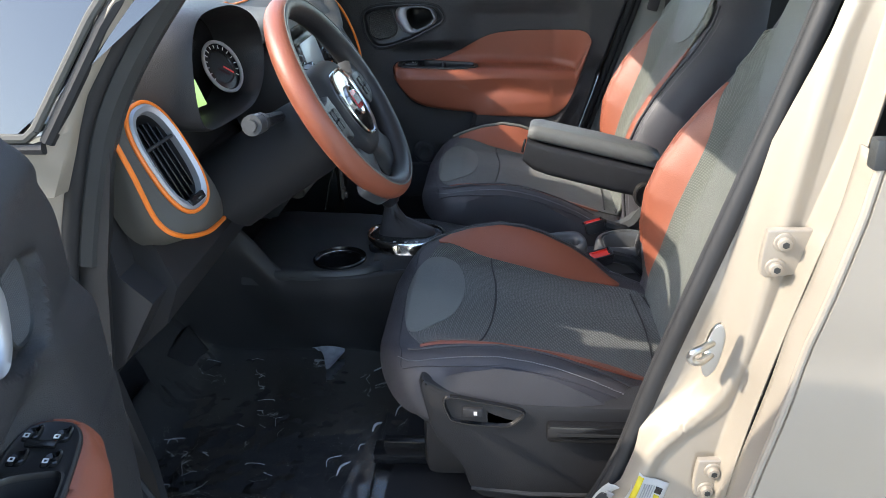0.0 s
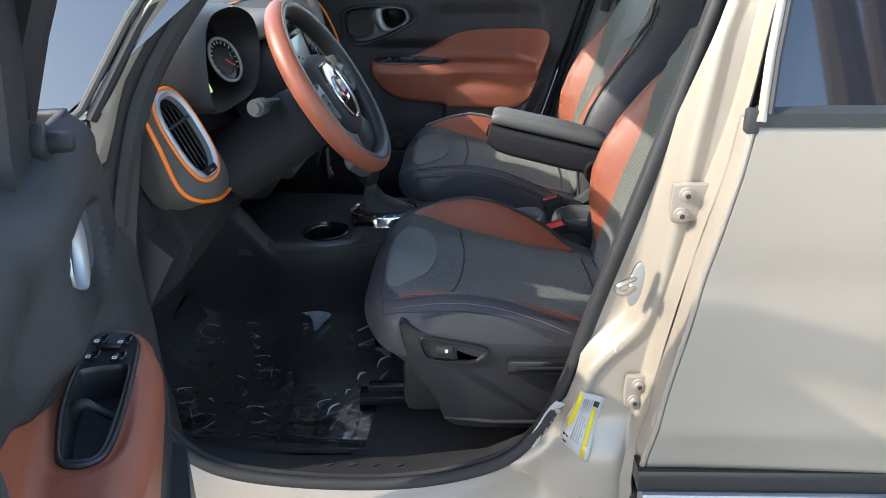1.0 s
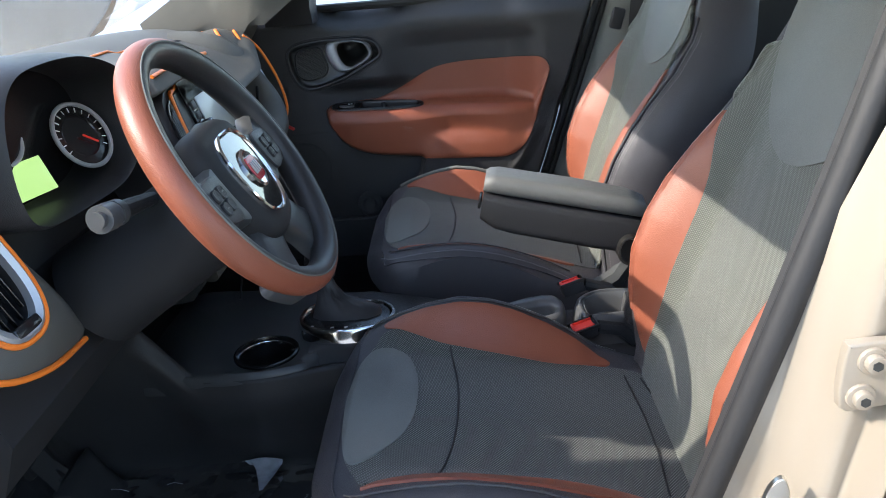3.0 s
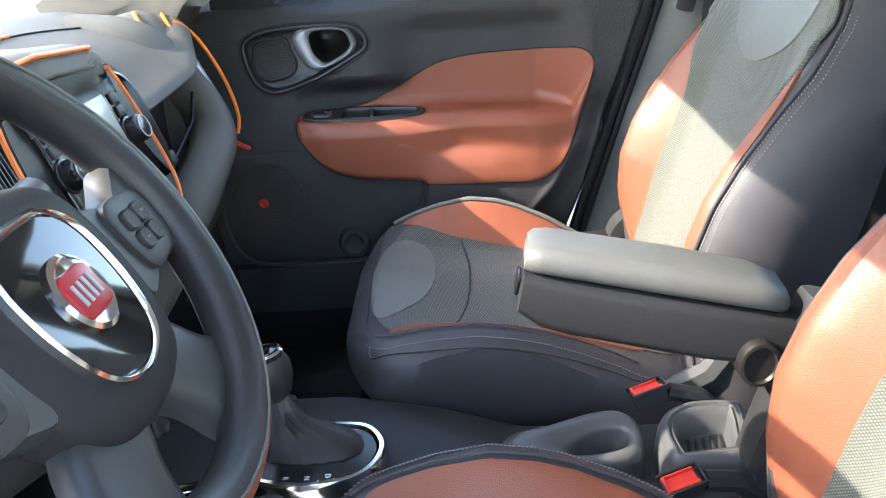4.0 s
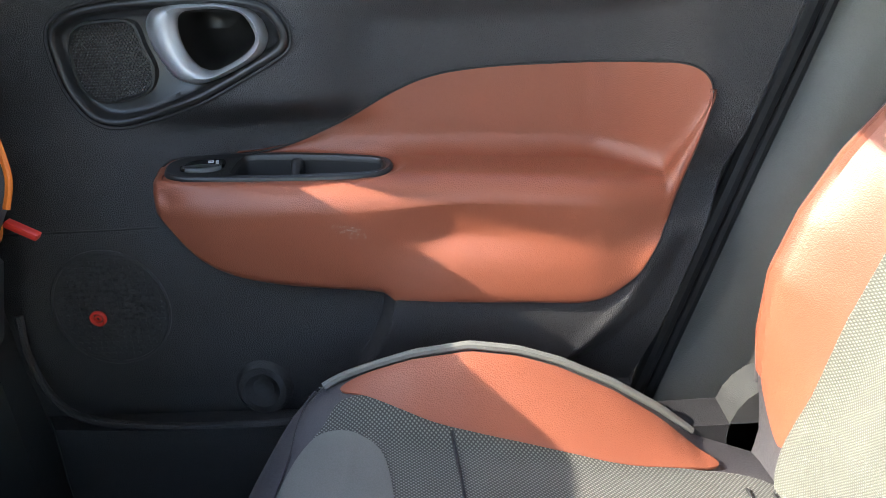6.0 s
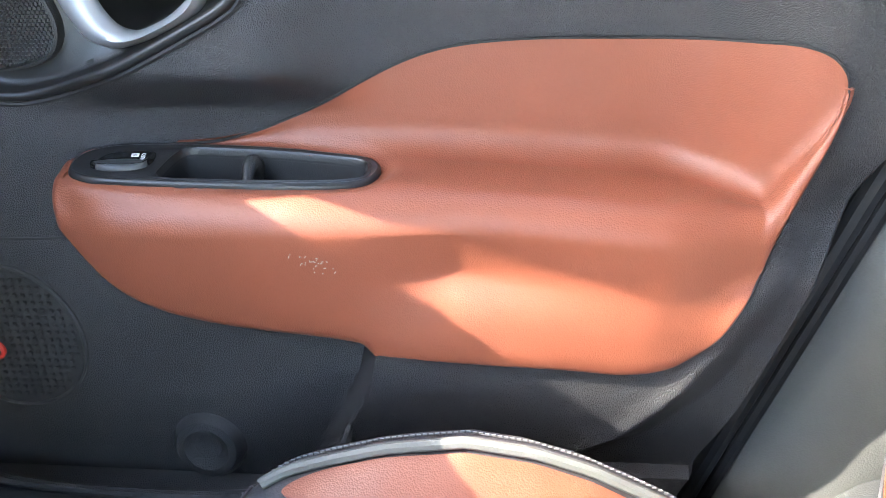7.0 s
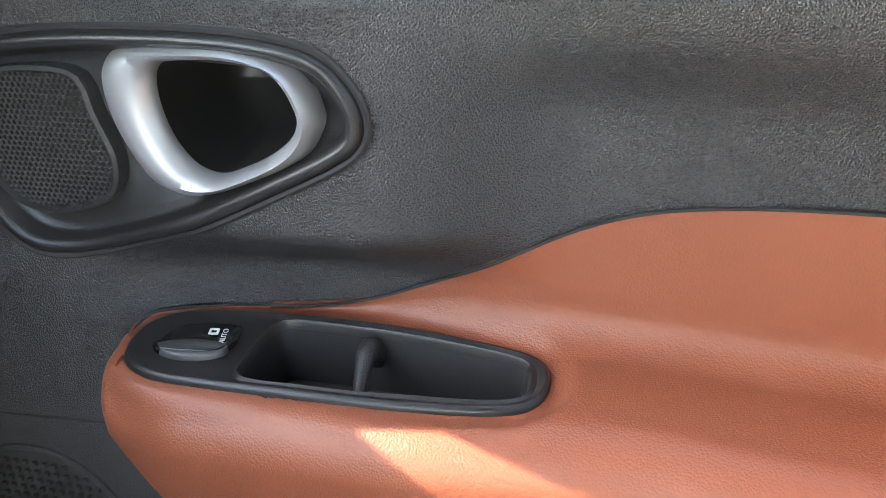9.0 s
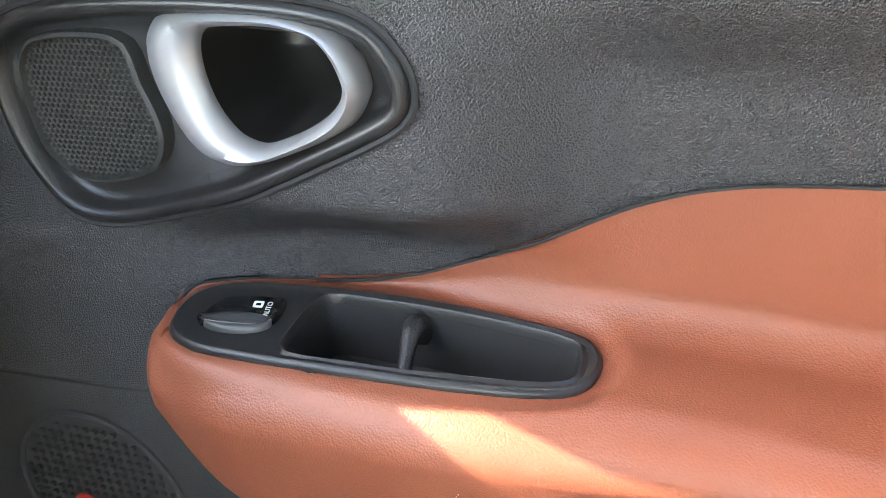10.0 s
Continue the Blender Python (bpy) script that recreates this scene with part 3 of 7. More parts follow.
    pitch, gi = 0.0034, inset(TWEETER, 0.0004)
    for i in range(-16, 17):
        for j in range(-14, 15):
            x, z = -0.305 + pitch * (i + 0.5 * (j % 2)), 0.955 + pitch * 0.866 * j
            if not inside(gi, x, z):
                continue
            o6 = [bm.verts.new(by(x + pitch * 0.577 * math.cos(a), z + pitch * 0.577 * math.sin(a), 0.003)) for a in (math.pi / 6 + math.pi / 3 * k for k in range(6))]
            i6 = [bm.verts.new(by(x + pitch * 0.43 * math.cos(a), z + pitch * 0.43 * math.sin(a), 0.0046)) for a in (math.pi / 6 + math.pi / 3 * k for k in range(6))]
            for k in range(6):
                bm.faces.new((o6[k], o6[(k + 1) % 6], i6[(k + 1) % 6], i6[k]))
    mesh_grille = part("tweeter_grille", bm, BIN_GREY, grille, "honeycomb speaker grille")
    mesh_grille["kind"] = "stuff"

    # woofer grille in the lower trim
    if not driver:
        wx, wz = -0.336, 0.699
        part("speaker_rim", bm_tube([by(wx + 0.064 * math.cos(k), wz + 0.068 * math.sin(k), -0.001) for k in np.arange(0, math.tau, math.tau / 48)], 0.0022, 6, True), DOOR_PLASTIC, door)
        bm = bmesh.new()
        for i in range(-10, 11):
            for j in range(-10, 11):
                x, z = wx + i * 0.0070, wz + j * 0.0070
                if ((x - wx) / 0.058) ** 2 + ((z - wz) / 0.062) ** 2 > 1 or (x + 0.351) ** 2 + (z - 0.689) ** 2 < 0.010 ** 2:
                    continue
                s = 0.0014
                bm4 = bmesh.ops.create_cube(bm, size=1, matrix=Matrix.Translation(by(x, z, -0.001)) @ Matrix.Diagonal((2 * s, 0.003, 2 * s, 1)))
        gr = part("woofer_grille", bm, DOOR_PLASTIC, door, "studded speaker grille")
        gr["kind"] = "stuff"
        m = Matrix.Translation(by(-0.351, 0.689, -0.004)) @ pose(0, 0, 0, 90)
        part("speaker_badge", merge(bm_tube([m @ Vector((0.0075 * math.cos(k), 0.0075 * math.sin(k), 0)) for k in np.arange(0, math.tau, 0.3)], 0.0022, 6, True), bm_tube([m @ Vector((0.003 * math.cos(k), 0.003 * math.sin(k), 0)) for k in np.arange(0, math.tau, 0.5)], 0.0015, 6, True)), RED_BUTTON, door, "red round badge")
    part("bottle_hump", bm_loft([[(-0.182 + r * math.cos(k), y, 0.590 + r * 1.1 * math.sin(k)) for k in np.arange(0, math.tau, math.tau / 32)] for r, y in ((0.036, 0.712), (0.032, 0.698), (0.027, 0.692), (0.020, 0.691), (0.012, 0.697))]), DOOR_PLASTIC, door)
    pocket = part("map_pocket", bm_loft([[(x, y0, z) for x, y0 in ((-0.44, 0.70), (-0.42, 0.672), (-0.30, 0.664), (-0.14, 0.664), (-0.08, 0.672), (-0.06, 0.70))] for z in (0.46, 0.545, 0.555, 0.558)]), DOOR_PLASTIC, door)
    if not driver:
        part("pocket_lip", bm_tube(spline([(-0.432, 0.682, 0.70), (-0.427, 0.672, 0.650), (-0.405, 0.670, 0.592), (-0.352, 0.668, 0.568), (-0.236, 0.666, 0.561), (-0.126, 0.668, 0.566), (-0.07, 0.676, 0.59), (-0.045, 0.684, 0.64)], 8), 0.005, 8), DOOR_PLASTIC, door, "rounded lip of the door pocket")
    part("seam_line", bm_tube([by(x, 0.789, -0.0005) for x in np.linspace(-0.48, -0.27, 12)], 0.0012, 6), RUBBER, door)
    # outer skin, window frame and glass
    part("outer_skin", bm_grid(lambda u, v: (front_edge(0.45 + 0.63 * v) + (rear_edge(0.45 + 0.63 * v) + 0.02 - front_edge(0.45 + 0.63 * v)) * u, 0.84 - 0.03 * (2 * v - 1) ** 2, 0.45 + 0.63 * v), 12, 12), PAINT, door, "beige painted outer skin")
    part("belt_seal", bm_tube([(x, 0.775, 1.088) for x in np.linspace(-0.30, rear_edge(1.09), 12)], 0.010, 8), RUBBER, door)
    glass_pane = part("window_glass", bm_grid(lambda u, v: ((-0.31 + 0.18 * v) + (rear_edge(1.09 + 0.33 * v) + 0.31 - 0.18 * v) * u, 0.790 - 0.15 * v, 1.085 + 0.36 * v), 8, 8), CLEAR, door, "clear window glass")
    glass_pane.visible_shadow = False
    part("window_frame", bm_tube([(-0.30, 0.778, 1.08), (-0.26, 0.73, 1.20), (-0.19, 0.67, 1.32), (-0.10, 0.64, 1.42), (0.2, 0.625, 1.47), (rear_edge(1.47), 0.63, 1.46), (rear_edge(1.25), 0.70, 1.25), (rear_edge(1.09), 0.770, 1.08)], 0.022, 8), BLACK_PLASTIC, door)
    sail = part("mirror_sail", bm_loft([[(x0, y + 0.01, z), (x0 + 0.006, y - 0.055, z), (x1 - 0.006, y - 0.055, z), (x1, y + 0.01, z)] for z, x0, x1, y in (((1.025, -0.285, -0.15, 0.805), (1.105, -0.283, -0.15, 0.80), (1.115, -0.252, -0.15, 0.798), (1.2, -0.245, -0.14, 0.785), (1.30, -0.22, -0.12, 0.77)) if driver else ((1.062, -0.390, -0.262, 0.745), (1.10, -0.385, -0.262, 0.73), (1.2, -0.365, -0.25, 0.715), (1.30, -0.32, -0.20, 0.70)))]), BLACK_PLASTIC, door, "black plastic mirror mount cover")
    if driver:
        part("mirror_knob", merge(bm_cyl(0.022, 0.02, Matrix.Translation((-0.262, 0.742, 1.085)) @ pose(0, 0, 0, 90), 24, 0.004), bm_cyl(0.012, 0.03, Matrix.Translation((-0.262, 0.722, 1.085)) @ pose(0, 0, 0, 90), 16, 0.004)), BLACK_PLASTIC, sail, "round mirror adjusting knob")
    return door


passenger_door = build_door("passenger_door", "closed front door trim in black plastic with russet leather armrest", False)
driver_door = build_door("driver_door", "open front door with russet armrest and four window switches", True)
driver_door.matrix_world = Matrix.Translation((0.3987, -1.051, 0.018)) @ pose(0, 0, 0, 0, 0, -72) @ Matrix.Diagonal((1, -1, 1, 1))

# ---- body beside the passenger door ----
tagged(part("b_pillar_trim", bm_loft([[(rear_edge(z) + a, b - 0.02 * ease(z, 0.9, 1.3), z) for a, b in ((0.034, 0.745), (0.048, 0.728), (0.075, 0.712), (0.14, 0.700), (0.22, 0.715), (0.24, 0.84), (0.034, 0.84))] for z in np.linspace(0.38, 1.5, 22)]), PILLAR_TRIM), "grey grained plastic B-pillar trim", "pillar trim", kind="structure")
tagged(part("door_seal", merge(bm_tube([(rear_edge(z) + 0.016, 0.735, z) for z in np.linspace(0.40, 1.5, 22)], 0.010, 10), bm_tube([(rear_edge(z) + 0.034, 0.738, z) for z in np.linspace(0.40, 1.5, 22)], 0.008, 10)), RUBBER), "black rubber door seal", "seal", kind="structure")
tagged(part("passenger_sill", bm_box((1.1, 0.12, 0.14), (-0.1, 0.76, 0.40), 0.02), BLACK_PLASTIC), "black plastic door sill", "sill", kind="structure")
tagged(part("side_wall", bm_box((1.35, 0.06, 0.75), (1.28, 0.78, 0.72)), DASH_PLASTIC), "dark rear cabin side", "wall", kind="structure")


# ---- seats ----
def make_seat(yc, name, label, outer):
    """outer: +1 or -1, the side of the seat that faces its door."""
    seat = thing(name, label, "car seat", "front seats")
    CREST = [(-0.14, 0.640), (-0.115, 0.662), (-0.079, 0.676), (-0.04, 0.690), (0.0, 0.702), (0.054, 0.710), (0.10, 0.703), (0.138, 0.690), (0.19, 0.664), (0.237, 0.633), (0.27, 0.605), (0.36, 0.57)]
    MID = [(-0.14, 0.645), (-0.10, 0.662), (-0.05, 0.664), (0.05, 0.650), (0.15, 0.632), (0.25, 0.607), (0.36, 0.58)]

    def top(x, v):
        a = abs(v)
        m, c = interp(x, MID), interp(x, CREST)
        m -= 0.006 * ease(a, 0.0, 0.12)
        c = m + (c - m) * 0.55 if v < 0 else c
        if a < 0.205:
            return m + (c - m) * ease(a, 0.125, 0.212) ** 1.2
        return c - 0.02 * ((a - 0.205) / 0.04) ** 2

    def half(x):
        return 0.245 * (1 - 0.30 * ease(-0.055 - x, 0, 0.09) ** 1.5)

    loops = []
    xs = [-0.1435, -0.1425, -0.140, -0.136, -0.130, -0.122, -0.112] + [-0.10 + 0.46 * i / 40 for i in range(41)]
    for x in xs:
        h = half(x)
        sh = 1.0 if x >= -0.10 else math.sqrt(max(1 - ((-0.10 - x) / 0.0436) ** 2, 0.0))
        zb = interp(x, [(-0.14, 0.59), (-0.10, 0.575), (-0.05, 0.545), (0.03, 0.515), (0.36, 0.52)])
        lp = [(v, top(x, v / h * 0.245)) for v in (-h + 2 * h * j / 40 for j in range(41))]
        e = lp[-1][1]
        lp += [(h + 0.007, e - 0.020), (h + 0.011, e - 0.045), (h + 0.012, 0.5 * (e - 0.04 + zb)), (h + 0.004, zb + 0.025), (h - 0.025, zb)]
        lp += [(-h + 0.025, zb), (-h - 0.004, zb + 0.025), (-h - 0.012, 0.5 * (e - 0.04 + zb)), (-h - 0.011, e - 0.045), (-h - 0.007, e - 0.020)]
        zc = 0.622
        loops.append([(x, yc + v * (0.60 + 0.40 * sh), zc + (z - zc) * sh) for v, z in lp])
    cushion = part("cushion", bm_loft(loops), BLACK_LEATHER, seat, "black leather-sided seat cushion", 60)

    def cp(x, v, off=0.0):
        return Vector((x, yc + v, top(x, v * 0.245 / half(x)) + off))

    def over(pts2, off, n=40, m=16):
        bm = span_sheet(smooth2(pts2), lambda x, z, e: 0.0, n, m)
        for q in bm.verts:
            q.co = cp(q.co.x, q.co.z, off)
        return bm

    solid(part("seat_fabric", over([(-0.108, 0.0), (-0.100, 0.10), (-0.080, 0.155), (-0.055, 0.180), (0.05, 0.155), (0.2, 0.145), (0.34, 0.15), (0.352, 0), (0.34, -0.15), (0.2, -0.145), (0.05, -0.155), (-0.055, -0.18), (-0.080, -0.155), (-0.100, -0.10)], 0.0025, 90, 40), FABRIC, cushion, "woven grey fabric centre"), 0.006)
    solid(part("front_patch", over([(-0.1085, 0.0), (-0.104, 0.08), (-0.092, 0.128), (-0.075, 0.145), (-0.05, 0.142), (-0.025, 0.12), (-0.011, 0.06), (-0.009, 0.0), (-0.016, -0.05), (-0.035, -0.09), (-0.07, -0.125), (-0.092, -0.128), (-0.104, -0.08)], 0.005, 50, 34), GREY_LEATHER, cushion, "smooth grey leather front patch"), 0.006)
    for s in (-1, 1):
        solid(part("cushion_bolster", over([(-0.068, 0.190 * s), (-0.04, (0.199 if s > 0 else 0.186) * s), (0.05, (0.200 if s > 0 else 0.180) * s), (0.15, (0.199 if s > 0 else 0.176) * s), (0.24, (0.191 if s > 0 else 0.168) * s), (0.285, (0.165 if s > 0 else 0.158) * s), (0.2, 0.142 * s), (0.1, 0.146 * s), (0.02, 0.155 * s), (-0.045, 0.178 * s)], 0.004, 70, 24), RED_LEATHER, cushion, "russet leather side bolster"), 0.008)
        part("piping", bm_tube([cp(x, 0.2065 * s * (half(x) / 0.245), 0.003) for x in np.linspace(-0.085, 0.27, 50)], 0.0042 if outer * s > 0 and yc > 0 else 0.0016, 8), GREY_LEATHER if outer * s > 0 and yc > 0 else BLACK_LEATHER, cushion, "grey piping" if outer * s > 0 and yc > 0 else "")
        bm = bmesh.new()
        for row in (0.0, 0.010):
            for i in range(95):
                x = -0.10 + i * 0.0043
                v = (0.2275 + row * 0.55) * s * (half(x) / 0.245)
                p = cp(x, v, 0.0015 - row * 0.45)
                bmesh.ops.create_cube(bm, size=1, matrix=Matrix.Translation(p) @ Matrix.Diagonal((0.0028, 0.0011, 0.0011, 1)))
        st = part("stitching", bm, STITCH, cushion, "double row of grey stitches")
        st["kind"] = "stuff"
    for pts in ([(0.036, 0.150), (0.046, 0.06), (0.046, -0.02), (0.038, -0.09), (0.022, -0.152)], [(0.303, 0.14), (0.308, 0.03), (0.308, -0.06), (0.303, -0.14)], [(0.328, 0.14), (0.345, 0.03), (0.346, -0.06), (0.33, -0.14)]):
        part("fabric_seam", bm_tube([cp(p.x, p.y, 0.0028) for p in spline([(a, b, 0) for a, b in pts], 10)], 0.0016, 6), RUBBER, cushion)
    part("front_seam", bm_tube([cp(p.x, p.y, 0.001) for p in spline([(0.30, -0.235, 0), (-0.05, -0.236, 0), (-0.098, -0.19, 0), (-0.1085, -0.1, 0), (-0.110, 0, 0), (-0.1085, 0.1, 0), (-0.098, 0.19, 0), (-0.05, 0.236, 0), (0.30, 0.235, 0)], 12)], 0.0013, 6), BLACK_LEATHER, cushion)

    LEAN = radians(19.5)
    foot = Vector((0.345, 0, 0.60))
    upv, outv = Vector((math.sin(LEAN), 0, math.cos(LEAN))), Vector((-math.cos(LEAN), 0, math.sin(LEAN)))

    def bulge(p, v):
        a = abs(v)
        c = interp(p, [(-0.08, 0.0), (0.0, 0.010), (0.05, 0.034), (0.10, 0.057), (0.16, 0.074), (0.22, 0.074), (0.28, 0.064), (0.34, 0.046), (0.40, 0.024), (0.46, 0.008), (0.7, 0.0)])
        m = -0.004 * ease(a, 0, 0.12)
        if a < 0.205:
            return m + c * ease(a, 0.118, 0.212) ** 1.1
        return c - 0.03 * ((a - 0.205) / 0.04) ** 2

    def bhalf(p):
        return interp(p, [(-0.1, 0.235), (0.0, 0.243), (0.28, 0.245), (0.40, 0.236), (0.48, 0.215), (0.56, 0.180), (0.64, 0.15), (0.72, 0.12)])

    def bpt(p, v, off=0.0):
        q = foot + upv * p + outv * (bulge(p, v * 0.245 / bhalf(p)) + off)
        return Vector((q.x, yc + v, q.z))

    loops = []
    for i in range(49):
        p = -0.08 + 0.81 * i / 48
        h = bhalf(p)
        th = interp(p, [(-0.08, 0.10), (0.2, 0.13), (0.5, 0.10), (0.73, 0.06)])
        lp = [bpt(p, -h + 2 * h * j / 40) for j in range(41)]
        side = bulge(p, 0.245)
        for v, d in ((h + 0.008, side - 0.022), (h + 0.013, side - 0.05), (h + 0.006, side - 0.085), (h - 0.03, -th), (-h + 0.03, -th), (-h - 0.006, side - 0.085), (-h - 0.013, side - 0.05), (-h - 0.008, side - 0.022)):
            q = foot + upv * p + outv * max(d, -th)
            lp.append(Vector((q.x, yc + v, q.z)))
        loops.append(lp)
    back = part("backrest", bm_loft(loops), BLACK_LEATHER, seat, "black leather-sided backrest", 60)

    def bover(pts2, off, n=60, m=24):
        bm = span_sheet(smooth2(pts2), lambda x, z, e: 0.0, n, m)
        for q in bm.verts:
            q.co = bpt(q.co.x, q.co.z, off)
        return bm

    solid(part("back_fabric", bover([(-0.03, 0.0), (-0.02, 0.15), (0.1, 0.155), (0.3, 0.16), (0.40, 0.190), (0.50, 0.175), (0.54, 0.0), (0.50, -0.175), (0.40, -0.190), (0.3, -0.16), (0.1, -0.155), (-0.02, -0.15)], 0.0025, 90, 40), BACK_FABRIC, back, "woven grey fabric centre"), 0.006)
    solid(part("head_patch", bover([(0.385, 0.0), (0.395, 0.05), (0.43, 0.105), (0.50, 0.140), (0.60, 0.138), (0.69, 0.09), (0.715, 0.0), (0.69, -0.09), (0.60, -0.138), (0.50, -0.140), (0.43, -0.105), (0.395, -0.05)], 0.0055, 60, 30), GREY_LEATHER, back, "smooth grey leather upper panel"), 0.006)
    for k, r in ((0.545, 0.016), (0.575, 0.016)):
        part("emboss", merge(*[bm_tube([bpt(k + r * 0.75 * math.cos(a), v + r * math.sin(a), 0.0065) for a in np.arange(0, math.tau, 0.3)], 0.0015, 6, True) for v in (-0.036, 0.0, 0.036)]), WHITE_PRINT, back, "pale embroidered rings") if k < 0.56 else None
    for s in (-1, 1):
        solid(part("back_bolster", bover([(0.012, 0.168 * s), (0.05, 0.200 * s), (0.15, 0.221 * s), (0.28, 0.221 * s), (0.36, 0.212 * s), (0.405, 0.190 * s), (0.34, 0.166 * s), (0.2, 0.154 * s), (0.08, 0.152 * s)], 0.004, 80, 28), RED_LEATHER, back, "russet leather side bolster"), 0.008)
        bm = bmesh.new()
        for row in (0.0, 0.009):
            for i in range(100):
                p = 0.02 + i * 0.0046
                q = bpt(p, (0.2275 + row * 0.6) * s * bhalf(p) / 0.245, 0.001 - row * 0.2)
                bmesh.ops.create_cube(bm, size=1, matrix=Matrix.Translation(q) @ pose(0, 0, 0, 0, 19.5, 0) @ Matrix.Diagonal((0.0011, 0.0011, 0.0030, 1)))
        st = part("stitching", bm, STITCH, back, "double row of grey stitches")
        st["kind"] = "stuff"
        part("piping", bm_tube([bpt(p, 0.2235 * s * bhalf(p) / 0.245, 0.002) for p in np.linspace(0.0, 0.50, 50)], 0.0026, 8), BLACK_LEATHER, back)
    rest = part("headrest", bm_loft([[(0.605 + a * 0.75 + 0.36 * (z - 1.30), yc + b, z) for a, b in smooth2([(-0.05 * k, 0.0), (-0.04 * k, 0.10 * k), (0.02, 0.115 * k), (0.05, 0.06 * k), (0.05, -0.06 * k), (0.02, -0.115 * k), (-0.04 * k, -0.10 * k)], 5)] for z, k in ((1.305, 0.7), (1.32, 0.95), (1.36, 1.0), (1.43, 1.0), (1.47, 0.9), (1.485, 0.6))]), BLACK_LEATHER, seat, "black leather headrest")
    for d in (-0.06, 0.06):
        part("post", bm_tube([(0.60, yc + d, 1.24), (0.635, yc + d, 1.36)], 0.006, 8), CHROME, rest)

    # seat base, plastic side shield with the heater switch, rails, recliner cover
    part("seat_base", bm_box((0.40, 0.36, 0.13), (0.13, yc, 0.47), 0.02), BLACK_PLASTIC, seat)
    so = outer
    oy = yc + 0.256 * so
    o = smooth2([(-0.060, 0.655), (-0.058, 0.60), (-0.040, 0.545), (-0.005, 0.495), (0.015, 0.445), (0.06, 0.430), (0.20, 0.428), (0.36, 0.43), (0.40, 0.50), (0.42, 0.60), (0.36, 0.615), (0.22, 0.612), (0.08, 0.615), (-0.01, 0.632)], 6)
    sh = part("side_shield", bm_loft([[(x, oy + d * so, z) for x, z in p] for p, d in ((o, -0.05), (o, -0.006), (inset(o, 0.004), 0.002), (inset(o, 0.012), 0.005), (scaled(o, 0.5), 0.004))]), SHIELD, seat, "black plastic seat side shield", 40)
    o = smooth2([(-0.022, 0.624), (-0.020, 0.595), (-0.005, 0.583), (0.06, 0.577), (0.080, 0.585), (0.088, 0.603), (0.03, 0.617)], 6)
    sw = part("switch_recess", bm_loft([[(x, oy + d * so, z) for x, z in p] for p, d in ((inset(o, -0.004), 0.004), (inset(o, -0.002), 0.009), (o, 0.009), (inset(o, 0.003), 0.003), (scaled(o, 0.4), 0.002))]), GLOSS_BLACK, seat)
    part("heater_switch", bm_box((0.030, 0.010, 0.014), (0.016, oy + 0.007 * so, 0.601), 0.002), BLACK_PLASTIC, sw)
    part("switch_symbol", bm_box((0.005, 0.001, 0.006), (0.020, oy + 0.0128 * so, 0.602)), WHITE_PRINT, sw)
    lv = part("height_lever", bm_box((0.15, 0.022, 0.030), (0.20, oy + 0.010 * so, 0.572), 0.006), GLOSS_BLACK, seat, "black seat height lever")
    part("lever_groove", bm_box((0.13, 0.004, 0.004), (0.205, oy + 0.0215 * so, 0.574)), RUBBER, lv)
    part("shield_crease", bm_tube([(0.012, oy + 0.002 * so, 0.455), (0.10, oy + 0.006 * so, 0.448), (0.30, oy + 0.006 * so, 0.448)], 0.004, 8), BLACK_PLASTIC, sh)
    for d in (-0.16, 0.095):
        rail = part("seat_rail", merge(bm_box((0.62, 0.045, 0.020), (0.14, yc + d * outer, 0.388), 0.004), bm_box((0.60, 0.022, 0.022), (0.15, yc + d * outer, 0.408), 0.003)), GLOSS_BLACK, seat, "black metal seat rail")
    part("recliner_cover", bm_loft([[(0.36 + r * math.cos(a), oy - d * so, 0.60 + r * 1.1 * math.sin(a)) for a in np.arange(0, math.tau, math.tau / 24)] for r, d in ((0.055, 0.05), (0.055, 0.005), (0.045, -0.002), (0.02, -0.002))]), DASH_PLASTIC, seat)
    part("hinge_link", bm_tube([(0.30, yc - 0.225 * 1, 0.56), (0.36, yc - 0.235, 0.60), (0.40, yc - 0.235, 0.66)], 0.02, 8), DASH_PLASTIC, seat)
    return seat


driver_seat = make_seat(-0.362, "driver_seat", "front seat with russet bolsters and grey woven fabric, shaded cushion", -1)
passenger_seat = make_seat(0.362, "passenger_seat", "front seat with russet bolsters and grey woven fabric, sunlit backrest", 1)

# ---- centre armrest, hinged to the driver's seat ----
armrest = thing("armrest", "folding black armrest with padded grey lid beside the seat", "armrest")
ARM = Matrix.Translation((0.103, -0.050, 0.846)) @ pose(0, 0, 0, 0, 12.5, -5)


def arm_loft(sections):
    """Sections along the arm: x, y0, y1, z0, z1, corner radius."""
    loops = []
    for x, y0, y1, z0, z1, r in sections:
        lp = []
        for cy, cz, a0 in ((y1 - r, z1 - r, 0), (y0 + r, z1 - r, 90), (y0 + r, z0 + r, 180), (y1 - r, z0 + r, 270)):
            lp += [ARM @ Vector((x, cy + r * math.cos(radians(a0 + k)), cz + r * math.sin(radians(a0 + k)))) for k in (0, 22.5, 45, 67.5, 90)]
        loops.append(lp)
    return bm_loft(loops)


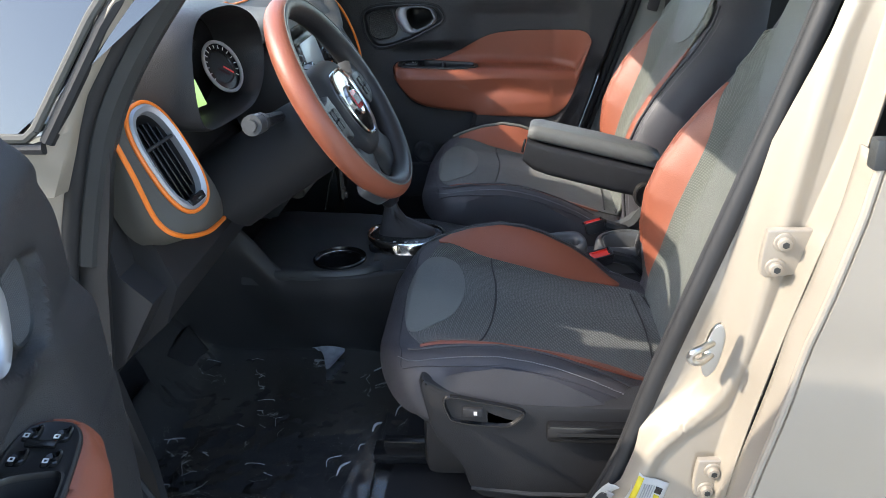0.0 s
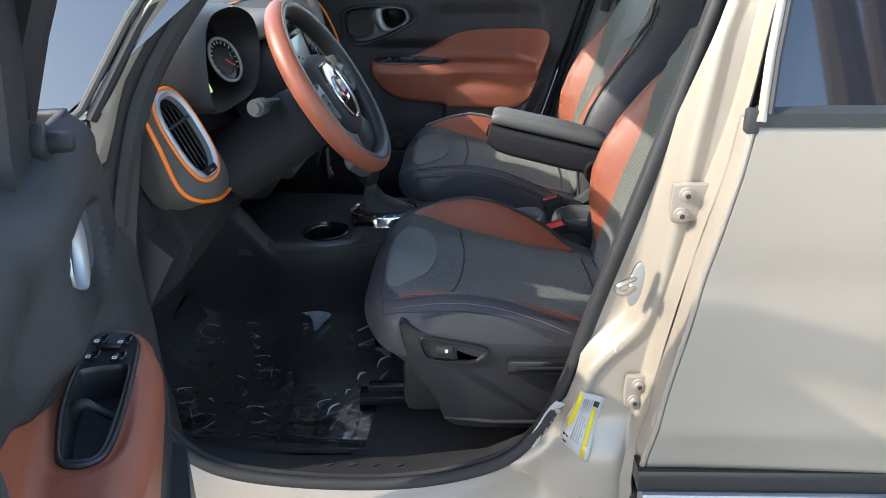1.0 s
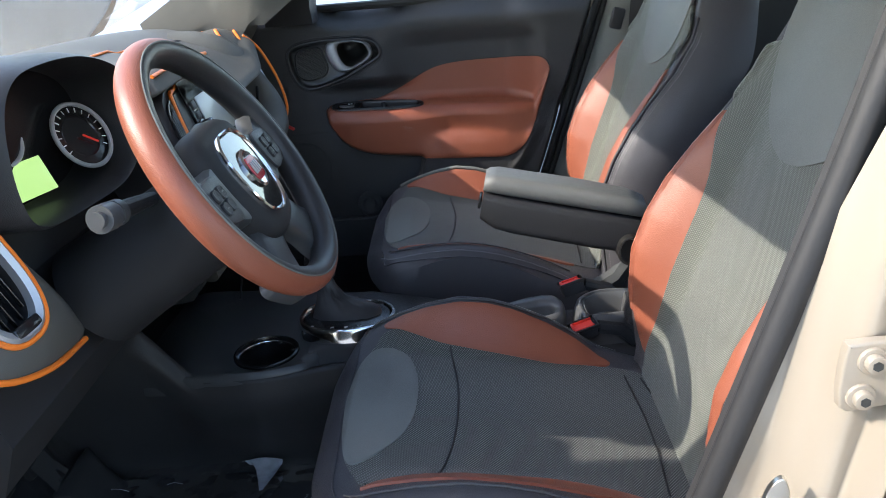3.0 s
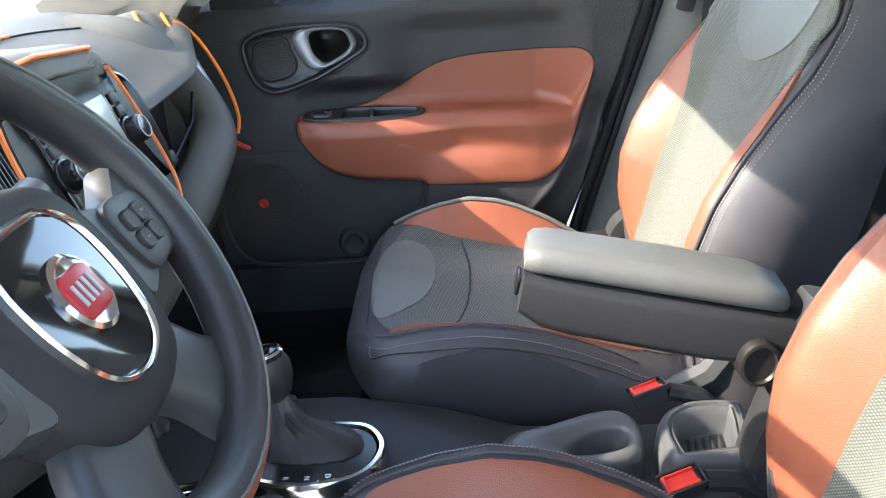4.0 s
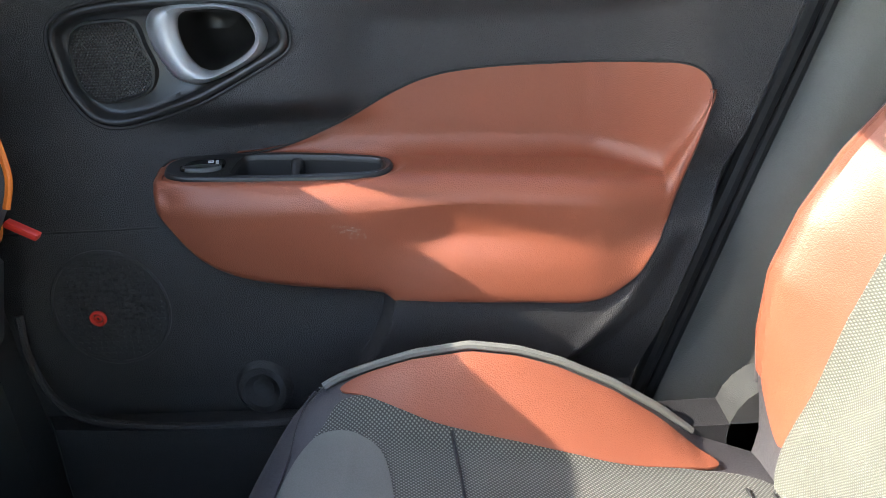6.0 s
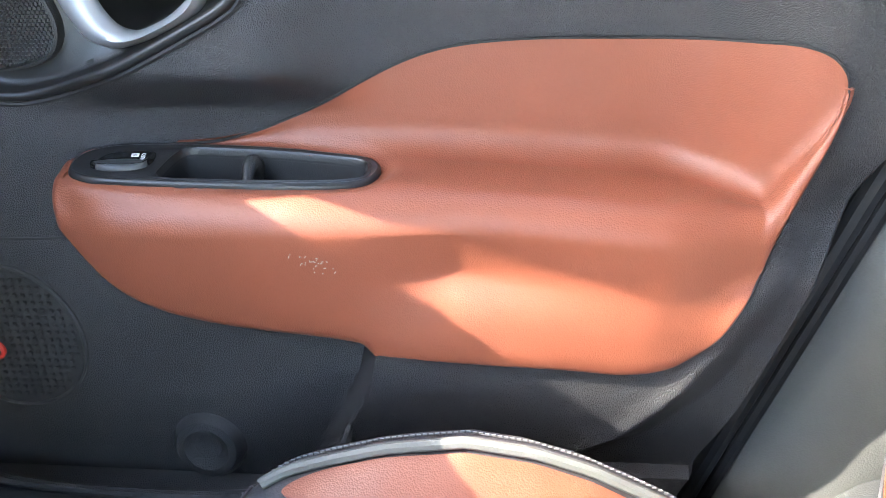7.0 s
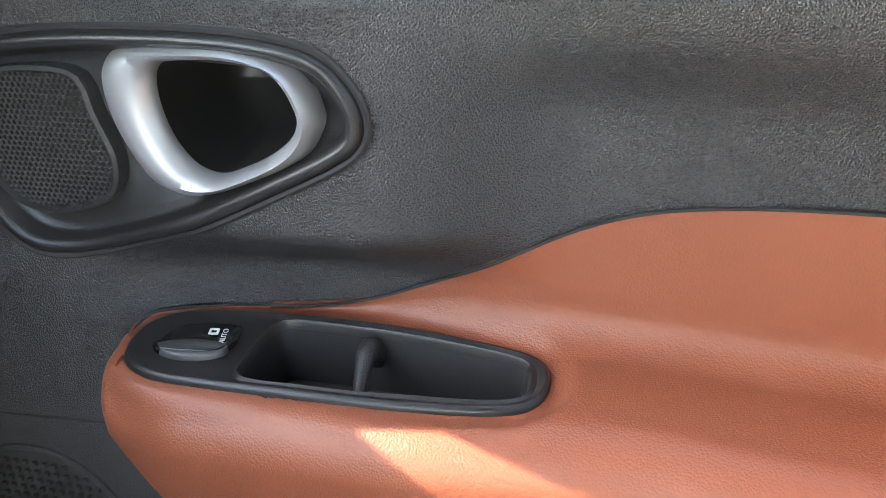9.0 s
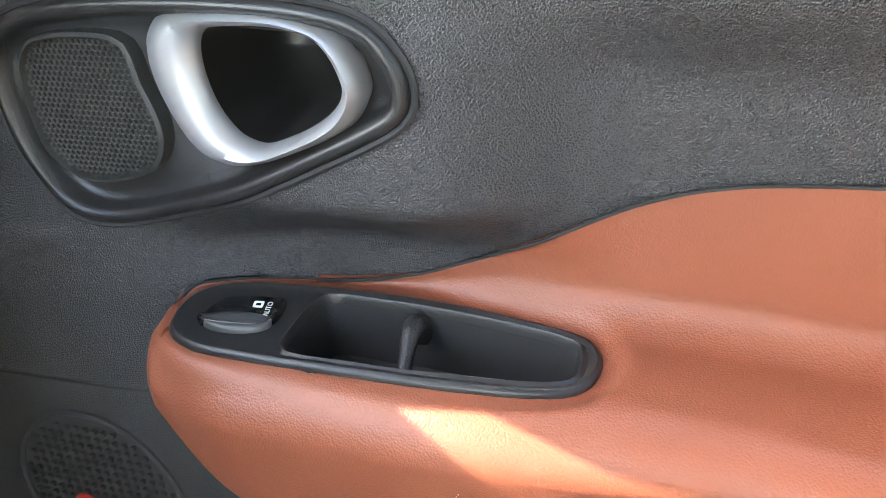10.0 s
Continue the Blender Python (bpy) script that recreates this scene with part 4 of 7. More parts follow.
lid = part("lid", arm_loft([(0.004, 0.012, 0.060, 0.006, 0.022, 0.007), (0.0, 0.006, 0.066, 0.003, 0.026, 0.010), (0.006, 0.001, 0.071, 0.002, 0.031, 0.013), (0.02, -0.001, 0.073, 0.002, 0.034, 0.014), (0.15, -0.001, 0.073, 0.002, 0.036, 0.014), (0.235, 0.0, 0.072, 0.002, 0.034, 0.014), (0.266, 0.004, 0.068, 0.002, 0.027, 0.011), (0.272, 0.01, 0.062, 0.004, 0.018, 0.006)]), LID_GREY, armrest, "padded grey leather lid", 60)
box = part("box", arm_loft([(0.006, 0.008, 0.064, -0.040, -0.001, 0.008), (0.002, 0.003, 0.069, -0.046, 0.0, 0.010), (0.03, 0.002, 0.070, -0.060, 0.0, 0.012), (0.06, 0.002, 0.070, -0.064, 0.0, 0.014), (0.20, 0.002, 0.070, -0.066, 0.0, 0.014), (0.28, 0.006, 0.066, -0.064, 0.0, 0.014), (0.31, 0.012, 0.06, -0.058, -0.006, 0.014)]), SHIELD, armrest, "black plastic storage box", 60)
part("latch", bm_box((0.005, 0.03, 0.022), ARM @ Vector((-0.002, 0.036, -0.022)), 0.002, pose(0, 0, 0, 0, 12.5, -5)), GLOSS_BLACK, box)
part("hinge_disc", bm_loft([[(0.342 + r * math.cos(a), y, 0.738 + r * 1.25 * math.sin(a)) for a in np.arange(0, math.tau, math.tau / 32)] for r, y in ((0.022, -0.02), (0.022, -0.072), (0.0205, -0.077), (0.0175, -0.0775), (0.016, -0.074), (0.007, -0.073))]), POCKET_BLACK, armrest, "round black hinge cover")
part("hinge_arm", bm_box((0.05, 0.05, 0.22), (0.385, -0.055, 0.70), 0.012, pose(0, 0, 0, 0, 15, 0)), BLACK_PLASTIC, armrest)

# ---- centre console ----
console = thing("centre_console", "black plastic centre console between the front seats", "console")


def tunnel(x, w0, w1, z):
    return [(x, -w0, 0.35), (x, -w0 * 0.97, z - 0.08), (x, -w1 - 0.012, z - 0.022), (x, -w1, z - 0.006), (x, -w1 + 0.012, z), (x, 0.0, z + 0.002), (x, w1 - 0.012, z), (x, w1, z - 0.006), (x, w1 + 0.012, z - 0.022), (x, w0 * 0.97, z - 0.08), (x, w0, 0.35)]


TUN = [(-0.72, 0.06, 0.15, 0.60), (-0.50, 0.06, 0.15, 0.598), (-0.40, 0.06, 0.15, 0.598), (-0.365, 0.06, 0.148, 0.598), (-0.36, 0.06, 0.140, 0.530), (-0.215, 0.06, 0.125, 0.530), (-0.21, 0.06, 0.120, 0.612), (-0.12, 0.08, 0.110, 0.616), (0.0, 0.11, 0.090, 0.602), (0.10, 0.10, 0.085, 0.570), (0.25, 0.10, 0.085, 0.560), (0.55, 0.10, 0.085, 0.56), (0.62, 0.10, 0.085, 0.55)]
part("tunnel_cover", bm_loft([tunnel(*t) for t in TUN]), BLACK_PLASTIC, console, "black plastic tunnel cover", 50)
CUP = (-0.285, -0.100)
DECK = smooth2([(-0.50, -0.10), (-0.50, -0.160), (-0.45, -0.172), (-0.38, -0.174), (-0.30, -0.174), (-0.24, -0.164), (-0.200, -0.142), (-0.188, -0.09), (-0.190, 0.05), (-0.20, 0.13), (-0.285, 0.155), (-0.37, 0.160), (-0.48, 0.16), (-0.50, 0.05)], 6)
deck_o, cup_o = polar(DECK, CUP, 72), [(CUP[0] + 0.052 * math.cos(math.tau * k / 72), CUP[1] + 0.052 * math.sin(math.tau * k / 72)) for k in range(72)]
part("console_deck", bm_loft([[(x, y, z) for x, y in o] for o, z in ((inset(deck_o, 0.002), 0.575), (inset(deck_o, -0.001), 0.592), (deck_o, 0.603), (inset(deck_o, 0.006), 0.6085), ([(a[0] * 0.35 + b[0] * 0.65, a[1] * 0.35 + b[1] * 0.65) for a, b in zip(deck_o, cup_o)], 0.606), (scaled(cup_o, 1.08, CUP), 0.605))], caps=False), SPOKE_GREY, console, "raised satin black deck round the cup holder", 50)


def console_side(u, v):
    x = -0.70 + 0.58 * u
    top = 0.598 + 0.105 * ease(-0.375 - x, 0, 0.11)
    y0 = -interp(x, [(-0.70, 0.185), (-0.50, 0.178), (-0.40, 0.1745), (-0.30, 0.1755), (-0.24, 0.168), (-0.19, 0.152), (-0.12, 0.138)])
    z = top + (0.345 - top) * v
    return (x, y0 + 0.014 * (1 - ease(v, 0.0, 0.10)) * ease(-0.375 - x, 0, 0.05) - 0.003 * ease(v, 0.02, 0.15) + 0.095 * ease(v, 0.12, 1.05), z)


solid(part("side_panel", bm_grid(console_side, 60, 30), BLACK_PLASTIC, console, "smooth black side of the console", 60), 0.010)
cup = part("cup_holder", bm_loft([[(x, y, z) for x, y in o] for o, z in ((scaled(cup_o, 1.09, CUP), 0.603), (scaled(cup_o, 1.07, CUP), 0.609), (scaled(cup_o, 1.0, CUP), 0.610), (scaled(cup_o, 0.96, CUP), 0.604), (scaled(cup_o, 0.90, CUP), 0.545), (scaled(cup_o, 0.1, CUP), 0.543))], caps=False), GLOSS_BLACK, console, "glossy sunken cup holder")
for a in (0.4, 1.3, 2.5, 4.2):
    part("tab", bm_box((0.012, 0.010, 0.006), (-0.285 + 0.047 * math.cos(a), -0.100 + 0.047 * math.sin(a), 0.598), 0.002, pose(0, 0, 0, 0, 0, math.degrees(a))), GLOSS_BLACK, cup)
part("cup_ring", bm_tube([(-0.285 + 0.0495 * math.cos(a), -0.100 + 0.0495 * math.sin(a), 0.6015) for a in np.arange(-0.6, 3.4, math.tau / 40)], 0.0012, 6), CHROME, console, "thin bright cup holder ring")
BEZ2 = smooth2([(-0.236, -0.034), (-0.225, 0.004), (-0.19, 0.020), (-0.13, 0.018), (-0.085, 0.008), (-0.062, -0.028), (-0.068, -0.067), (-0.095, -0.094), (-0.15, -0.102), (-0.20, -0.090), (-0.228, -0.067)], 6)
gear = thing("gear_selector", "automatic gear selector with leather boot and silver-rimmed plate", "gear lever")
gc = (-0.150, -0.040)
part("silver_frame", bm_loft([[(x, y, z) for x, y in o] for o, z in ((BEZ2, 0.600), (BEZ2, 0.634), (inset(BEZ2, 0.003), 0.639), (inset(BEZ2, 0.008), 0.639), (inset(BEZ2, 0.011), 0.635), (inset(BEZ2, 0.012), 0.628))], caps=False), CHROME, gear, "bright silver frame")
part("indicator_plate", bm_loft([[(x, y, z) for x, y in o] for o, z in ((inset(BEZ2, 0.011), 0.628), (inset(BEZ2, 0.012), 0.6355), (inset(BEZ2, 0.028), 0.6365), (scaled(BEZ2, 0.3, gc), 0.6365))]), GLOSS_BLACK, gear, "glossy black indicator plate")
boot0 = polar(BEZ2, gc, 32)
part("boot", bm_loft([[(gc[0] + (x - gc[0]) * k + dx, gc[1] + (y - gc[1]) * k * ky + dy, z + 0.002 * math.sin(9 * j)) for j, (x, y) in enumerate(boot0)] for k, ky, dx, dy, z in ((0.72, 0.62, 0.0, 0.006, 0.634), (0.68, 0.60, 0.0, 0.010, 0.644), (0.52, 0.55, -0.012, 0.018, 0.653), (0.30, 0.5, -0.028, 0.028, 0.664), (0.20, 0.45, -0.034, 0.036, 0.680), (0.15, 0.4, -0.038, 0.038, 0.700))]), WHEEL_LEATHER, gear, "black leather boot", 70)
part("knob", bm_loft([[(-0.186 + r * 1.2 * math.cos(a) - 0.15 * (z - 0.69), r * math.sin(a), z + 0.004 * math.cos(a)) for a in np.arange(0, math.tau, math.tau / 24)] for r, z in ((0.008, 0.685), (0.016, 0.695), (0.022, 0.715), (0.023, 0.733), (0.018, 0.745), (0.008, 0.748))]), WHEEL_LEATHER, gear, "black gear knob")
part("knob_cap", bm_loft([[(-0.193 + r * 1.2 * math.cos(a), r * math.sin(a), z + 0.004 * math.cos(a)) for a in np.arange(0, math.tau, math.tau / 24)] for r, z in ((0.019, 0.743), (0.019, 0.749), (0.0165, 0.7515), (0.015, 0.7505))], caps=True), CHROME, gear, "chrome knob cap")
part("knob_top", bm_loft([[(-0.193 + r * 1.2 * math.cos(a), r * math.sin(a), z + 0.004 * math.cos(a)) for a in np.arange(0, math.tau, math.tau / 24)] for r, z in ((0.0152, 0.7495), (0.0145, 0.7522), (0.006, 0.7530))]), PIANO, gear, "glossy black top")


def lettering(name, text, size, m, mat, parent, depth=0.0003):
    cu = bpy.data.curves.new(name, "FONT")
    cu.body, cu.size, cu.extrude, cu.align_x, cu.align_y = text, size, depth, "CENTER", "CENTER"
    cu.materials.append(mat)
    ob = new(name, cu)
    ob.parent = parent
    ob.matrix_world = m
    return ob


for tx, x, y in (("P", -0.207, -0.074), ("R", -0.170, -0.083), ("N", -0.146, -0.085), ("D", -0.123, -0.083), ("-", -0.132, -0.090), ("+", -0.116, -0.090)):
    lettering("gear_letter", tx, 0.009, Matrix.Translation((x, y, 0.6370)) @ pose(0, 0, 0, 0, 0, -90), WHITE_PRINT, gear)

brake = thing("handbrake", "black loop-shaped handbrake lever between the seats", "handbrake")
GRIP_OUT = smooth2([(0.06, -0.044), (0.07, 0.022), (0.125, 0.036), (0.18, 0.050), (0.220, 0.050), (0.240, 0.026), (0.240, -0.014), (0.220, -0.040), (0.17, -0.048), (0.11, -0.046)], 6)
GRIP_HOLE = smooth2([(0.150, -0.014), (0.162, 0.004), (0.190, 0.014), (0.212, 0.012), (0.221, -0.002), (0.216, -0.018), (0.195, -0.024), (0.168, -0.023)], 6)
gc2 = (0.188, -0.005)
go, gh = polar(GRIP_OUT, gc2, 72), polar(GRIP_HOLE, gc2, 72)


def grip_loop(k, z):
    return [(a[0] + (b[0] - a[0]) * k, a[1] + (b[1] - a[1]) * k, z + 0.10 * (a[0] - 0.15) * 0.5 + 0.006 * ease(a[1], 0.0, 0.05)) for a, b in zip(go, gh)]


part("grip", bm_loft([grip_loop(k, z) for k, z in ((0.0, 0.560), (0.0, 0.585), (0.08, 0.595), (0.3, 0.602), (0.6, 0.603), (0.9, 0.598), (1.0, 0.590), (1.0, 0.560))], caps=False), BIN_GREY, brake, "moulded loop grip", 60)
part("pivot", bm_box((0.17, 0.080, 0.03), (0.145, 0.0, 0.550), 0.010), FOOT_BLACK, brake)


def buckle(at, turn, label):
    b = thing("seat_belt_buckle", label, "seat belt buckle", "front belt buckles")
    m = Matrix.Translation(at) @ turn @ Matrix.Scale(0.8, 4)
    bm = bm_box((0.054, 0.030, 0.030), (0.021, 0, -0.020), 0.005)
    bmesh.ops.transform(bm, matrix=m, verts=bm.verts)
    part("housing", bm, BLACK_PLASTIC, b)
    bm = merge(bm_box((0.058, 0.004, 0.009), (0.021, -0.0165, -0.004), 0.0015), bm_box((0.058, 0.004, 0.009), (0.021, 0.0165, -0.004), 0.0015), bm_box((0.004, 0.037, 0.009), (0.050, 0, -0.004), 0.0015))
    bmesh.ops.transform(bm, matrix=m, verts=bm.verts)
    part("surround", bm, POCKET_BLACK, b, "black rim")
    bm = merge(bm_box((0.044, 0.005, 0.006), (0.021, -0.011, -0.003), 0.001), bm_box((0.044, 0.003, 0.006), (0.021, 0.012, -0.003), 0.001), bm_box((0.005, 0.026, 0.006), (-0.001, 0, -0.003), 0.001), bm_box((0.040, 0.020, 0.002), (0.022, 0, -0.005)))
    bmesh.ops.transform(bm, matrix=m, verts=bm.verts)
    part("red_button", bm, RED_BUTTON, b, "bright red release button")
    part("stalk", bm_tube([m @ Vector((0.05, 0, -0.02)), m @ Vector((0.10, 0.0, -0.05)), m @ Vector((0.13, 0, -0.10))], 0.012, 8), BLACK_PLASTIC, b)
    return b


buckle((0.243, 0.064, 0.622), pose(0, 0, 0, -10, -12, 12), "seat belt buckle with red button beside the passenger cushion")
buckle((0.240, -0.112, 0.622), pose(0, 0, 0, 10, -12, 12), "seat belt buckle with red button beside the driver's cushion")

bin_box = thing("console_bin", "open square storage bin at the rear of the console", "storage bin")
BIN = smooth2([(0.266, 0.004), (0.266, -0.046), (0.278, -0.057), (0.337, -0.052), (0.350, -0.040), (0.364, 0.030), (0.354, 0.043), (0.314, 0.045), (0.285, 0.032)], 5)
part("bin_wall", bm_loft([[(x, y, z) for x, y in o] for o, z in ((inset(BIN, -0.014), 0.545), (inset(BIN, -0.008), 0.600), (inset(BIN, -0.004), 0.611), (inset(BIN, 0.001), 0.614), (inset(BIN, 0.004), 0.6135), (inset(BIN, 0.0055), 0.6095), (inset(BIN, 0.008), 0.609), (inset(BIN, 0.0095), 0.6115), (inset(BIN, 0.012), 0.609), (inset(BIN, 0.014), 0.598), (inset(BIN, 0.017), 0.575), (scaled(BIN, 0.3), 0.573))]), BIN_GREY, bin_box, "black moulded wall", 40)
for k in range(5):
    part("bin_rib", bm_box((0.004, 0.045, 0.004), (0.296 + 0.010 * k, -0.006 + 0.002 * k, 0.576), 0.001, pose(0, 0, 0, 0, 0, -8)), BLACK_PLASTIC, bin_box)

# ---- dashboard ----
dash = thing("dashboard", "grey-brown dashboard with orange edging, vents and gauges", "dashboard")


def lip(y):
    """The rear edge of the dash top: x, z."""
    x = interp(y, [(-0.66, -0.47), (-0.57, -0.475), (-0.20, -0.475), (-0.165, -0.36), (0.0, -0.350), (0.16, -0.36), (0.22, -0.365), (0.48, -0.362), (0.56, -0.39), (0.62, -0.44)])
    z = interp(y, [(-0.66, 1.03), (-0.56, 1.055), (-0.20, 1.075), (-0.16, 1.076), (0.0, 1.084), (0.15, 1.070), (0.18, 1.0), (0.26, 0.990), (0.46, 0.998), (0.50, 1.02), (0.56, 1.055), (0.62, 1.045)])
    return x, z


def cap(u, v):
    y = -0.66 + 1.28 * u
    lx, lz = lip(y)
    crown = 1.075 + 0.025 * math.cos(y * 2.0)
    pts = spline([(-0.98, 0, 1.03), (-0.80, 0, crown - 0.005), (-0.62, 0, crown + 0.004), (lx - 0.11, 0, 0.35 * lz + 0.65 * crown), (lx - 0.03, 0, lz + 0.018), (lx, 0, lz), (lx - 0.006, 0, lz - 0.012), (lx - 0.10, 0, lz - 0.02)], 6)
    p = pts[min(int(round(v * (len(pts) - 1))), len(pts) - 1)]
    return (p.x, y, p.z)


pad = solid(part("dash_pad", bm_grid(cap, 90, 43), DASH_GREY, dash, "soft grey-brown dash top", 60), 0.004)
part("dash_core", bm_loft([[(-0.97, y, 1.0), (-0.50, y, 1.02), (-0.47, y, 0.95), (-0.46, y, 0.84), (-0.42, y, 0.80), (-0.48, y, 0.70), (-0.60, y, 0.62), (-0.97, y, 0.55)] for y in np.linspace(-0.67, 0.65, 12)]), FOOT_BLACK, dash, "black lower dash shell")
beam = part("dash_beam", bm_tube(spline([(-0.40, -0.02, 0.735), (-0.355, 0.08, 0.785), (-0.335, 0.20, 0.835), (-0.335, 0.34, 0.868), (-0.345, 0.44, 0.885), (-0.365, 0.490, 0.918), (-0.398, 0.498, 0.970), (-0.430, 0.492, 1.020), (-0.475, 0.485, 1.046), (-0.55, 0.48, 1.056)], 8), 0.038, 18, squash=0.85), DASH_GREY, dash, "sweeping grey-brown passenger side beam")
part("beam_edging", bm_tube(spline([(-0.405, 0.548, 1.064), (-0.376, 0.562, 1.030), (-0.346, 0.568, 0.960), (-0.332, 0.562, 0.900), (-0.336, 0.553, 0.868)], 8), 0.0032, 8), ORANGE, beam, "orange edging")
part("fabric_tab", bm_box((0.030, 0.010, 0.006), (-0.338, 0.572, 0.842), 0.001, pose(0, 0, 0, 0, 30, 0)), RED_BUTTON, dash, "small orange-red fabric tab")
part("shelf_back", bm_box((0.02, 0.40, 0.18), (-0.43, 0.33, 0.93), 0.004), BLACK_PLASTIC, dash)
part("shelf_edge", bm_tube([(-0.350, 0.17, 0.880), (-0.352, 0.30, 0.912), (-0.358, 0.40, 0.930), (-0.372, 0.47, 0.960)], 0.003, 6), GLOSS_BLACK, dash)
part("knee_panel", bm_loft([[(-0.50, y, 0.93), (-0.46, y, 0.90), (-0.425, y, 0.86), (-0.405, y, 0.80), (-0.43, y, 0.74), (-0.52, y, 0.66), (-0.70, y, 0.60), (-0.8, y, 0.9)] for y in np.linspace(-0.62, -0.13, 10)]), FOOT_BLACK, dash, "dark knee panel")
part("glove_box", bm_loft([[(-0.48, y, 0.86), (-0.40, y, 0.84), (-0.38, y, 0.80), (-0.40, y, 0.72), (-0.47, y, 0.62), (-0.6, y, 0.60), (-0.7, y, 0.8)] for y in np.linspace(0.10, 0.60, 8)]), DASH_PLASTIC, dash, "dark glove box")


def on_pad(y, up):
    """A point on the dash top along the line of its piping."""
    x = -0.545 + 0.05 * ease(y, 0.3, 0.6)
    line = [cap((y + 0.66) / 1.28, k / 42)[0::2] for k in range(31)]
    return (x, y, interp(x, line) + up)


for ya, yb in ((-0.06, 0.30), (0.46, 0.575)):
    part("pad_piping", bm_tube([on_pad(y, 0.002) for y in np.linspace(ya, yb, 20)], 0.0024, 6), ORANGE, pad, "orange piping")
part("pad_seam", bm_tube([on_pad(y, 0.001) for y in np.linspace(0.30, 0.46, 12)], 0.0014, 6), RUBBER, pad)
# grille on the dash top
part("defrost_grille", merge(*[bm_tube([(-0.60 - 0.012 * k, y, 1.098 - 0.02 * abs(y + 0.3) ** 2) for y in np.linspace(-0.42, -0.12, 8)], 0.0026, 6) for k in range(7)]), GLOSS_BLACK, dash, "slatted black vent on the dash top")
part("sensor_block", bm_box((0.03, 0.045, 0.028), (-0.585, -0.20, 1.112), 0.006), BLACK_PLASTIC, dash)


def oval(c, L, T, a, b, n=48, power=2.6):
    out = []
    for k in range(n):
        t = math.tau * k / n
        ct, st = math.cos(t), math.sin(t)
        out.append(c + L * (a * math.copysign(abs(ct) ** (2 / power), ct)) + T * (b * math.copysign(abs(st) ** (2 / power), st)))
    return out


def make_vent(side):
    """An end vent; side -1 is the driver's."""
    nrm = Vector((0.86, 0.33 * side, 0.38)).normalized()
    T = Vector((0.33, -0.94 * side, 0.0)).normalized()
    L = T.cross(nrm).normalized()
    L = L if L.z > 0 else -L
    kv, kp = (0.84, 0.92) if side < 0 else (1.0, 1.0)
    c = Vector((-0.396, -0.596, 0.986)) if side < 0 else Vector((-0.392, 0.572, 0.985))
    lean = Matrix.Rotation(radians(-9 * side), 3, nrm)
    L, T = lean @ L, lean @ T
    if side < 0:
        SWEEP = [(-0.435, -0.672, 1.052), (-0.412, -0.674, 0.99), (-0.397, -0.660, 0.918), (-0.378, -0.637, 0.888), (-0.366, -0.575, 0.868), (-0.374, -0.485, 0.853)]
        around = [Vector(p) for p in SWEEP + [(-0.392, -0.470, 0.885), (-0.408, -0.500, 0.95), (-0.430, -0.560, 1.045), (-0.440, -0.625, 1.078), (-0.440, -0.655, 1.072)]]
        flat = smooth2([((p - c).dot(L), (p - c).dot(T)) for p in around], 6)
        deep = [(math.atan2((p - c).dot(T), (p - c).dot(L)) % math.tau, (p - c).dot(nrm)) for p in around]
        deep = sorted(deep)
        deep = [(deep[-1][0] - math.tau, deep[-1][1])] + deep + [(deep[0][0] + math.tau, deep[0][1])]
        rim_o = polar(flat, (0, 0), 64)
        hole_o = polar([((p - c).dot(L), (p - c).dot(T)) for p in oval(c, L, T, 0.094 * kv, 0.049 * kv, 64)], (0, 0), 64)

        def pod_loop(k, sink=0.0):
            out = []
            for i, (a, b) in enumerate(zip(rim_o, hole_o)):
                d = interp(math.tau * i / 64, deep) * k ** 1.6
                l, t = b[0] + (a[0] - b[0]) * k, b[1] + (a[1] - b[1]) * k
                out.append(c + L * l + T * t + nrm * (d - 0.001 - sink))
            return out
        pod = part("vent_pod", bm_loft([pod_loop(1.0, 0.07), pod_loop(1.0), pod_loop(0.9), pod_loop(0.7), pod_loop(0.5), pod_loop(0.25), pod_loop(0.0)], caps=False), DASH_GREY, dash, "grey-brown end panel round the vent", 60)
    else:
        pod = part("vent_pod", bm_loft([oval(c + nrm * d - L * 0.014 * (0.0 if a < 0.1 else 1.0), L, T, a * kp, b * kp, 48, 2.6) for a, b, d in ((0.145, 0.090, -0.12), (0.142, 0.088, -0.06), (0.134, 0.082, -0.03), (0.118, 0.070, -0.010), (0.104, 0.058, -0.001), (0.094 * kv / kp, 0.049 * kv / kp, -0.001))], caps=False), DASH_GREY, dash, "grey-brown end panel round the vent", 60)
    part("vent_edging", bm_tube(oval(c + nrm * 0.001, L, T, 0.0955 * kv, 0.0500 * kv, 56), 0.0034, 8, True), ORANGE, pod, "orange edging")
    if side < 0:
        part("pod_edging", bm_tube([p + nrm * 0.001 for p in spline(SWEEP, 8)], 0.0036, 8), ORANGE, pod, "orange edging")
    else:
        lo = oval(c - nrm * 0.034 - L * 0.014, L, T, 0.137 * kp, 0.085 * kp, 64)
        part("pod_edging", bm_tube([lo[k] for k in range(4, 50)], 0.0038, 8), ORANGE, pod, "orange edging")
    part("vent_ring", bm_loft([oval(c + nrm * d, L, T, a * kv, b * kv, 56) for a, b, d in ((0.0935, 0.048, -0.004), (0.0925, 0.047, 0.004), (0.088, 0.0435, 0.007), (0.080, 0.036, 0.004), (0.0775, 0.034, -0.006))], caps=False), SILVER, pod, "satin silver vent ring")
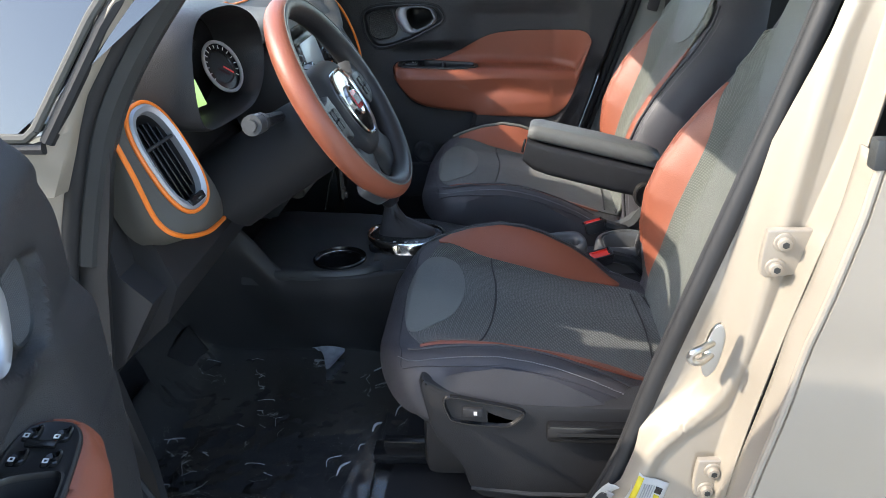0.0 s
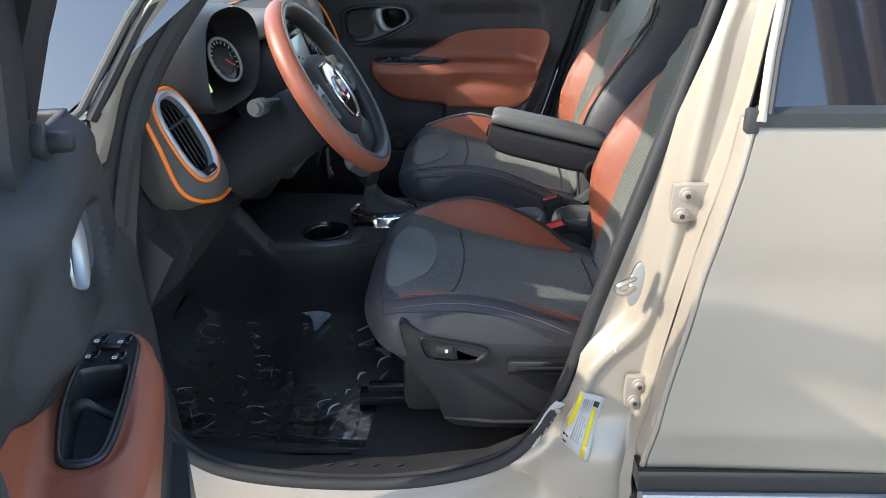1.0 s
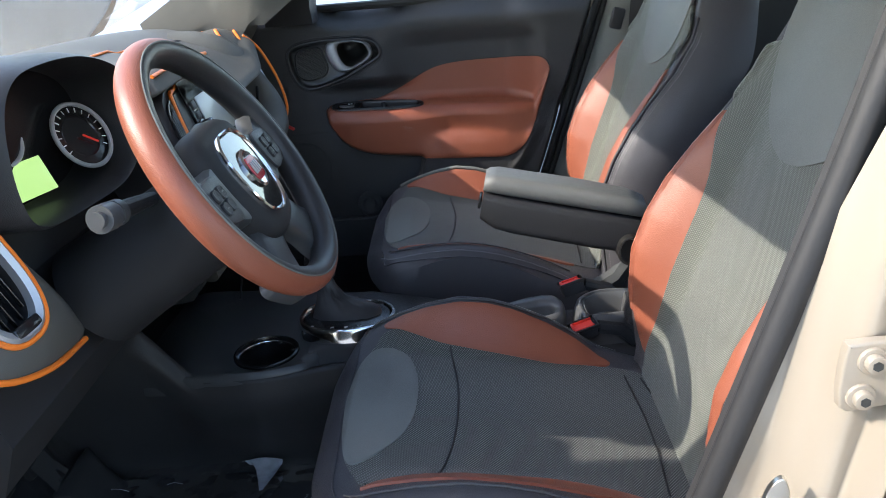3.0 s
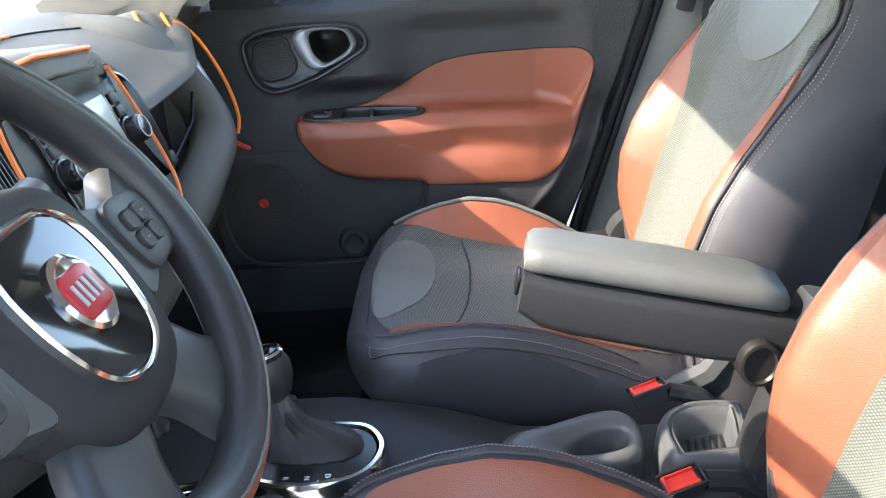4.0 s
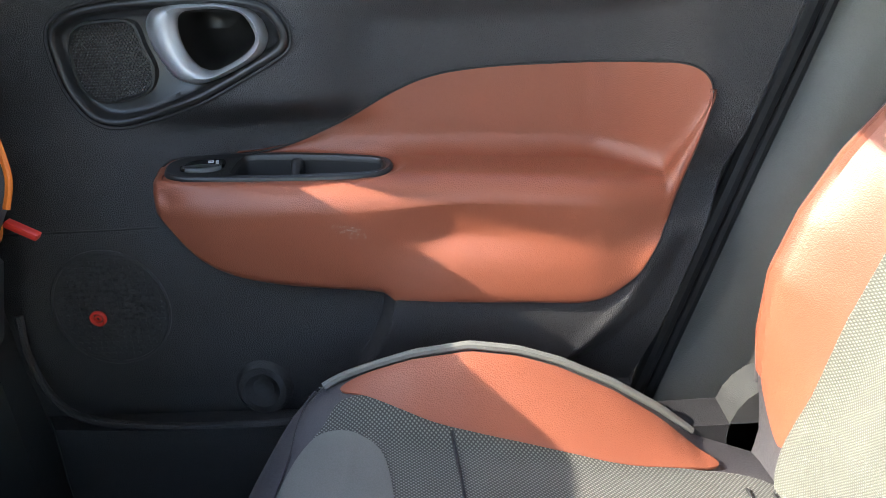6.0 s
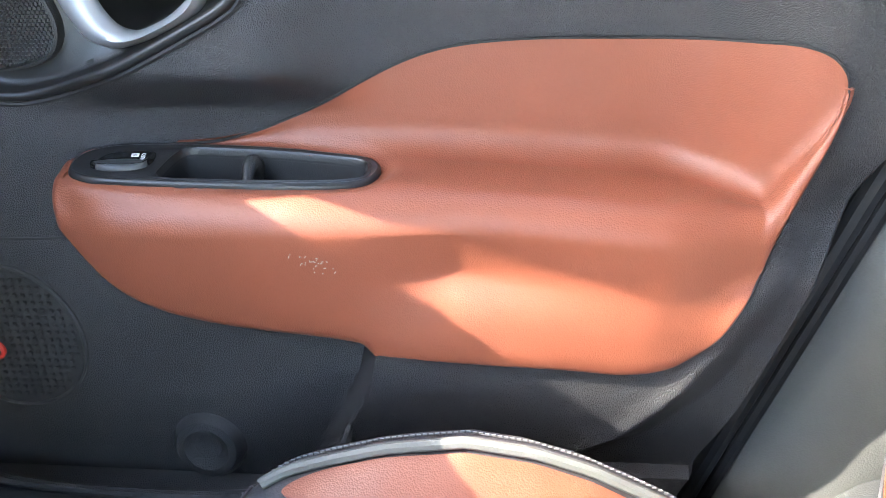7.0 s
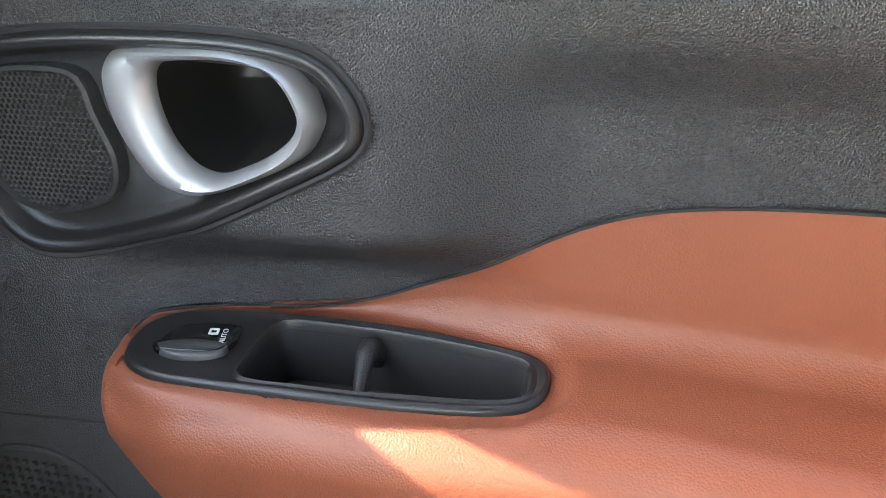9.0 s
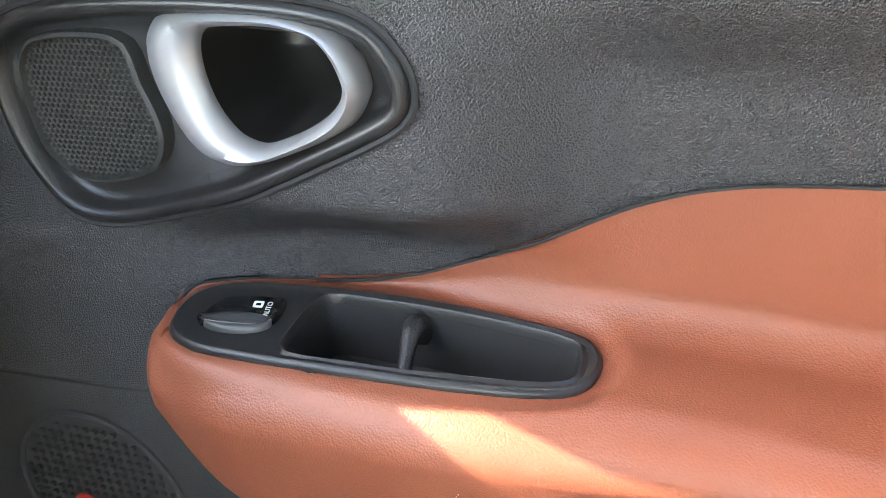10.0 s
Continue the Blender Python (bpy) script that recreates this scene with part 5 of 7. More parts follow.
    part("vent_back", bm_loft([oval(c + nrm * d, L, T, a * kv, b * kv, 48) for a, b, d in ((0.078, 0.0345, -0.004), (0.076, 0.033, -0.042), (0.05, 0.02, -0.044), (0.002, 0.001, -0.044))], caps=False), FOOT_BLACK, pod)
    for k in range(-2, 3):
        o = 0.0115 * k * kv
        ext = 0.073 * kv * math.sqrt(max(1 - (abs(o) / 0.034 / kv) ** 2.6, 0.1))
        bm = bm_box((ext * 1.9, 0.0016, 0.010), (0, 0, 0), 0.0006)
        m = Matrix((L, T, nrm)).transposed().to_4x4()
        bmesh.ops.transform(bm, matrix=Matrix.Translation(c + T * o - nrm * 0.010 - L * 0.004) @ m @ Matrix.Rotation(radians(-12 * side), 4, "X"), verts=bm.verts)
        part("slat", bm, GLOSS_BLACK, pod)
    bm = bm_box((0.004, 0.070 * kv, 0.010), (0, 0, 0), 0.001)
    bmesh.ops.transform(bm, matrix=Matrix.Translation(c + L * 0.026 * kv - nrm * 0.003) @ Matrix((L, T, nrm)).transposed().to_4x4(), verts=bm.verts)
    part("cross_bar", bm, BLACK_PLASTIC, pod)
    bm = bm_box((0.012, 0.034, 0.006), (0, 0, 0), 0.002)
    bmesh.ops.transform(bm, matrix=Matrix.Translation(c - L * 0.079 * kv + nrm * 0.004) @ Matrix((L, T, nrm)).transposed().to_4x4(), verts=bm.verts)
    part("vent_wheel", bm, GLOSS_BLACK, pod, "small vent thumbwheel")


make_vent(-1)
make_vent(1)

# instrument hood and gauges
HOOD = smooth2([(-0.548, 1.045), (-0.540, 1.115), (-0.505, 1.152), (-0.44, 1.160), (-0.34, 1.152), (-0.25, 1.122), (-0.215, 1.075), (-0.235, 1.020), (-0.30, 0.990), (-0.42, 0.992), (-0.52, 1.005)], 6)
hc = (-0.385, 1.07)
hood = part("instrument_hood", bm_loft([[(x, hc[0] + (a - hc[0]) * k, hc[1] + (b - hc[1]) * k + dz) for a, b in HOOD] for x, k, dz in ((-0.74, 0.98, -0.10), (-0.62, 1.03, -0.055), (-0.52, 1.06, -0.018), (-0.44, 1.065, 0.002), (-0.390, 1.06, 0.002), (-0.368, 1.035, 0.0), (-0.362, 1.005, 0.0), (-0.366, 0.985, 0.0), (-0.40, 0.965, 0.0), (-0.455, 0.92, -0.002))], caps=False), BLACK_PLASTIC, dash, "dark hood over the gauges", 60)
part("gauge_face", bm_loft([[(x, hc[0] + (a - hc[0]) * k, hc[1] + (b - hc[1]) * k) for a, b in HOOD] for x, k in ((-0.445, 0.94), (-0.446, 0.4))]), GLOSS_BLACK, hood, "black gauge panel")
DIAL_GREY = material("dial_ring_grey", (0.42, 0.42, 0.43), 0.35, vary=0.04)
DIAL_RED = material("dial_red", (0.35, 0.01, 0.01), 0.4, emit=(0.8, 0.05, 0.03, 0.05), vary=0.02)
LCD = material("green_display", (0.30, 0.42, 0.18), 0.35, emit=(0.45, 0.75, 0.25, 0.2), vary=0.05)
for y, z, r in ((-0.287, 1.048, 0.043), (-0.410, 1.078, 0.034)):
    dial = part("dial_ring", bm_tube([(-0.436, y + r * math.cos(a), z + r * math.sin(a)) for a in np.arange(0, math.tau, math.tau / 40)], 0.0030, 8, True), DIAL_GREY, dash, "silver dial ring")
    part("dial_plate", bm_loft([[(x, y + k * math.cos(a), z + k * math.sin(a)) for a in np.arange(0, math.tau, math.tau / 32)] for k, x in ((r, -0.440), (r * 0.66, -0.4385), (r * 0.6, -0.4405))]), GLOSS_BLACK, dial)
    part("dial_ticks", merge(*[bm_box((0.001, 0.0012, 0.006), (0, 0, 0), turn=Matrix.Translation((-0.4375, y + r * 0.82 * math.cos(a), z + r * 0.82 * math.sin(a))) @ Matrix.Rotation(a - math.pi / 2, 4, "X")) for a in np.arange(-0.6, 3.9, 0.3)]), WHITE_PRINT, dial)
    part("needle", bm_box((0.0015, 0.0025, r * 0.55), (0, 0, 0), turn=Matrix.Translation((-0.435, y + r * 0.2, z - r * 0.18)) @ Matrix.Rotation(0.9, 4, "X")), DIAL_RED, dial)
part("display", bm_box((0.003, 0.062, 0.044), (-0.437, -0.398, 1.022), 0.001), LCD, hood, "pale green information display")

GP = Vector((-0.437, -0.33, 1.045))
GAUGE_TURN = Matrix.Translation(GP + Vector((0.012, 0, 0))) @ Matrix.Rotation(radians(-17), 4, "Z") @ Matrix.Rotation(radians(-24), 4, "Y") @ Matrix.Translation(-GP)
for ob in [o for o in dash.children_recursive if o.name.split(".")[0] in ("dial_ring", "dial_plate", "dial_ticks", "needle", "display")]:
    ob.data.transform(GAUGE_TURN)

# centre stack
SK = pose(0, 0, 0, 0, -18, 0)


def sp(y, h, d=0.0):
    """A point on the stack's face: y across, h up from its foot, d out of it."""
    return Vector((-0.318, 0.023 + 1.2 * y, 0.925)) + (SK @ Vector((d, 0, h)))


stack_ol = smooth2([(-0.143, 0.02), (-0.147, 0.08), (-0.137, 0.135), (-0.09, 0.158), (0.0, 0.163), (0.09, 0.158), (0.137, 0.135), (0.147, 0.08), (0.143, 0.02), (0.10, -0.06), (0.0, -0.075), (-0.10, -0.06)], 6)
stack = part("radio_console", bm_loft([[sp(y, h, d) for y, h in o] for o, d in ((inset(stack_ol, -0.01), -0.12), (inset(stack_ol, -0.004), -0.02), (stack_ol, -0.006), (inset(stack_ol, 0.006), 0.0), (scaled(stack_ol, 0.4, (0, 0.05)), 0.0))]), BLACK_PLASTIC, dash, "black centre stack", 40)
fr = smooth2([(-0.112, -0.02), (-0.117, 0.06), (-0.108, 0.128), (-0.09, 0.143), (0.0, 0.150), (0.09, 0.143), (0.108, 0.128), (0.117, 0.06), (0.112, -0.02), (0.06, -0.05), (-0.06, -0.05)], 6)
part("stack_edging", bm_tube([sp(y, h, 0.004) for y, h in fr], 0.0036, 8, True), ORANGE, stack, "orange edging")
part("stack_brow", bm_tube([(lip(y)[0] - 0.010, y, lip(y)[1] + 0.013) for y in np.linspace(-0.13, 0.14, 24)], 0.003, 8), ORANGE, stack, "orange edging")
part("radio_panel", bm_loft([[sp(y, h, d) for y, h in o] for o, d in ((inset(fr, 0.004), 0.0), (inset(fr, 0.006), 0.006), (scaled(fr, 0.4, (0, 0.05)), 0.006))]), DASH_PLASTIC, stack, "grey radio panel")
# pale grey base colour paints the glare on the display
SCREEN = material("glare_pale_screen", (0.42, 0.44, 0.42), 0.25, vary=0.03)
SCREEN_RIM = smooth2([(-0.080, 0.018), (-0.080, 0.122), (-0.070, 0.130), (0.070, 0.130), (0.080, 0.122), (0.080, 0.018), (0.07, 0.012), (-0.07, 0.012)], 4)
part("screen_frame", bm_loft([[sp(y, h, d) for y, h in inset(SCREEN_RIM, k)] for k, d in ((0.0, 0.005), (0.0, 0.010), (0.0015, 0.0112), (0.02, 0.0112))]), GLOSS_BLACK, stack, "glossy screen surround", 40)
part("screen", bm_box((0.003, 0.126, 0.078), sp(0.0, 0.078, 0.0112), 0.0008, SK), SCREEN, stack, "display with glare put into its pale colour")
for y in (-0.069, 0.069):
    part("radio_knob", merge(bm_cyl(0.0155, 0.022, Matrix.Translation(sp(y, 0.066, 0.018)) @ SK @ pose(0, 0, 0, 0, 90, 0), 28, 0.003), bm_cyl(0.0185, 0.008, Matrix.Translation(sp(y, 0.066, 0.010)) @ SK @ pose(0, 0, 0, 0, 90, 0), 28, 0.002)), GLOSS_BLACK, stack, "round black knob")
    part("knob_ring", bm_tube([sp(y + 0.0104 * math.cos(a), 0.066 + 0.0125 * math.sin(a), 0.0292) for a in np.arange(0, math.tau, 0.25)], 0.0009, 6, True), SILVER, stack)
    for h in (0.092, 0.108):
        part("radio_button", bm_box((0.004, 0.016, 0.013), sp(y * 1.0, h, 0.0125), 0.0015, SK), DASH_PLASTIC, stack)
    s = 1 if y > 0 else -1
    vent_o = smooth2([(0.1165 * s, 0.0), (0.1195 * s, 0.06), (0.1115 * s, 0.125), (0.120 * s, 0.130), (0.135 * s, 0.115), (0.142 * s, 0.075), (0.138 * s, 0.02), (0.128 * s, 0.0)], 6)
    cv = part("centre_vent", bm_loft([[sp(a, b, d) for a, b in o] for o, d in ((vent_o, 0.0), (vent_o, 0.004), (inset(vent_o, 0.003), 0.004), (inset(vent_o, 0.004), -0.0), (scaled(vent_o, 0.5), -0.001))]), GLOSS_BLACK, dash, "glossy black air vent")
    for k in range(4):
        part("slat", bm_box((0.007, 0.0025, (0.108, 0.104, 0.096, 0.076)[k]), sp((0.1215 + 0.0052 * k) * s, 0.064, 0.002), 0.0006, SK @ pose(0, 0, 0, 0, 0, 12 * s)), GLOSS_BLACK, cv)
    part("vent_tab", bm_box((0.006, 0.014, 0.018), sp(0.134 * s, 0.010, 0.005), 0.003, SK), DASH_PLASTIC, cv)
part("hazard_button", bm_box((0.005, 0.03, 0.014), sp(0.075, -0.022, 0.008), 0.002, SK), GLOSS_BLACK, stack)

# column, stalks, key
column = thing("steering_column", "black steering column shroud with stalks", "steering column")
WN = radians(31)
WC = Vector((-0.187, -0.366, 1.003))
WA, WB, WD = Vector((0, 1, 0)), Vector((-math.sin(WN), 0, math.cos(WN))), Vector((math.cos(WN), 0, math.sin(WN)))


def wp(a, b, d=0.0):
    return WC + WA * a + WB * b + WD * d


part("shroud", bm_loft([[wp(r * math.cos(k), -0.012 + r * 0.95 * math.sin(k), d) for k in np.arange(0, math.tau, math.tau / 28)] for r, d in ((0.055, -0.05), (0.064, -0.058), (0.068, -0.09), (0.070, -0.14), (0.072, -0.20), (0.076, -0.26))]), FOOT_BLACK, column, "black column shroud", 60)
for s in (-1, 1):
    stalk = part("stalk", bm_tube([wp(0.05 * s, 0.045, -0.090), wp(0.10 * s, 0.053, -0.087), wp(0.165 * s, 0.063, -0.083)], 0.009, 10, radii=[0.008, 0.010, 0.011]), BLACK_PLASTIC, column, "black control stalk")
    part("stalk_ring", merge(bm_tube([wp(0.138 * s, 0.059, -0.085), wp(0.150 * s, 0.061, -0.0845)], 0.0145, 16), bm_tube([wp(0.155 * s, 0.0615, -0.084), wp(0.178 * s, 0.065, -0.083)], 0.0150, 16), bm_tube([wp(0.178 * s, 0.065, -0.083), wp(0.185 * s, 0.066, -0.0828)], 0.009, 12)), STALK_GREY, stalk, "ribbed grey twist ring")
key = thing("car_key", "car key in the ignition with a hanging metal tag", "key")
part("key_head", bm_box((0.02, 0.012, 0.03), (-0.262, -0.185, 0.872), 0.004), BLACK_PLASTIC, key)
part("key_ring", bm_tube([(-0.262 + 0.010 * math.cos(a), -0.178, 0.848 + 0.012 * math.sin(a)) for a in np.arange(0, math.tau, 0.3)], 0.0012, 6, True), CHROME, key)
part("strap", bm_tube(spline([(-0.262, -0.178, 0.838), (-0.275, -0.172, 0.80), (-0.285, -0.165, 0.765), (-0.292, -0.16, 0.74)], 6), 0.0018, 6), CHROME, key)
part("tag", merge(bm_box((0.004, 0.022, 0.046), (-0.253, -0.168, 0.808), 0.0015), bm_box((0.005, 0.024, 0.020), (-0.252, -0.164, 0.776), 0.002), bm_cyl(0.006, 0.008, Matrix.Translation((-0.249, -0.164, 0.772)) @ pose(0, 0, 0, 0, 90, 0), 12)), DASH_PLASTIC, key, "grey metal tag with a round stud")
part("ignition", bm_cyl(0.018, 0.05, Matrix.Translation((-0.285, -0.205, 0.885)) @ pose(0, 0, 0, 60, 40, 0), 20, 0.004), BLACK_PLASTIC, column)

# ---- steering wheel ----
wheel = thing("steering_wheel", "steering wheel with russet leather rim and silver-ringed hub", "steering wheel")
WR, RIM_D = 0.165, -0.003


def rim_sheet(a0, a1, r, n=14):
    def f(u, v):
        k = math.tau * u
        t = radians(a0 + (a1 - a0) * v)
        rr = WR + r * math.cos(t)
        return wp(rr * math.cos(k), 0.012 + rr * 0.985 * math.sin(k), RIM_D + r * 1.12 * math.sin(t))
    return bm_grid(f, 96, n, True)


part("rim", rim_sheet(-105, 76, 0.0172, 20), RED_LEATHER, wheel, "russet leather rim")
part("rim_inner", rim_sheet(76, 256, 0.0169, 20), WHEEL_LEATHER, wheel, "black leather inner rim")
for k in (76, 255):
    part("rim_seam", bm_tube([wp((WR + 0.0173 * math.cos(radians(k))) * math.cos(a), 0.012 + (WR + 0.0173 * math.cos(radians(k))) * 0.985 * math.sin(a), RIM_D + 0.0193 * math.sin(radians(k))) for a in np.arange(0, math.tau, math.tau / 96)], 0.0012, 6, True), GREY_LEATHER, wheel)
HUB = smooth2([(-0.082, 0.035), (-0.060, 0.070), (0.0, 0.078), (0.060, 0.070), (0.082, 0.035), (0.080, -0.03), (0.055, -0.075), (0.0, -0.088), (-0.055, -0.075), (-0.080, -0.03)], 6)
hub = part("airbag_cover", bm_loft([[wp(a, b, d) for a, b in o] for o, d in ((scaled(HUB, 0.8), -0.055), (HUB, -0.030), (HUB, -0.012), (inset(HUB, 0.003), -0.005), (inset(HUB, 0.008), 0.0005), (inset(HUB, 0.02), 0.0045), (scaled(HUB, 0.3), 0.005))]), FOOT_BLACK, wheel, "black airbag cover", 60)
SR = smooth2([(-0.046, 0.030), (-0.028, 0.050), (0.0, 0.053), (0.028, 0.050), (0.046, 0.030), (0.046, -0.012), (0.032, -0.046), (0.0, -0.058), (-0.032, -0.046), (-0.046, -0.012)], 6)
part("silver_ring", bm_loft([[wp(a, b, d) for a, b in o] for o, d in ((inset(SR, -0.0035), 0.004), (inset(SR, -0.003), 0.010), (inset(SR, -0.001), 0.0120), (inset(SR, 0.001), 0.010), (inset(SR, 0.002), 0.006))], caps=False), CHROME, hub, "bright silver ring")
part("gloss_panel", bm_loft([[wp(a, b, d) for a, b in o] for o, d in ((SR, 0.006), (inset(SR, 0.003), 0.009), (scaled(SR, 0.3), 0.010))]), PIANO, hub, "glossy black hub panel")
badge = part("badge", bm_loft([[wp(r * math.cos(a), r * 1.1 * math.sin(a), d) for a in np.arange(0, math.tau, math.tau / 40)] for r, d in ((0.024, 0.008), (0.024, 0.0125), (0.021, 0.0145), (0.018, 0.013), (0.008, 0.013))]), CHROME, wheel, "round silver badge")
part("badge_field", bm_plate(smooth2([(-0.0155, -0.013), (-0.0165, 0.0), (-0.0155, 0.013), (0.0, 0.015), (0.0155, 0.013), (0.0165, 0.0), (0.0155, -0.013), (0.0, -0.016)], 4), 0.002, Matrix.Translation(wp(0, 0, 0.0128)) @ Matrix((WA, WB, WD)).transposed().to_4x4(), 0.0005), BADGE_RED, badge, "red badge field")
part("badge_bars", merge(*[bm_box((0.0026, 0.015, 0.0012), (0, 0, 0), turn=Matrix.Translation(wp(a, 0, 0.0154)) @ Matrix((WA, WB, WD)).transposed().to_4x4()) for a in (-0.010, -0.0035, 0.003, 0.0095)]), SILVER, badge)
for s in (-1, 1):
    arm = smooth2([(0.070 * s, 0.034), (0.11 * s, 0.030), (0.150 * s, 0.052), (0.162 * s, 0.020), (0.160 * s, -0.026), (0.11 * s, -0.030), (0.070 * s, -0.038)], 5)
    sp_arm = part("spoke", bm_loft([[wp(a, b, d) for a, b in o] for o, d in ((arm, -0.022), (arm, -0.006), (inset(arm, 0.004), 0.0), (scaled(arm, 0.5), 0.001))]), SPOKE_GREY, wheel, "dark satin grey side spoke")
    pad_o = smooth2([(0.088 * s, 0.026), (0.115 * s, 0.030), (0.142 * s, 0.022), (0.144 * s, -0.012), (0.125 * s, -0.026), (0.095 * s, -0.028), (0.086 * s, -0.005)], 5)
    bp = part("button_pad", bm_loft([[wp(a, b, d) for a, b in o] for o, d in ((pad_o, -0.002), (inset(pad_o, 0.001), 0.004), (inset(pad_o, 0.004), 0.005), (scaled(pad_o, 0.4), 0.004))]), WHEEL_LEATHER, wheel, "oval button pad")
    for ka, kb in ((-0.0085, 0.0085), (0.0085, 0.0085), (-0.0085, -0.0085), (0.0085, -0.0085)):
        key_o = smooth2([(0.115 * s + ka - 0.0068, 0.001 + kb - 0.0068), (0.115 * s + ka - 0.0068, 0.001 + kb + 0.0068), (0.115 * s + ka + 0.0068, 0.001 + kb + 0.0068), (0.115 * s + ka + 0.0068, 0.001 + kb - 0.0068)], 4)
        part("button", bm_loft([[wp(a, b, d) for a, b in o] for o, d in ((key_o, 0.003), (inset(key_o, 0.0005), 0.0062), (inset(key_o, 0.0015), 0.0072), (scaled(key_o, 0.4), 0.0068))]), BLACK_PLASTIC, bp)
    part("button_mark", merge(bm_box((0.005, 0.0012, 0.0006), wp(0.115 * s + 0.0085, 0.0095, 0.0076), turn=Matrix((WA, WB, WD)).transposed().to_4x4()), bm_box((0.005, 0.0012, 0.0006), wp(0.115 * s - 0.0085, -0.0075, 0.0076), turn=Matrix((WA, WB, WD)).transposed().to_4x4())), GREY_LEATHER, bp)
    low = smooth2([(0.012 * s, -0.075), (0.066 * s, -0.050), (0.098 * s, -0.085), (0.130 * s, -0.105), (0.112 * s, -0.128), (0.082 * s, -0.148), (0.048 * s, -0.150), (0.030 * s, -0.11)], 5)
    part("lower_spoke", bm_loft([[wp(a, b, d) for a, b in o] for o, d in ((low, -0.028), (low, -0.016), (inset(low, 0.004), -0.009), (inset(low, 0.010), -0.007), (scaled(low, 0.4), -0.006))]), SPOKE_GREY, wheel, "grey lower spoke", 60)

# ---- driver's side: door opening, pillars, sill ----
SEAL = [(0.455, -0.690, 1.45), (0.425, -0.725, 1.33), (0.387, -0.740, 1.199), (0.351, -0.740, 1.067), (0.304, -0.740, 0.910), (0.251, -0.740, 0.734), (0.214, -0.740, 0.599), (0.164, -0.740, 0.498), (0.089, -0.740, 0.438), (-0.066, -0.740, 0.402), (-0.262, -0.740, 0.405), (-0.400, -0.735, 0.435), (-0.478, -0.725, 0.520), (-0.527, -0.710, 0.680), (-0.512, -0.700, 0.850), (-0.470, -0.700, 1.000), (-0.425, -0.700, 1.100), (-0.335, -0.695, 1.220), (-0.20, -0.68, 1.36), (-0.12, -0.66, 1.43)]
seal_path = spline(SEAL, 8)
tagged(part("door_opening_seal", merge(bm_tube(seal_path, 0.0115, 12), bm_tube([p + Vector((0, 0.016, 0)) for p in seal_path], 0.009, 8)), RUBBER), "black rubber seal round the open door", "seal", kind="structure")

EDGE = [(0.49, -0.80, 1.45), (0.46, -0.815, 1.33), (0.432, -0.822, 1.21), (0.414, -0.825, 1.068), (0.378, -0.825, 0.909), (0.344, -0.825, 0.73), (0.326, -0.825, 0.59), (0.315, -0.825, 0.50), (0.305, -0.825, 0.40), (0.16, -0.825, 0.33), (-0.20, -0.825, 0.31), (-0.42, -0.825, 0.34), (-0.58, -0.80, 0.42), (-0.66, -0.78, 0.64), (-0.66, -0.765, 0.85), (-0.62, -0.755, 1.0)]
edge_path = spline(EDGE, 8)
BAND = [(0.60, 0.215), (0.618, 0.222), (0.654, 0.232), (0.687, 0.255), (0.71, 0.278), (0.742, 0.303), (0.775, 0.316), (0.807, 0.325), (0.844, 0.331), (0.88, 0.335), (0.96, 0.345), (1.17, 0.372), (1.4, 0.435)]


def jamb(u, v):
    i = v * 119
    k = int(min(i, 118))
    a = seal_path[k].lerp(seal_path[k + 1], i - k)
    b = edge_path[k].lerp(edge_path[k + 1], i - k)
    w = ease(u, 0.0, 1.0) * 0.35 + u * 0.65
    p = a.lerp(b, w)
    bow = 0.030 * math.sin(math.pi * min(u * 1.15, 1.0)) ** 0.8
    y = p.y - bow * (0.6 if k > 60 else 1.0)
    if k < 66:
        e = p.x - interp(p.z, BAND)
        flat = a.y - 0.003 + (b.y - a.y + 0.003) * (0.15 * u + 0.42 * ease(e, -0.022, 0.016) + 0.43 * ease(u, 0.84, 1.0))
        flat -= 0.006 * ease(e, -0.004, 0.012) * (1 - ease(e, 0.016, 0.034))
        y += (flat - y) * ease(p.z, 0.50, 0.60)
    return (p.x, y, p.z)


solid(tagged(part("door_jamb", bm_grid(jamb, 70, 200), PAINT, sharp=60), "beige painted door opening with B-pillar and sill", "car body", kind="structure"), 0.004)
tagged(part("b_pillar_inner", bm_loft([[(s.x + 0.012, s.y + 0.020, s.z), (s.x + 0.03, s.y + 0.075, s.z), (s.x + 0.16, s.y + 0.08, s.z), (s.x + 0.18, s.y + 0.035, s.z)] for s in seal_path[:44:4]]), DASH_PLASTIC), "dark inner B-pillar trim", "pillar trim", kind="structure")
tagged(part("sill_tread", bm_loft([[(x, -0.727, 0.34), (x, -0.727, 0.392 + b), (x, -0.715, 0.400 + b), (x, -0.665, 0.398 + b), (x, -0.645, 0.385 + b), (x, -0.63, 0.34)] for x, b in ((-0.56, 0.06), (-0.48, 0.045), (-0.40, 0.015), (-0.26, 0.0), (-0.06, 0.0), (0.09, 0.02), (0.17, 0.06), (0.26, 0.14))]), RUBBER), "black plastic sill tread", "sill", kind="structure")
tagged(part("tread_studs", merge(*[bm_box((0.014, 0.004, 0.003), (-0.36 + 0.042 * k, -0.690, 0.4005), 0.001, pose(0, 0, 0, 0, 0, 25)) for k in range(10)]), DASH_PLASTIC), "raised ribs on the sill tread", "sill rib", kind="stuff")
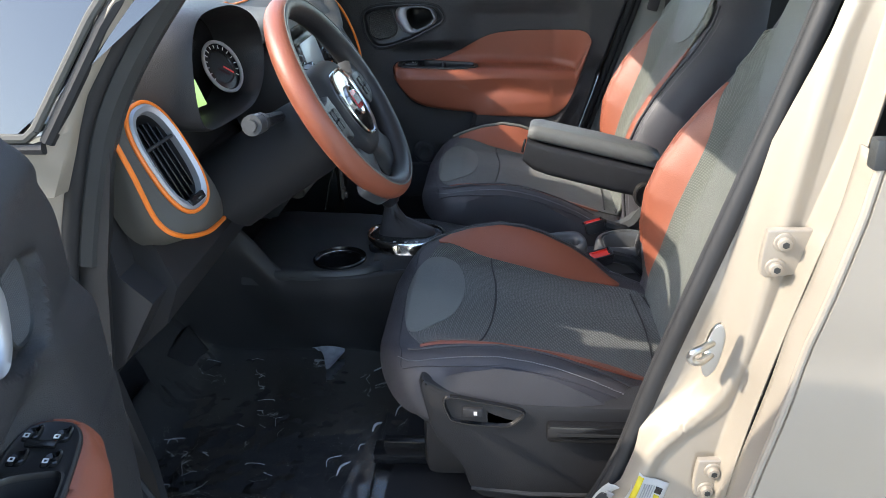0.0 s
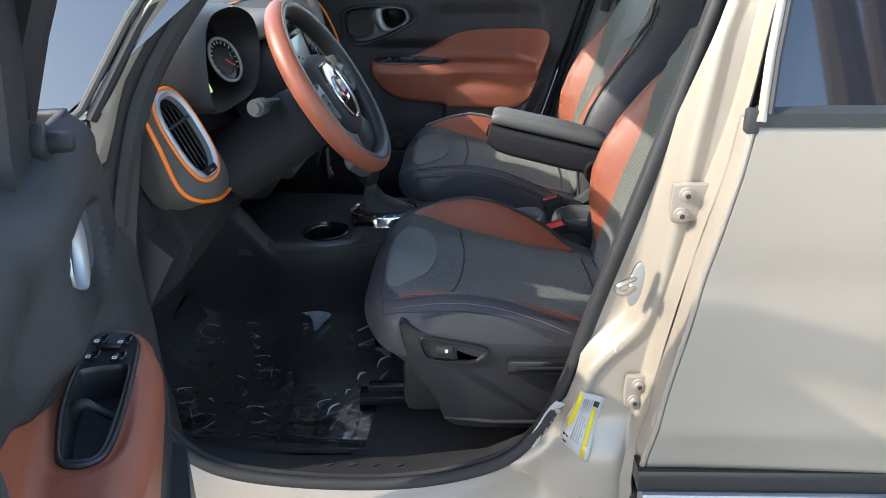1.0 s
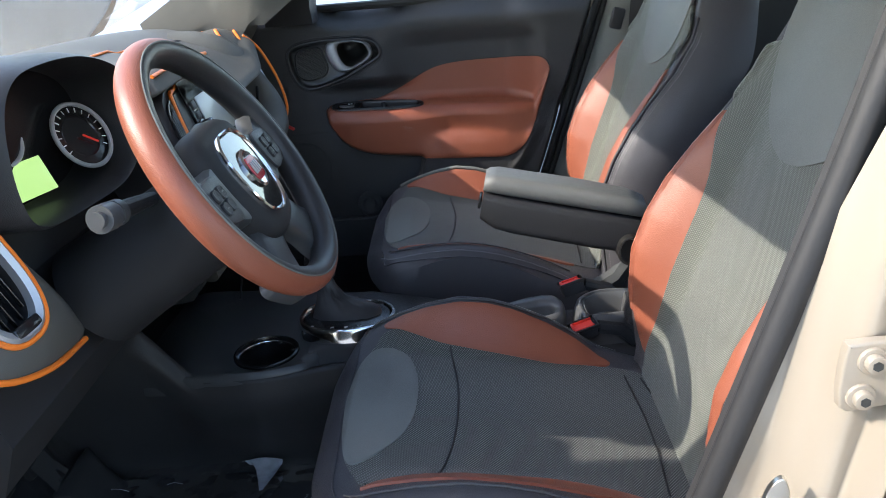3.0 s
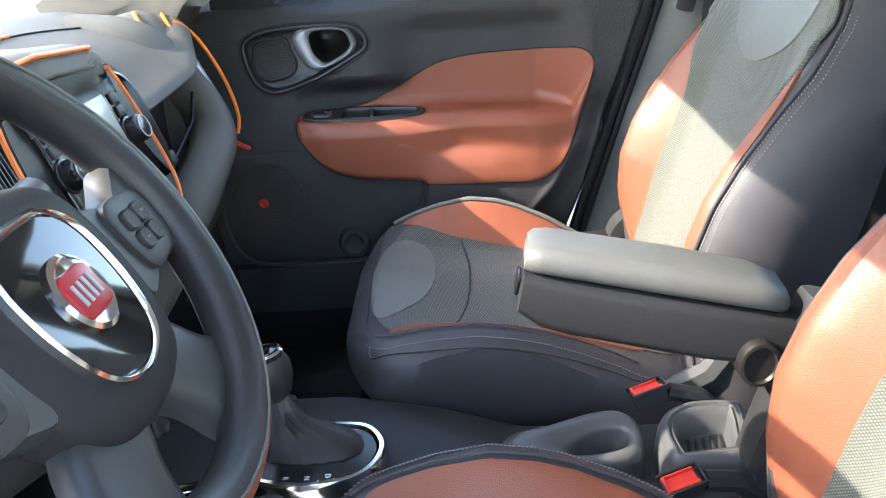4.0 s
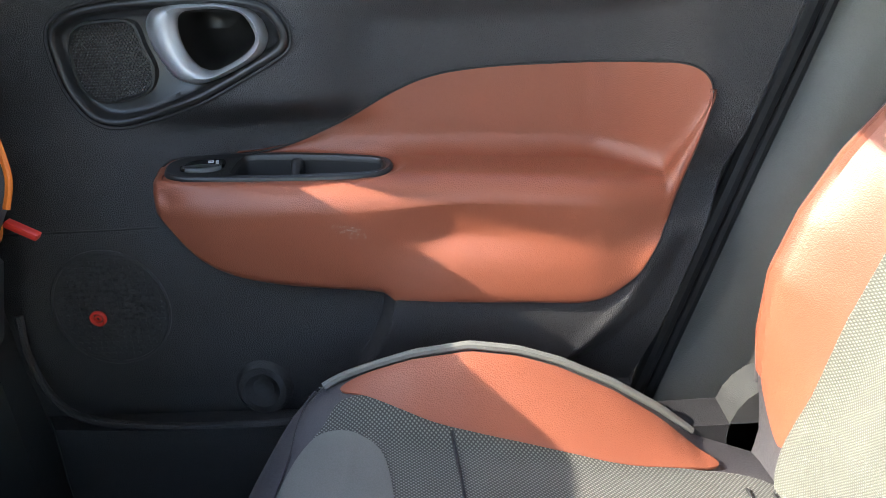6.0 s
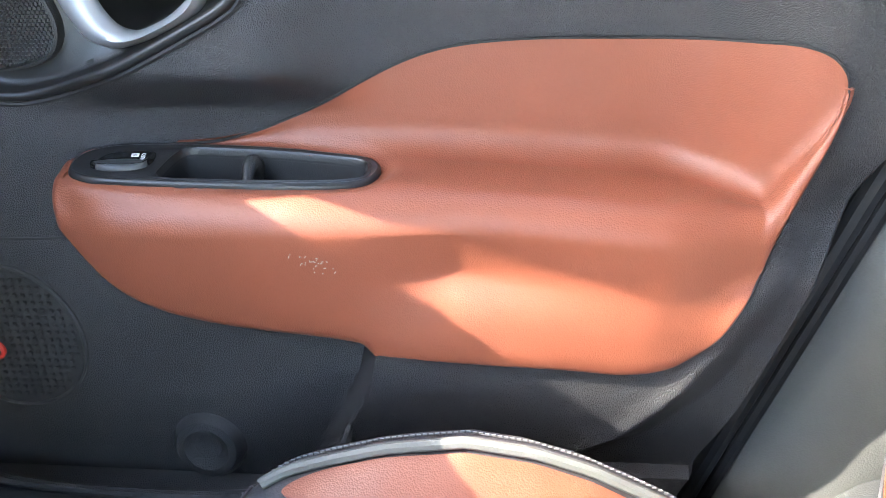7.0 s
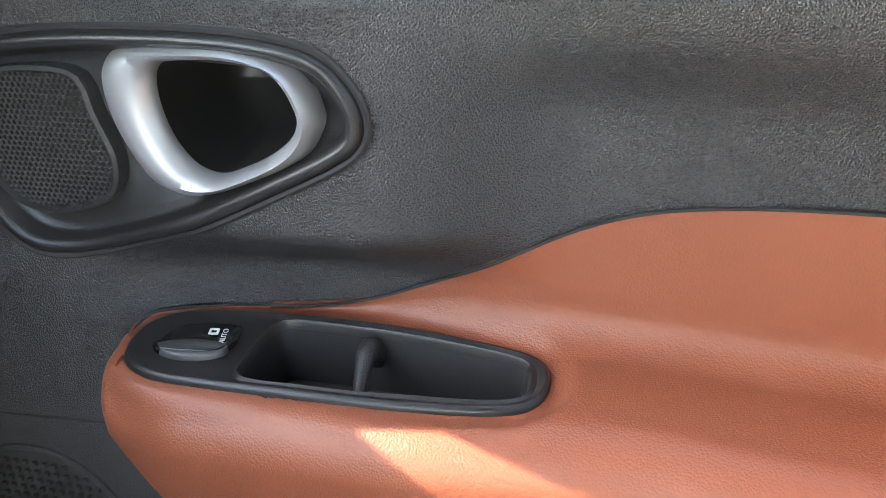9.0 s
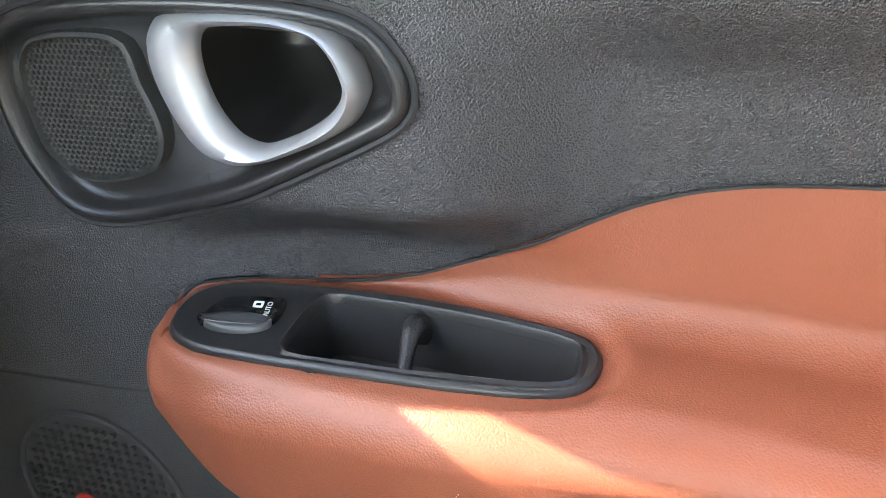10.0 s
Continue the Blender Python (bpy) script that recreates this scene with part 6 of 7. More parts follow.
tagged(part("kick_panel", bm_loft([[(-0.95, -0.69, z), (-0.95, -0.66, z), (x, -0.655, z), (x + 0.01, -0.69, z)] for z, x in ((0.35, -0.46), (0.52, -0.47), (0.68, -0.50), (0.85, -0.475), (1.0, -0.44), (1.06, -0.43))]), RUBBER), "dark kick panel beside the footwell", "trim", kind="structure")
part("ridge", bm_tube([(-0.50, -0.654, 1.0), (-0.49, -0.652, 0.80), (-0.53, -0.652, 0.62), (-0.58, -0.652, 0.45)], 0.004, 6), DASH_PLASTIC, bpy.data.objects["kick_panel"])

tagged(part("a_pillar_inner_trim", bm_tube([p + Vector((0.016, 0.022, 0)) for p in seal_path if p.x < 0 and p.z > 0.86], 0.022, 10), DASH_PLASTIC), "dark plastic trim inside the windscreen pillar", "pillar trim", kind="structure")

# front pillar and quarter window
tagged(part("a_pillar", bm_loft([[(x0, y, z), (x0 + 0.004, y - 0.016, z), (0.5 * (x0 + x1), y - 0.024, z), (x1, y - 0.012, z), (x1 + 0.006, y + 0.01, z), (x0 + 0.02, y + 0.03, z)] for z, x0, x1, y in ((0.98, -0.70, -0.484, -0.722), (1.03, -0.62, -0.462, -0.718), (1.06, -0.478, -0.449, -0.714), (1.10, -0.455, -0.430, -0.71), (1.20, -0.392, -0.356, -0.70), (1.30, -0.30, -0.262, -0.685), (1.40, -0.19, -0.155, -0.665), (1.46, -0.11, -0.08, -0.65))]), PAINT, sharp=60), "beige painted windscreen pillar", "pillar", kind="structure")
tagged(part("front_fender", bm_loft([[(-1.7, -0.80, z), (-0.66, -0.80, z), (-0.63, -0.78, z), (-0.63, -0.70, z), (-1.7, -0.70, z)] for z in (0.30, 0.7, 0.95, 1.03)]), PAINT), "beige painted front wing", "car body", kind="structure")
DARK_GLASS = material("tinted_glass", (0.010, 0.012, 0.018), 0.03, vary=0.02, spec=0.9, coat=0.6)
quarter = thing("quarter_window", "small dark quarter window framed in grey trim", "car window")
part("pane", bm_grid(lambda u, v: (-0.80 + (0.295 + 0.075 * (1.0 if v > 0 else 0) * 0 + 0.19 * v) * u + 0.12 * v, -0.742 + 0.05 * v + 0.02 * (1 - u), 1.062 + 0.24 * v), 6, 6), DARK_GLASS, quarter, "dark glossy glass")
part("trim_strip", merge(bm_tube([(-0.82, -0.742, 1.056), (-0.60, -0.742, 1.056), (-0.498, -0.740, 1.056), (-0.485, -0.738, 1.066)], 0.006, 8), bm_tube([(-0.485, -0.738, 1.066), (-0.40, -0.722, 1.19), (-0.31, -0.70, 1.30)], 0.006, 8)), DASH_GREY, quarter, "grey window trim")
part("rubber_strip", merge(bm_tube([(-0.82, -0.738, 1.043), (-0.48, -0.736, 1.043)], 0.008, 8), bm_tube([(-0.476, -0.734, 1.05), (-0.389, -0.718, 1.18), (-0.297, -0.695, 1.295)], 0.009, 8)), RUBBER, quarter)
plug = thing("door_check_stop", "small black rubber stop on the painted pillar", "rubber stop")
part("plug_body", merge(bm_cyl(0.012, 0.012, Matrix.Translation((-0.535, -0.764, 0.975)) @ pose(0, 0, 0, 90), 16, 0.003), bm_cyl(0.008, 0.022, Matrix.Translation((-0.532, -0.775, 0.974)) @ pose(0, 0, 0, 90, 0, 30), 12, 0.002), bm_tube([(-0.530, -0.782, 0.974), (-0.516, -0.792, 0.968)], 0.004, 8)), RUBBER, plug)

# windscreen
ws = tagged(part("windscreen", bm_grid(lambda u, v: (-0.97 + (0.97 + HEADER_X) * v + 0.10 * (2 * u - 1) ** 2, -0.64 + 1.28 * u, 1.04 + (HEADER_Z - 1.04) * v), 16, 8), CLEAR), "clear windscreen glass", "windscreen", kind="structure")
ws.visible_shadow = False
# k adds an inward bulge that only serves to shade the door's upper armrest
for sd, nm in ((1, "passenger_a_pillar"),):
    tagged(part(nm, bm_loft([[(x, (yi + 0.028 * k) * sd, z0 - 0.048 * k), (x, (yi + 0.014 * k) * sd, z0 - 0.014 * k), (x, (yi - 0.014 * k) * sd, z0 + 0.018), (x, (yi - 0.036 * k) * sd, z0 + 0.042), (x - 0.02, (yi - 0.012 - 0.034 * k) * sd, 0.5 * (z0 + z1) + 0.03 * k), (x - 0.04, (yi - 0.02 * k) * sd, z1), (x - 0.04, 0.70 * sd, z1 + 0.01), (x, 0.715 * sd, z0 - 0.01)] for x, z0, z1, yi, k in ((-0.62, 1.00, 1.10, 0.62, 0.0), (-0.46, 1.00, 1.19, 0.60, 0.0), (-0.40, 1.085, 1.24, 0.59, 0.1), (-0.36, 1.118, 1.275, 0.555, 0.8), (-0.27, 1.19, 1.335, 0.552, 1.0), (-0.18, 1.27, 1.40, 0.555, 1.0), (-0.08, 1.37, 1.46, 0.57, 1.0))]), DASH_GREY, sharp=60), "grey moulded windscreen pillar trim, bulged inwards to shade the door", "pillar trim", kind="structure")
tagged(part("passenger_cowl", bm_loft([[(-1.7, 0.72, z), (-0.60, 0.72, z), (-0.58, 0.80, z), (-1.7, 0.80, z)] for z in (0.3, 0.7, 1.05)]), PAINT), "beige passenger side wing", "car body", kind="structure")

tagged(part("passenger_kick_panel", bm_loft([[(-0.97, 0.73, z), (-0.97, 0.655, z), (x, 0.658, z), (x + 0.01, 0.73, z)] for z, x in ((0.34, -0.44), (0.7, -0.46), (1.02, -0.455))]), DASH_PLASTIC), "dark kick panel beside the passenger footwell", "trim", kind="structure")

# striker, hinges, labels
striker = thing("door_striker", "bare metal door latch striker bolted to the pillar", "latch striker")
part("striker_plate", bm_plate(smooth2([(-0.010, 0.0), (-0.008, 0.024), (0.0, 0.036), (0.008, 0.024), (0.010, 0.0), (0.008, -0.024), (0.0, -0.036), (-0.008, -0.024)], 4), 0.006, Matrix.Translation((0.303, -0.788, 0.815)) @ pose(0, 0, 0, 90, 0, -8) @ pose(0, 0, 0, 0, 0, -8), 0.001), ZINC, striker, "zinc plate")
part("striker_loop", bm_tube(spline([(0.302, -0.790, 0.825), (0.286, -0.806, 0.826), (0.276, -0.810, 0.823), (0.273, -0.810, 0.817), (0.276, -0.810, 0.811), (0.286, -0.806, 0.808), (0.302, -0.790, 0.809)], 5), 0.0045, 10), ZINC, striker, "steel loop")
JP = [jamb(i / 30, j / 120) for i in range(31) for j in range(60)]


def label_sheet(corners, off=0.0012, n=8):
    (ax, az), (bx, bz), (cx, cz), (dx, dz) = corners

    def f(u, v):
        x = (ax + (bx - ax) * u) * (1 - v) + (dx + (cx - dx) * u) * v
        z = (az + (bz - az) * u) * (1 - v) + (dz + (cz - dz) * u) * v
        return (x, jamb_fit(x, z) - off, z)
    return bm_grid(f, n, n)


def jamb_fit(x, z):
    w = sorted(((q[0] - x) ** 2 + (q[2] - z) ** 2, q[1]) for q in JP)[:4]
    s = [1 / (d + 1e-6) for d, _ in w]
    return sum(k * y for k, (_, y) in zip(s, w)) / sum(s) - 0.001


tyre_label = thing("tyre_label", "white printed tyre label with yellow bars on the pillar", "label")
TL = [(0.232, 0.628), (0.272, 0.614), (0.246, 0.512), (0.206, 0.527)]
solid(part("paper", label_sheet(TL), PAPER, tyre_label), 0.0006, 1)


def tl(u, v):
    return (TL[0][0] + (TL[1][0] - TL[0][0]) * u + (TL[3][0] - TL[0][0]) * v, TL[0][1] + (TL[1][1] - TL[0][1]) * u + (TL[3][1] - TL[0][1]) * v)


for u0, u1, v0, v1, mt in ((0.04, 0.20, 0.02, 0.80, YELLOW), (0.70, 0.86, 0.22, 0.98, YELLOW), (0.68, 0.88, 0.10, 0.20, GLOSS_BLACK), (0.04, 0.20, 0.84, 0.96, GLOSS_BLACK)):
    solid(part("printed_bar", label_sheet([tl(u0, v0), tl(u1, v0), tl(u1, v1), tl(u0, v1)], 0.0022, 5), mt, tyre_label), 0.0004, 1)
PRINT_GREY = material("grey_print", (0.30, 0.30, 0.30), 0.5, vary=0.05)
for k in range(5):
    solid(part("printed_line", label_sheet([tl(0.28 + 0.08 * k, 0.10), tl(0.31 + 0.08 * k, 0.10), tl(0.31 + 0.08 * k, 0.85), tl(0.28 + 0.08 * k, 0.85)], 0.0022, 4), PRINT_GREY, tyre_label), 0.0004, 1)
vin_label = thing("vin_label", "small white printed label beside the tyre label", "label")
solid(part("paper", label_sheet([(0.200, 0.590), (0.214, 0.588), (0.168, 0.492), (0.150, 0.486)]), PAPER, vin_label), 0.0006, 1)
for k in range(4):
    solid(part("printed_line", label_sheet([(0.200 - 0.010 * k, 0.572 - 0.02 * k), (0.209 - 0.010 * k, 0.571 - 0.02 * k), (0.204 - 0.010 * k, 0.560 - 0.02 * k), (0.194 - 0.010 * k, 0.561 - 0.02 * k)], 0.0022, 3), PRINT_GREY, vin_label), 0.0004, 1)

# ---- rear door ----
rear_door = thing("rear_door", "closed beige rear passenger door with dark tinted window", "car door")


def rd_edge(z):
    return interp(z, [(0.50, 0.314), (0.573, 0.322), (0.711, 0.342), (0.877, 0.372), (1.01, 0.402), (1.068, 0.411), (1.21, 0.428), (1.45, 0.49)])


def rd_y(x, z):
    return -0.862 - 0.020 * math.sin(math.pi * min(max((z - 0.50) / 0.62, 0), 1)) - 0.012 * ease(x, 0.35, 0.8) - 0.006 * math.exp(-((z - 0.62) / 0.03) ** 2) + 0.004 * math.exp(-((z - 0.86) / 0.04) ** 2)


def skin(u, v):
    z = 0.545 + 0.525 * v
    e = rd_edge(z)
    if u < 0.10:
        t = u / 0.10
        return (e + 0.008 * (1 - math.cos(t * math.pi / 2)) - 0.002, rd_y(e, z) + 0.045 * (1 - t) ** 1.0 + 0.004 * (1 - math.sin(t * math.pi / 2)), z)
    x = e + 0.006 + (1.35 - e) * ((u - 0.10) / 0.90) ** 1.3
    return (x, rd_y(x, z), z)


solid(part("door_skin", bm_grid(skin, 60, 50), PAINT, rear_door, "beige painted door skin", 60), 0.004)
part("edge_lip", bm_tube([(rd_edge(z) + 0.001, rd_y(rd_edge(z), z) + 0.004, z) for z in np.linspace(0.545, 1.07, 20)], 0.0045, 8), PAINT, rear_door)
part("belt_trim", bm_loft([[(x, rd_y(x, 1.07) + 0.014, 1.066), (x, rd_y(x, 1.07) - 0.003, 1.068), (x, rd_y(x, 1.07) - 0.004, 1.085), (x, rd_y(x, 1.07) + 0.010, 1.092)] for x in (0.414, 0.43, 0.7, 1.0, 1.35)]), DASH_PLASTIC, rear_door, "dark grey belt trim")
part("belt_cap", bm_box((0.016, 0.018, 0.030), (0.410, -0.862, 1.074), 0.003), DASH_PLASTIC, rear_door)
part("window_pane", bm_grid(lambda u, v: (rd_edge(1.09 + 0.38 * v) + 0.014 + (1.30 - 0.45) * u, -0.862 + 0.13 * v, 1.088 + 0.38 * v), 6, 10), DARK_GLASS, rear_door, "dark tinted glass")
part("front_frame", bm_tube([(rd_edge(z) + 0.006, -0.868 + 0.34 * (z - 1.088), z) for z in (1.075, 1.15, 1.25, 1.35, 1.46)], 0.006, 8), PAINT, rear_door)
part("frame_seal", bm_tube([(rd_edge(z) + 0.014, -0.872 + 0.34 * (z - 1.088), z) for z in (1.085, 1.15, 1.25, 1.35, 1.46)], 0.004, 6), RUBBER, rear_door)
part("lower_cladding", bm_loft([[(x, -0.84, 0.548), (x, -0.878, 0.548), (x, -0.884, 0.535), (x, -0.884, 0.516), (x, -0.84, 0.515)] for x in (0.312, 0.32, 0.8, 1.35)]), GLOSS_BLACK, rear_door, "glossy black lower cladding")
part("chrome_strip", bm_loft([[(x, -0.86, 0.514), (x, -0.892, 0.516), (x, -0.898, 0.500), (x, -0.892, 0.485), (x, -0.86, 0.480)] for x in (0.318, 0.36, 0.38, 0.8, 1.35)]), SILVER, rear_door, "brushed metal strip")
for hz, hx in ((0.941, 0.362), (0.634, 0.322)):
    m = Matrix.Translation((hx, -0.792, hz)) @ pose(0, 0, 0, 90) @ Matrix.Diagonal((0.86, 0.86, 0.7, 1))
    hinge = part("hinge", bm_plate(smooth2([(-0.026, -0.028), (-0.026, 0.026), (-0.018, 0.033), (0.020, 0.034), (0.055, 0.030), (0.055, -0.020), (0.030, -0.026), (0.0, -0.030)], 3), 0.012, m, 0.003), PAINT, rear_door, "painted hinge bracket")
    for dz, dx in ((0.017, -0.004), (-0.017, -0.010)):
        part("bolt", merge(bm_cyl(0.0125, 0.006, m @ Matrix.Translation((dx, dz, 0.013)), 20, 0.002), bm_cyl(0.0085, 0.012, m @ Matrix.Translation((dx, dz, 0.018)), 14, 0.002)), PAINT, hinge)
        part("bolt_socket", bm_cyl(0.0045, 0.002, m @ Matrix.Translation((dx, dz, 0.0243)), 6), DASH_PLASTIC, hinge)
tagged(part("rocker", bm_box((1.1, 0.06, 0.14), (0.865, -0.83, 0.40), 0.02), BLACK_PLASTIC), "black rocker cladding under the doors", "car body", kind="structure")
tagged(part("rear_quarter", bm_box((0.9, 0.10, 0.72), (1.80, -0.80, 0.72), 0.03), PAINT), "beige rear body side", "car body", kind="structure")

# ---- footwell: plastic film on the mat, pedals ----
FILM = bpy.data.materials.new("clear_plastic_film")
FILM.use_nodes = True
fn = FILM.node_tree.nodes
fl = FILM.node_tree.links.new
fn.remove(fn["Principled BSDF"])
tr, gl, mx, fr_ = fn.new("ShaderNodeBsdfTransparent"), fn.new("ShaderNodeBsdfGlossy"), fn.new("ShaderNodeMixShader"), fn.new("ShaderNodeFresnel")
gl.inputs["Roughness"].default_value = 0.11
fr_.inputs["IOR"].default_value = 1.24
co, nz, bp = fn.new("ShaderNodeTexCoord"), fn.new("ShaderNodeTexNoise"), fn.new("ShaderNodeBump")
nz.inputs["Scale"].default_value, nz.inputs["Detail"].default_value, nz.inputs["Distortion"].default_value = 11, 4, 1.5
bp.inputs["Strength"].default_value, bp.inputs["Distance"].default_value = 0.14, 0.01
fl(co.outputs["Object"], nz.inputs["Vector"])
fl(nz.outputs["Fac"], bp.inputs["Height"])
fl(bp.outputs[0], gl.inputs["Normal"])
fl(fr_.outputs[0], mx.inputs[0])
fl(tr.outputs[0], mx.inputs[1])
fl(gl.outputs[0], mx.inputs[2])
fl(mx.outputs[0], fn["Material Output"].inputs[0])


def film(u, v):
    x, y = -0.66 + 0.53 * u, -0.615 + 0.575 * v
    w = noise.fractal(Vector((x * 9, y * 9, 3.1)), 0.7, 2.1, 4) * 0.0035
    w += 0.0045 * abs(noise.noise(Vector((x * 14, y * 5, 7.7)))) ** 0.5
    w += 0.002 * math.exp(-((x + 0.185 + 0.02 * math.sin(9 * y)) / 0.008) ** 2)
    w *= 1 - 0.7 * ease(x, -0.32, -0.22)
    z = 0.372 + 0.25 * ease(-0.56 - x, 0, 0.2)
    return (x + 0.01 * math.sin(14 * y), y + 0.012 * math.sin(11 * x), z + w + 0.012 * ease(abs(v - 0.5), 0.42, 0.5))


# pale colour of the folded corner, and of strands painted as glints on wrinkles
MILKY_GLINT = material("milky_film_and_glints", (0.42, 0.44, 0.48), 0.25, vary=0.2, vary_size=60)
mat_ = thing("floor_mat", "black floor mat in the driver's footwell", "floor mat")
solid(part("mat_sheet", bm_grid(lambda u, v: (-0.63 + 0.46 * u, -0.60 + 0.48 * v, 0.358 + 0.26 * ease(0.16 - u, 0, 0.40) + 0.002 * math.sin(40 * u) * math.sin(40 * v)), 40, 40), CARPET, mat_), 0.008, 1)
film_thing = thing("plastic_film", "crinkled clear protective plastic film over the floor mat", "plastic film")
part("sheet", bm_grid(film, 120, 120), FILM, film_thing, "clear crinkled sheet")
part("folded_corner", bm_grid(lambda u, v: (-0.365 + 0.075 * u + 0.02 * v * (1 - u), -0.108 - 0.092 * v * (0.12 + 0.88 * max(1 - abs(u - 0.6) / 0.45, 0.0)), 0.388 + 0.007 * math.sin(3 * u + 4 * v) * (1 - v)), 10, 10), MILKY_GLINT, film_thing, "milky folded corner")
# thin pale tubes stand in for bright glints along the film's wrinkles
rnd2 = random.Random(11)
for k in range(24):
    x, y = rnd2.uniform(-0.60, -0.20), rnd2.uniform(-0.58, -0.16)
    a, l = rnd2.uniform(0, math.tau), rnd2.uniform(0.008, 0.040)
    part("wrinkle", bm_tube(spline([(x + l * t * math.cos(a) + 0.006 * math.sin(5 * t + k), y + l * t * math.sin(a), 0.389 + 0.004 * math.sin(math.pi * t)) for t in (0, 0.33, 0.66, 1)], 4), rnd2.uniform(0.0003, 0.0007), 5), MILKY_GLINT, film_thing)
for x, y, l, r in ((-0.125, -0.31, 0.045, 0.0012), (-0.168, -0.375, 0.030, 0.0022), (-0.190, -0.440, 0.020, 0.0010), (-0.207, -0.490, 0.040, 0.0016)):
    part("wrinkle", bm_tube(spline([(x, y, 0.391), (x - 0.35 * l, y - 0.5 * l, 0.396), (x - 0.45 * l, y - l, 0.392)], 5), r, 6, radii=[r * (0.3 + math.sin(math.pi * k / 10)) for k in range(11)]), MILKY_GLINT, film_thing)
part("wrinkle", bm_tube(spline([(-0.185, -0.05, 0.395), (-0.172, -0.11, 0.396), (-0.18, -0.17, 0.395), (-0.21, -0.20, 0.392)], 6), 0.0016, 6), MILKY_GLINT, film_thing)
pedals = thing("pedals", "dark ribbed pedals in the shaded footwell", "pedals")
for y, z, w in ((-0.33, 0.52, 0.10), (-0.21, 0.50, 0.05), (-0.55, 0.47, 0.09)):
    pd = part("pedal", bm_box((0.015, w, 0.075), (-0.69 if y > -0.5 else -0.66, y, z), 0.005, pose(0, 0, 0, 0, -35, 0)), RUBBER, pedals)
    part("rib", merge(*[bm_box((0.005, w * 0.9, 0.004), (-0.681 if y > -0.5 else -0.651, y, z + 0.014 * k), 0.001, pose(0, 0, 0, 0, -35, 0)) for k in (-2, -1, 0, 1, 2)]), BLACK_PLASTIC, pd)

# ---- outside ----
VAN_WHITE = material("white_van_paint", (0.75, 0.76, 0.76), 0.35, coat=0.5, vary=0.03)


def parked_car(at, turn, paint, label):
    c = thing("parked_car", label, "car", "parked cars")
    prof = smooth2([(-2.1, 0.35), (-2.15, 0.75), (-1.3, 0.98), (-0.6, 1.50), (0.9, 1.55), (1.7, 1.05), (2.1, 0.95), (2.1, 0.35)], 6)
    m = Matrix.Translation(at) @ pose(0, 0, 0, 0, 0, turn)
    part("body", bm_loft([[m @ Vector((x, y, 0.4 + (z - 0.4) * k)) for x, z in prof] for y, k in ((-0.88, 0.86), (-0.82, 1.0), (0.82, 1.0), (0.88, 0.86))]), paint, c)
    for s in (-0.886, 0.886):
        part("side_glass", bm_plate([(-0.75, 1.0), (-0.35, 1.36), (0.85, 1.38), (1.3, 1.02)], 0.012, m @ Matrix.Translation((0, s + 0.006, 0)) @ pose(0, 0, 0, 90)), DARK_GLASS, c)
        for x in (-1.3, 1.3):
            w = part("wheel", bm_cyl(0.33, 0.2, m @ Matrix.Translation((x, s * 0.92, 0.33)) @ pose(0, 0, 0, 90), 24, 0.03), RUBBER, c)
            part("hub_cap", bm_cyl(0.2, 0.02, m @ Matrix.Translation((x, s * 1.04, 0.33)) @ pose(0, 0, 0, 90), 16, 0.005), SILVER, w)
    return c


SILVER_PAINT = material("silver_car_paint", (0.5, 0.51, 0.53), 0.3, metal=0.5, coat=0.5, vary=0.03)
parked_car((-5.5, 4.2, 0), 90, VAN_WHITE, "white car parked ahead on the asphalt lot")
parked_car((-1.0, 4.6, 0), 90, SILVER_PAINT, "silver car parked on the asphalt lot")
parked_car((2.0, 6.5, 0), 90, VAN_WHITE, "white car parked at the far side of the lot")
BARK = material("palm_bark", (0.13, 0.10, 0.07), 0.9, bump=0.8, grain_size=20)
FROND = material("palm_frond", (0.05, 0.08, 0.025), 0.6, vary=0.3)


def palm(at, h):
    p = thing("palm_tree", "tall fan palm with a shaggy trunk beside the lot", "palm tree", "palm trees")
    x, y = at
    part("trunk", bm_tube([(x + 0.1 * math.sin(k * 0.5), y, h * k / 12) for k in range(13)], 0.25, 10, radii=[0.34 - 0.01 * k for k in range(13)]), BARK, p)
    rnd = random.Random(int(abs(x) * 100))
    bm = bmesh.new()
    for i in range(70):
        a, e = rnd.uniform(0, math.tau), rnd.uniform(-1.1, 1.2)
        l = rnd.uniform(1.3, 2.0)
        o = Vector((x, y, h))
        d = Vector((math.cos(a) * math.cos(e), math.sin(a) * math.cos(e), math.sin(e)))
        s = d.cross(Vector((0, 0, 1))).normalized() * 0.28
        tip = o + d * l - Vector((0, 0, 0.35 * l))
        mid = o + d * l * 0.6
        for k in range(5):
            t = (k - 2) / 2
            q = tip + s * t * 1.8
            vs = [bm.verts.new(v) for v in (o + d * 0.3, mid + s * (t - 0.22), q, mid + s * (t + 0.22))]
            bm.faces.new(vs)
    part("crown", bm, FROND, p, "drooping fan fronds")


palm((5.0, -10.0), 11.5)
palm((7.0, -12.5), 10.8)
palm((-9.0, -20.0), 12.0)


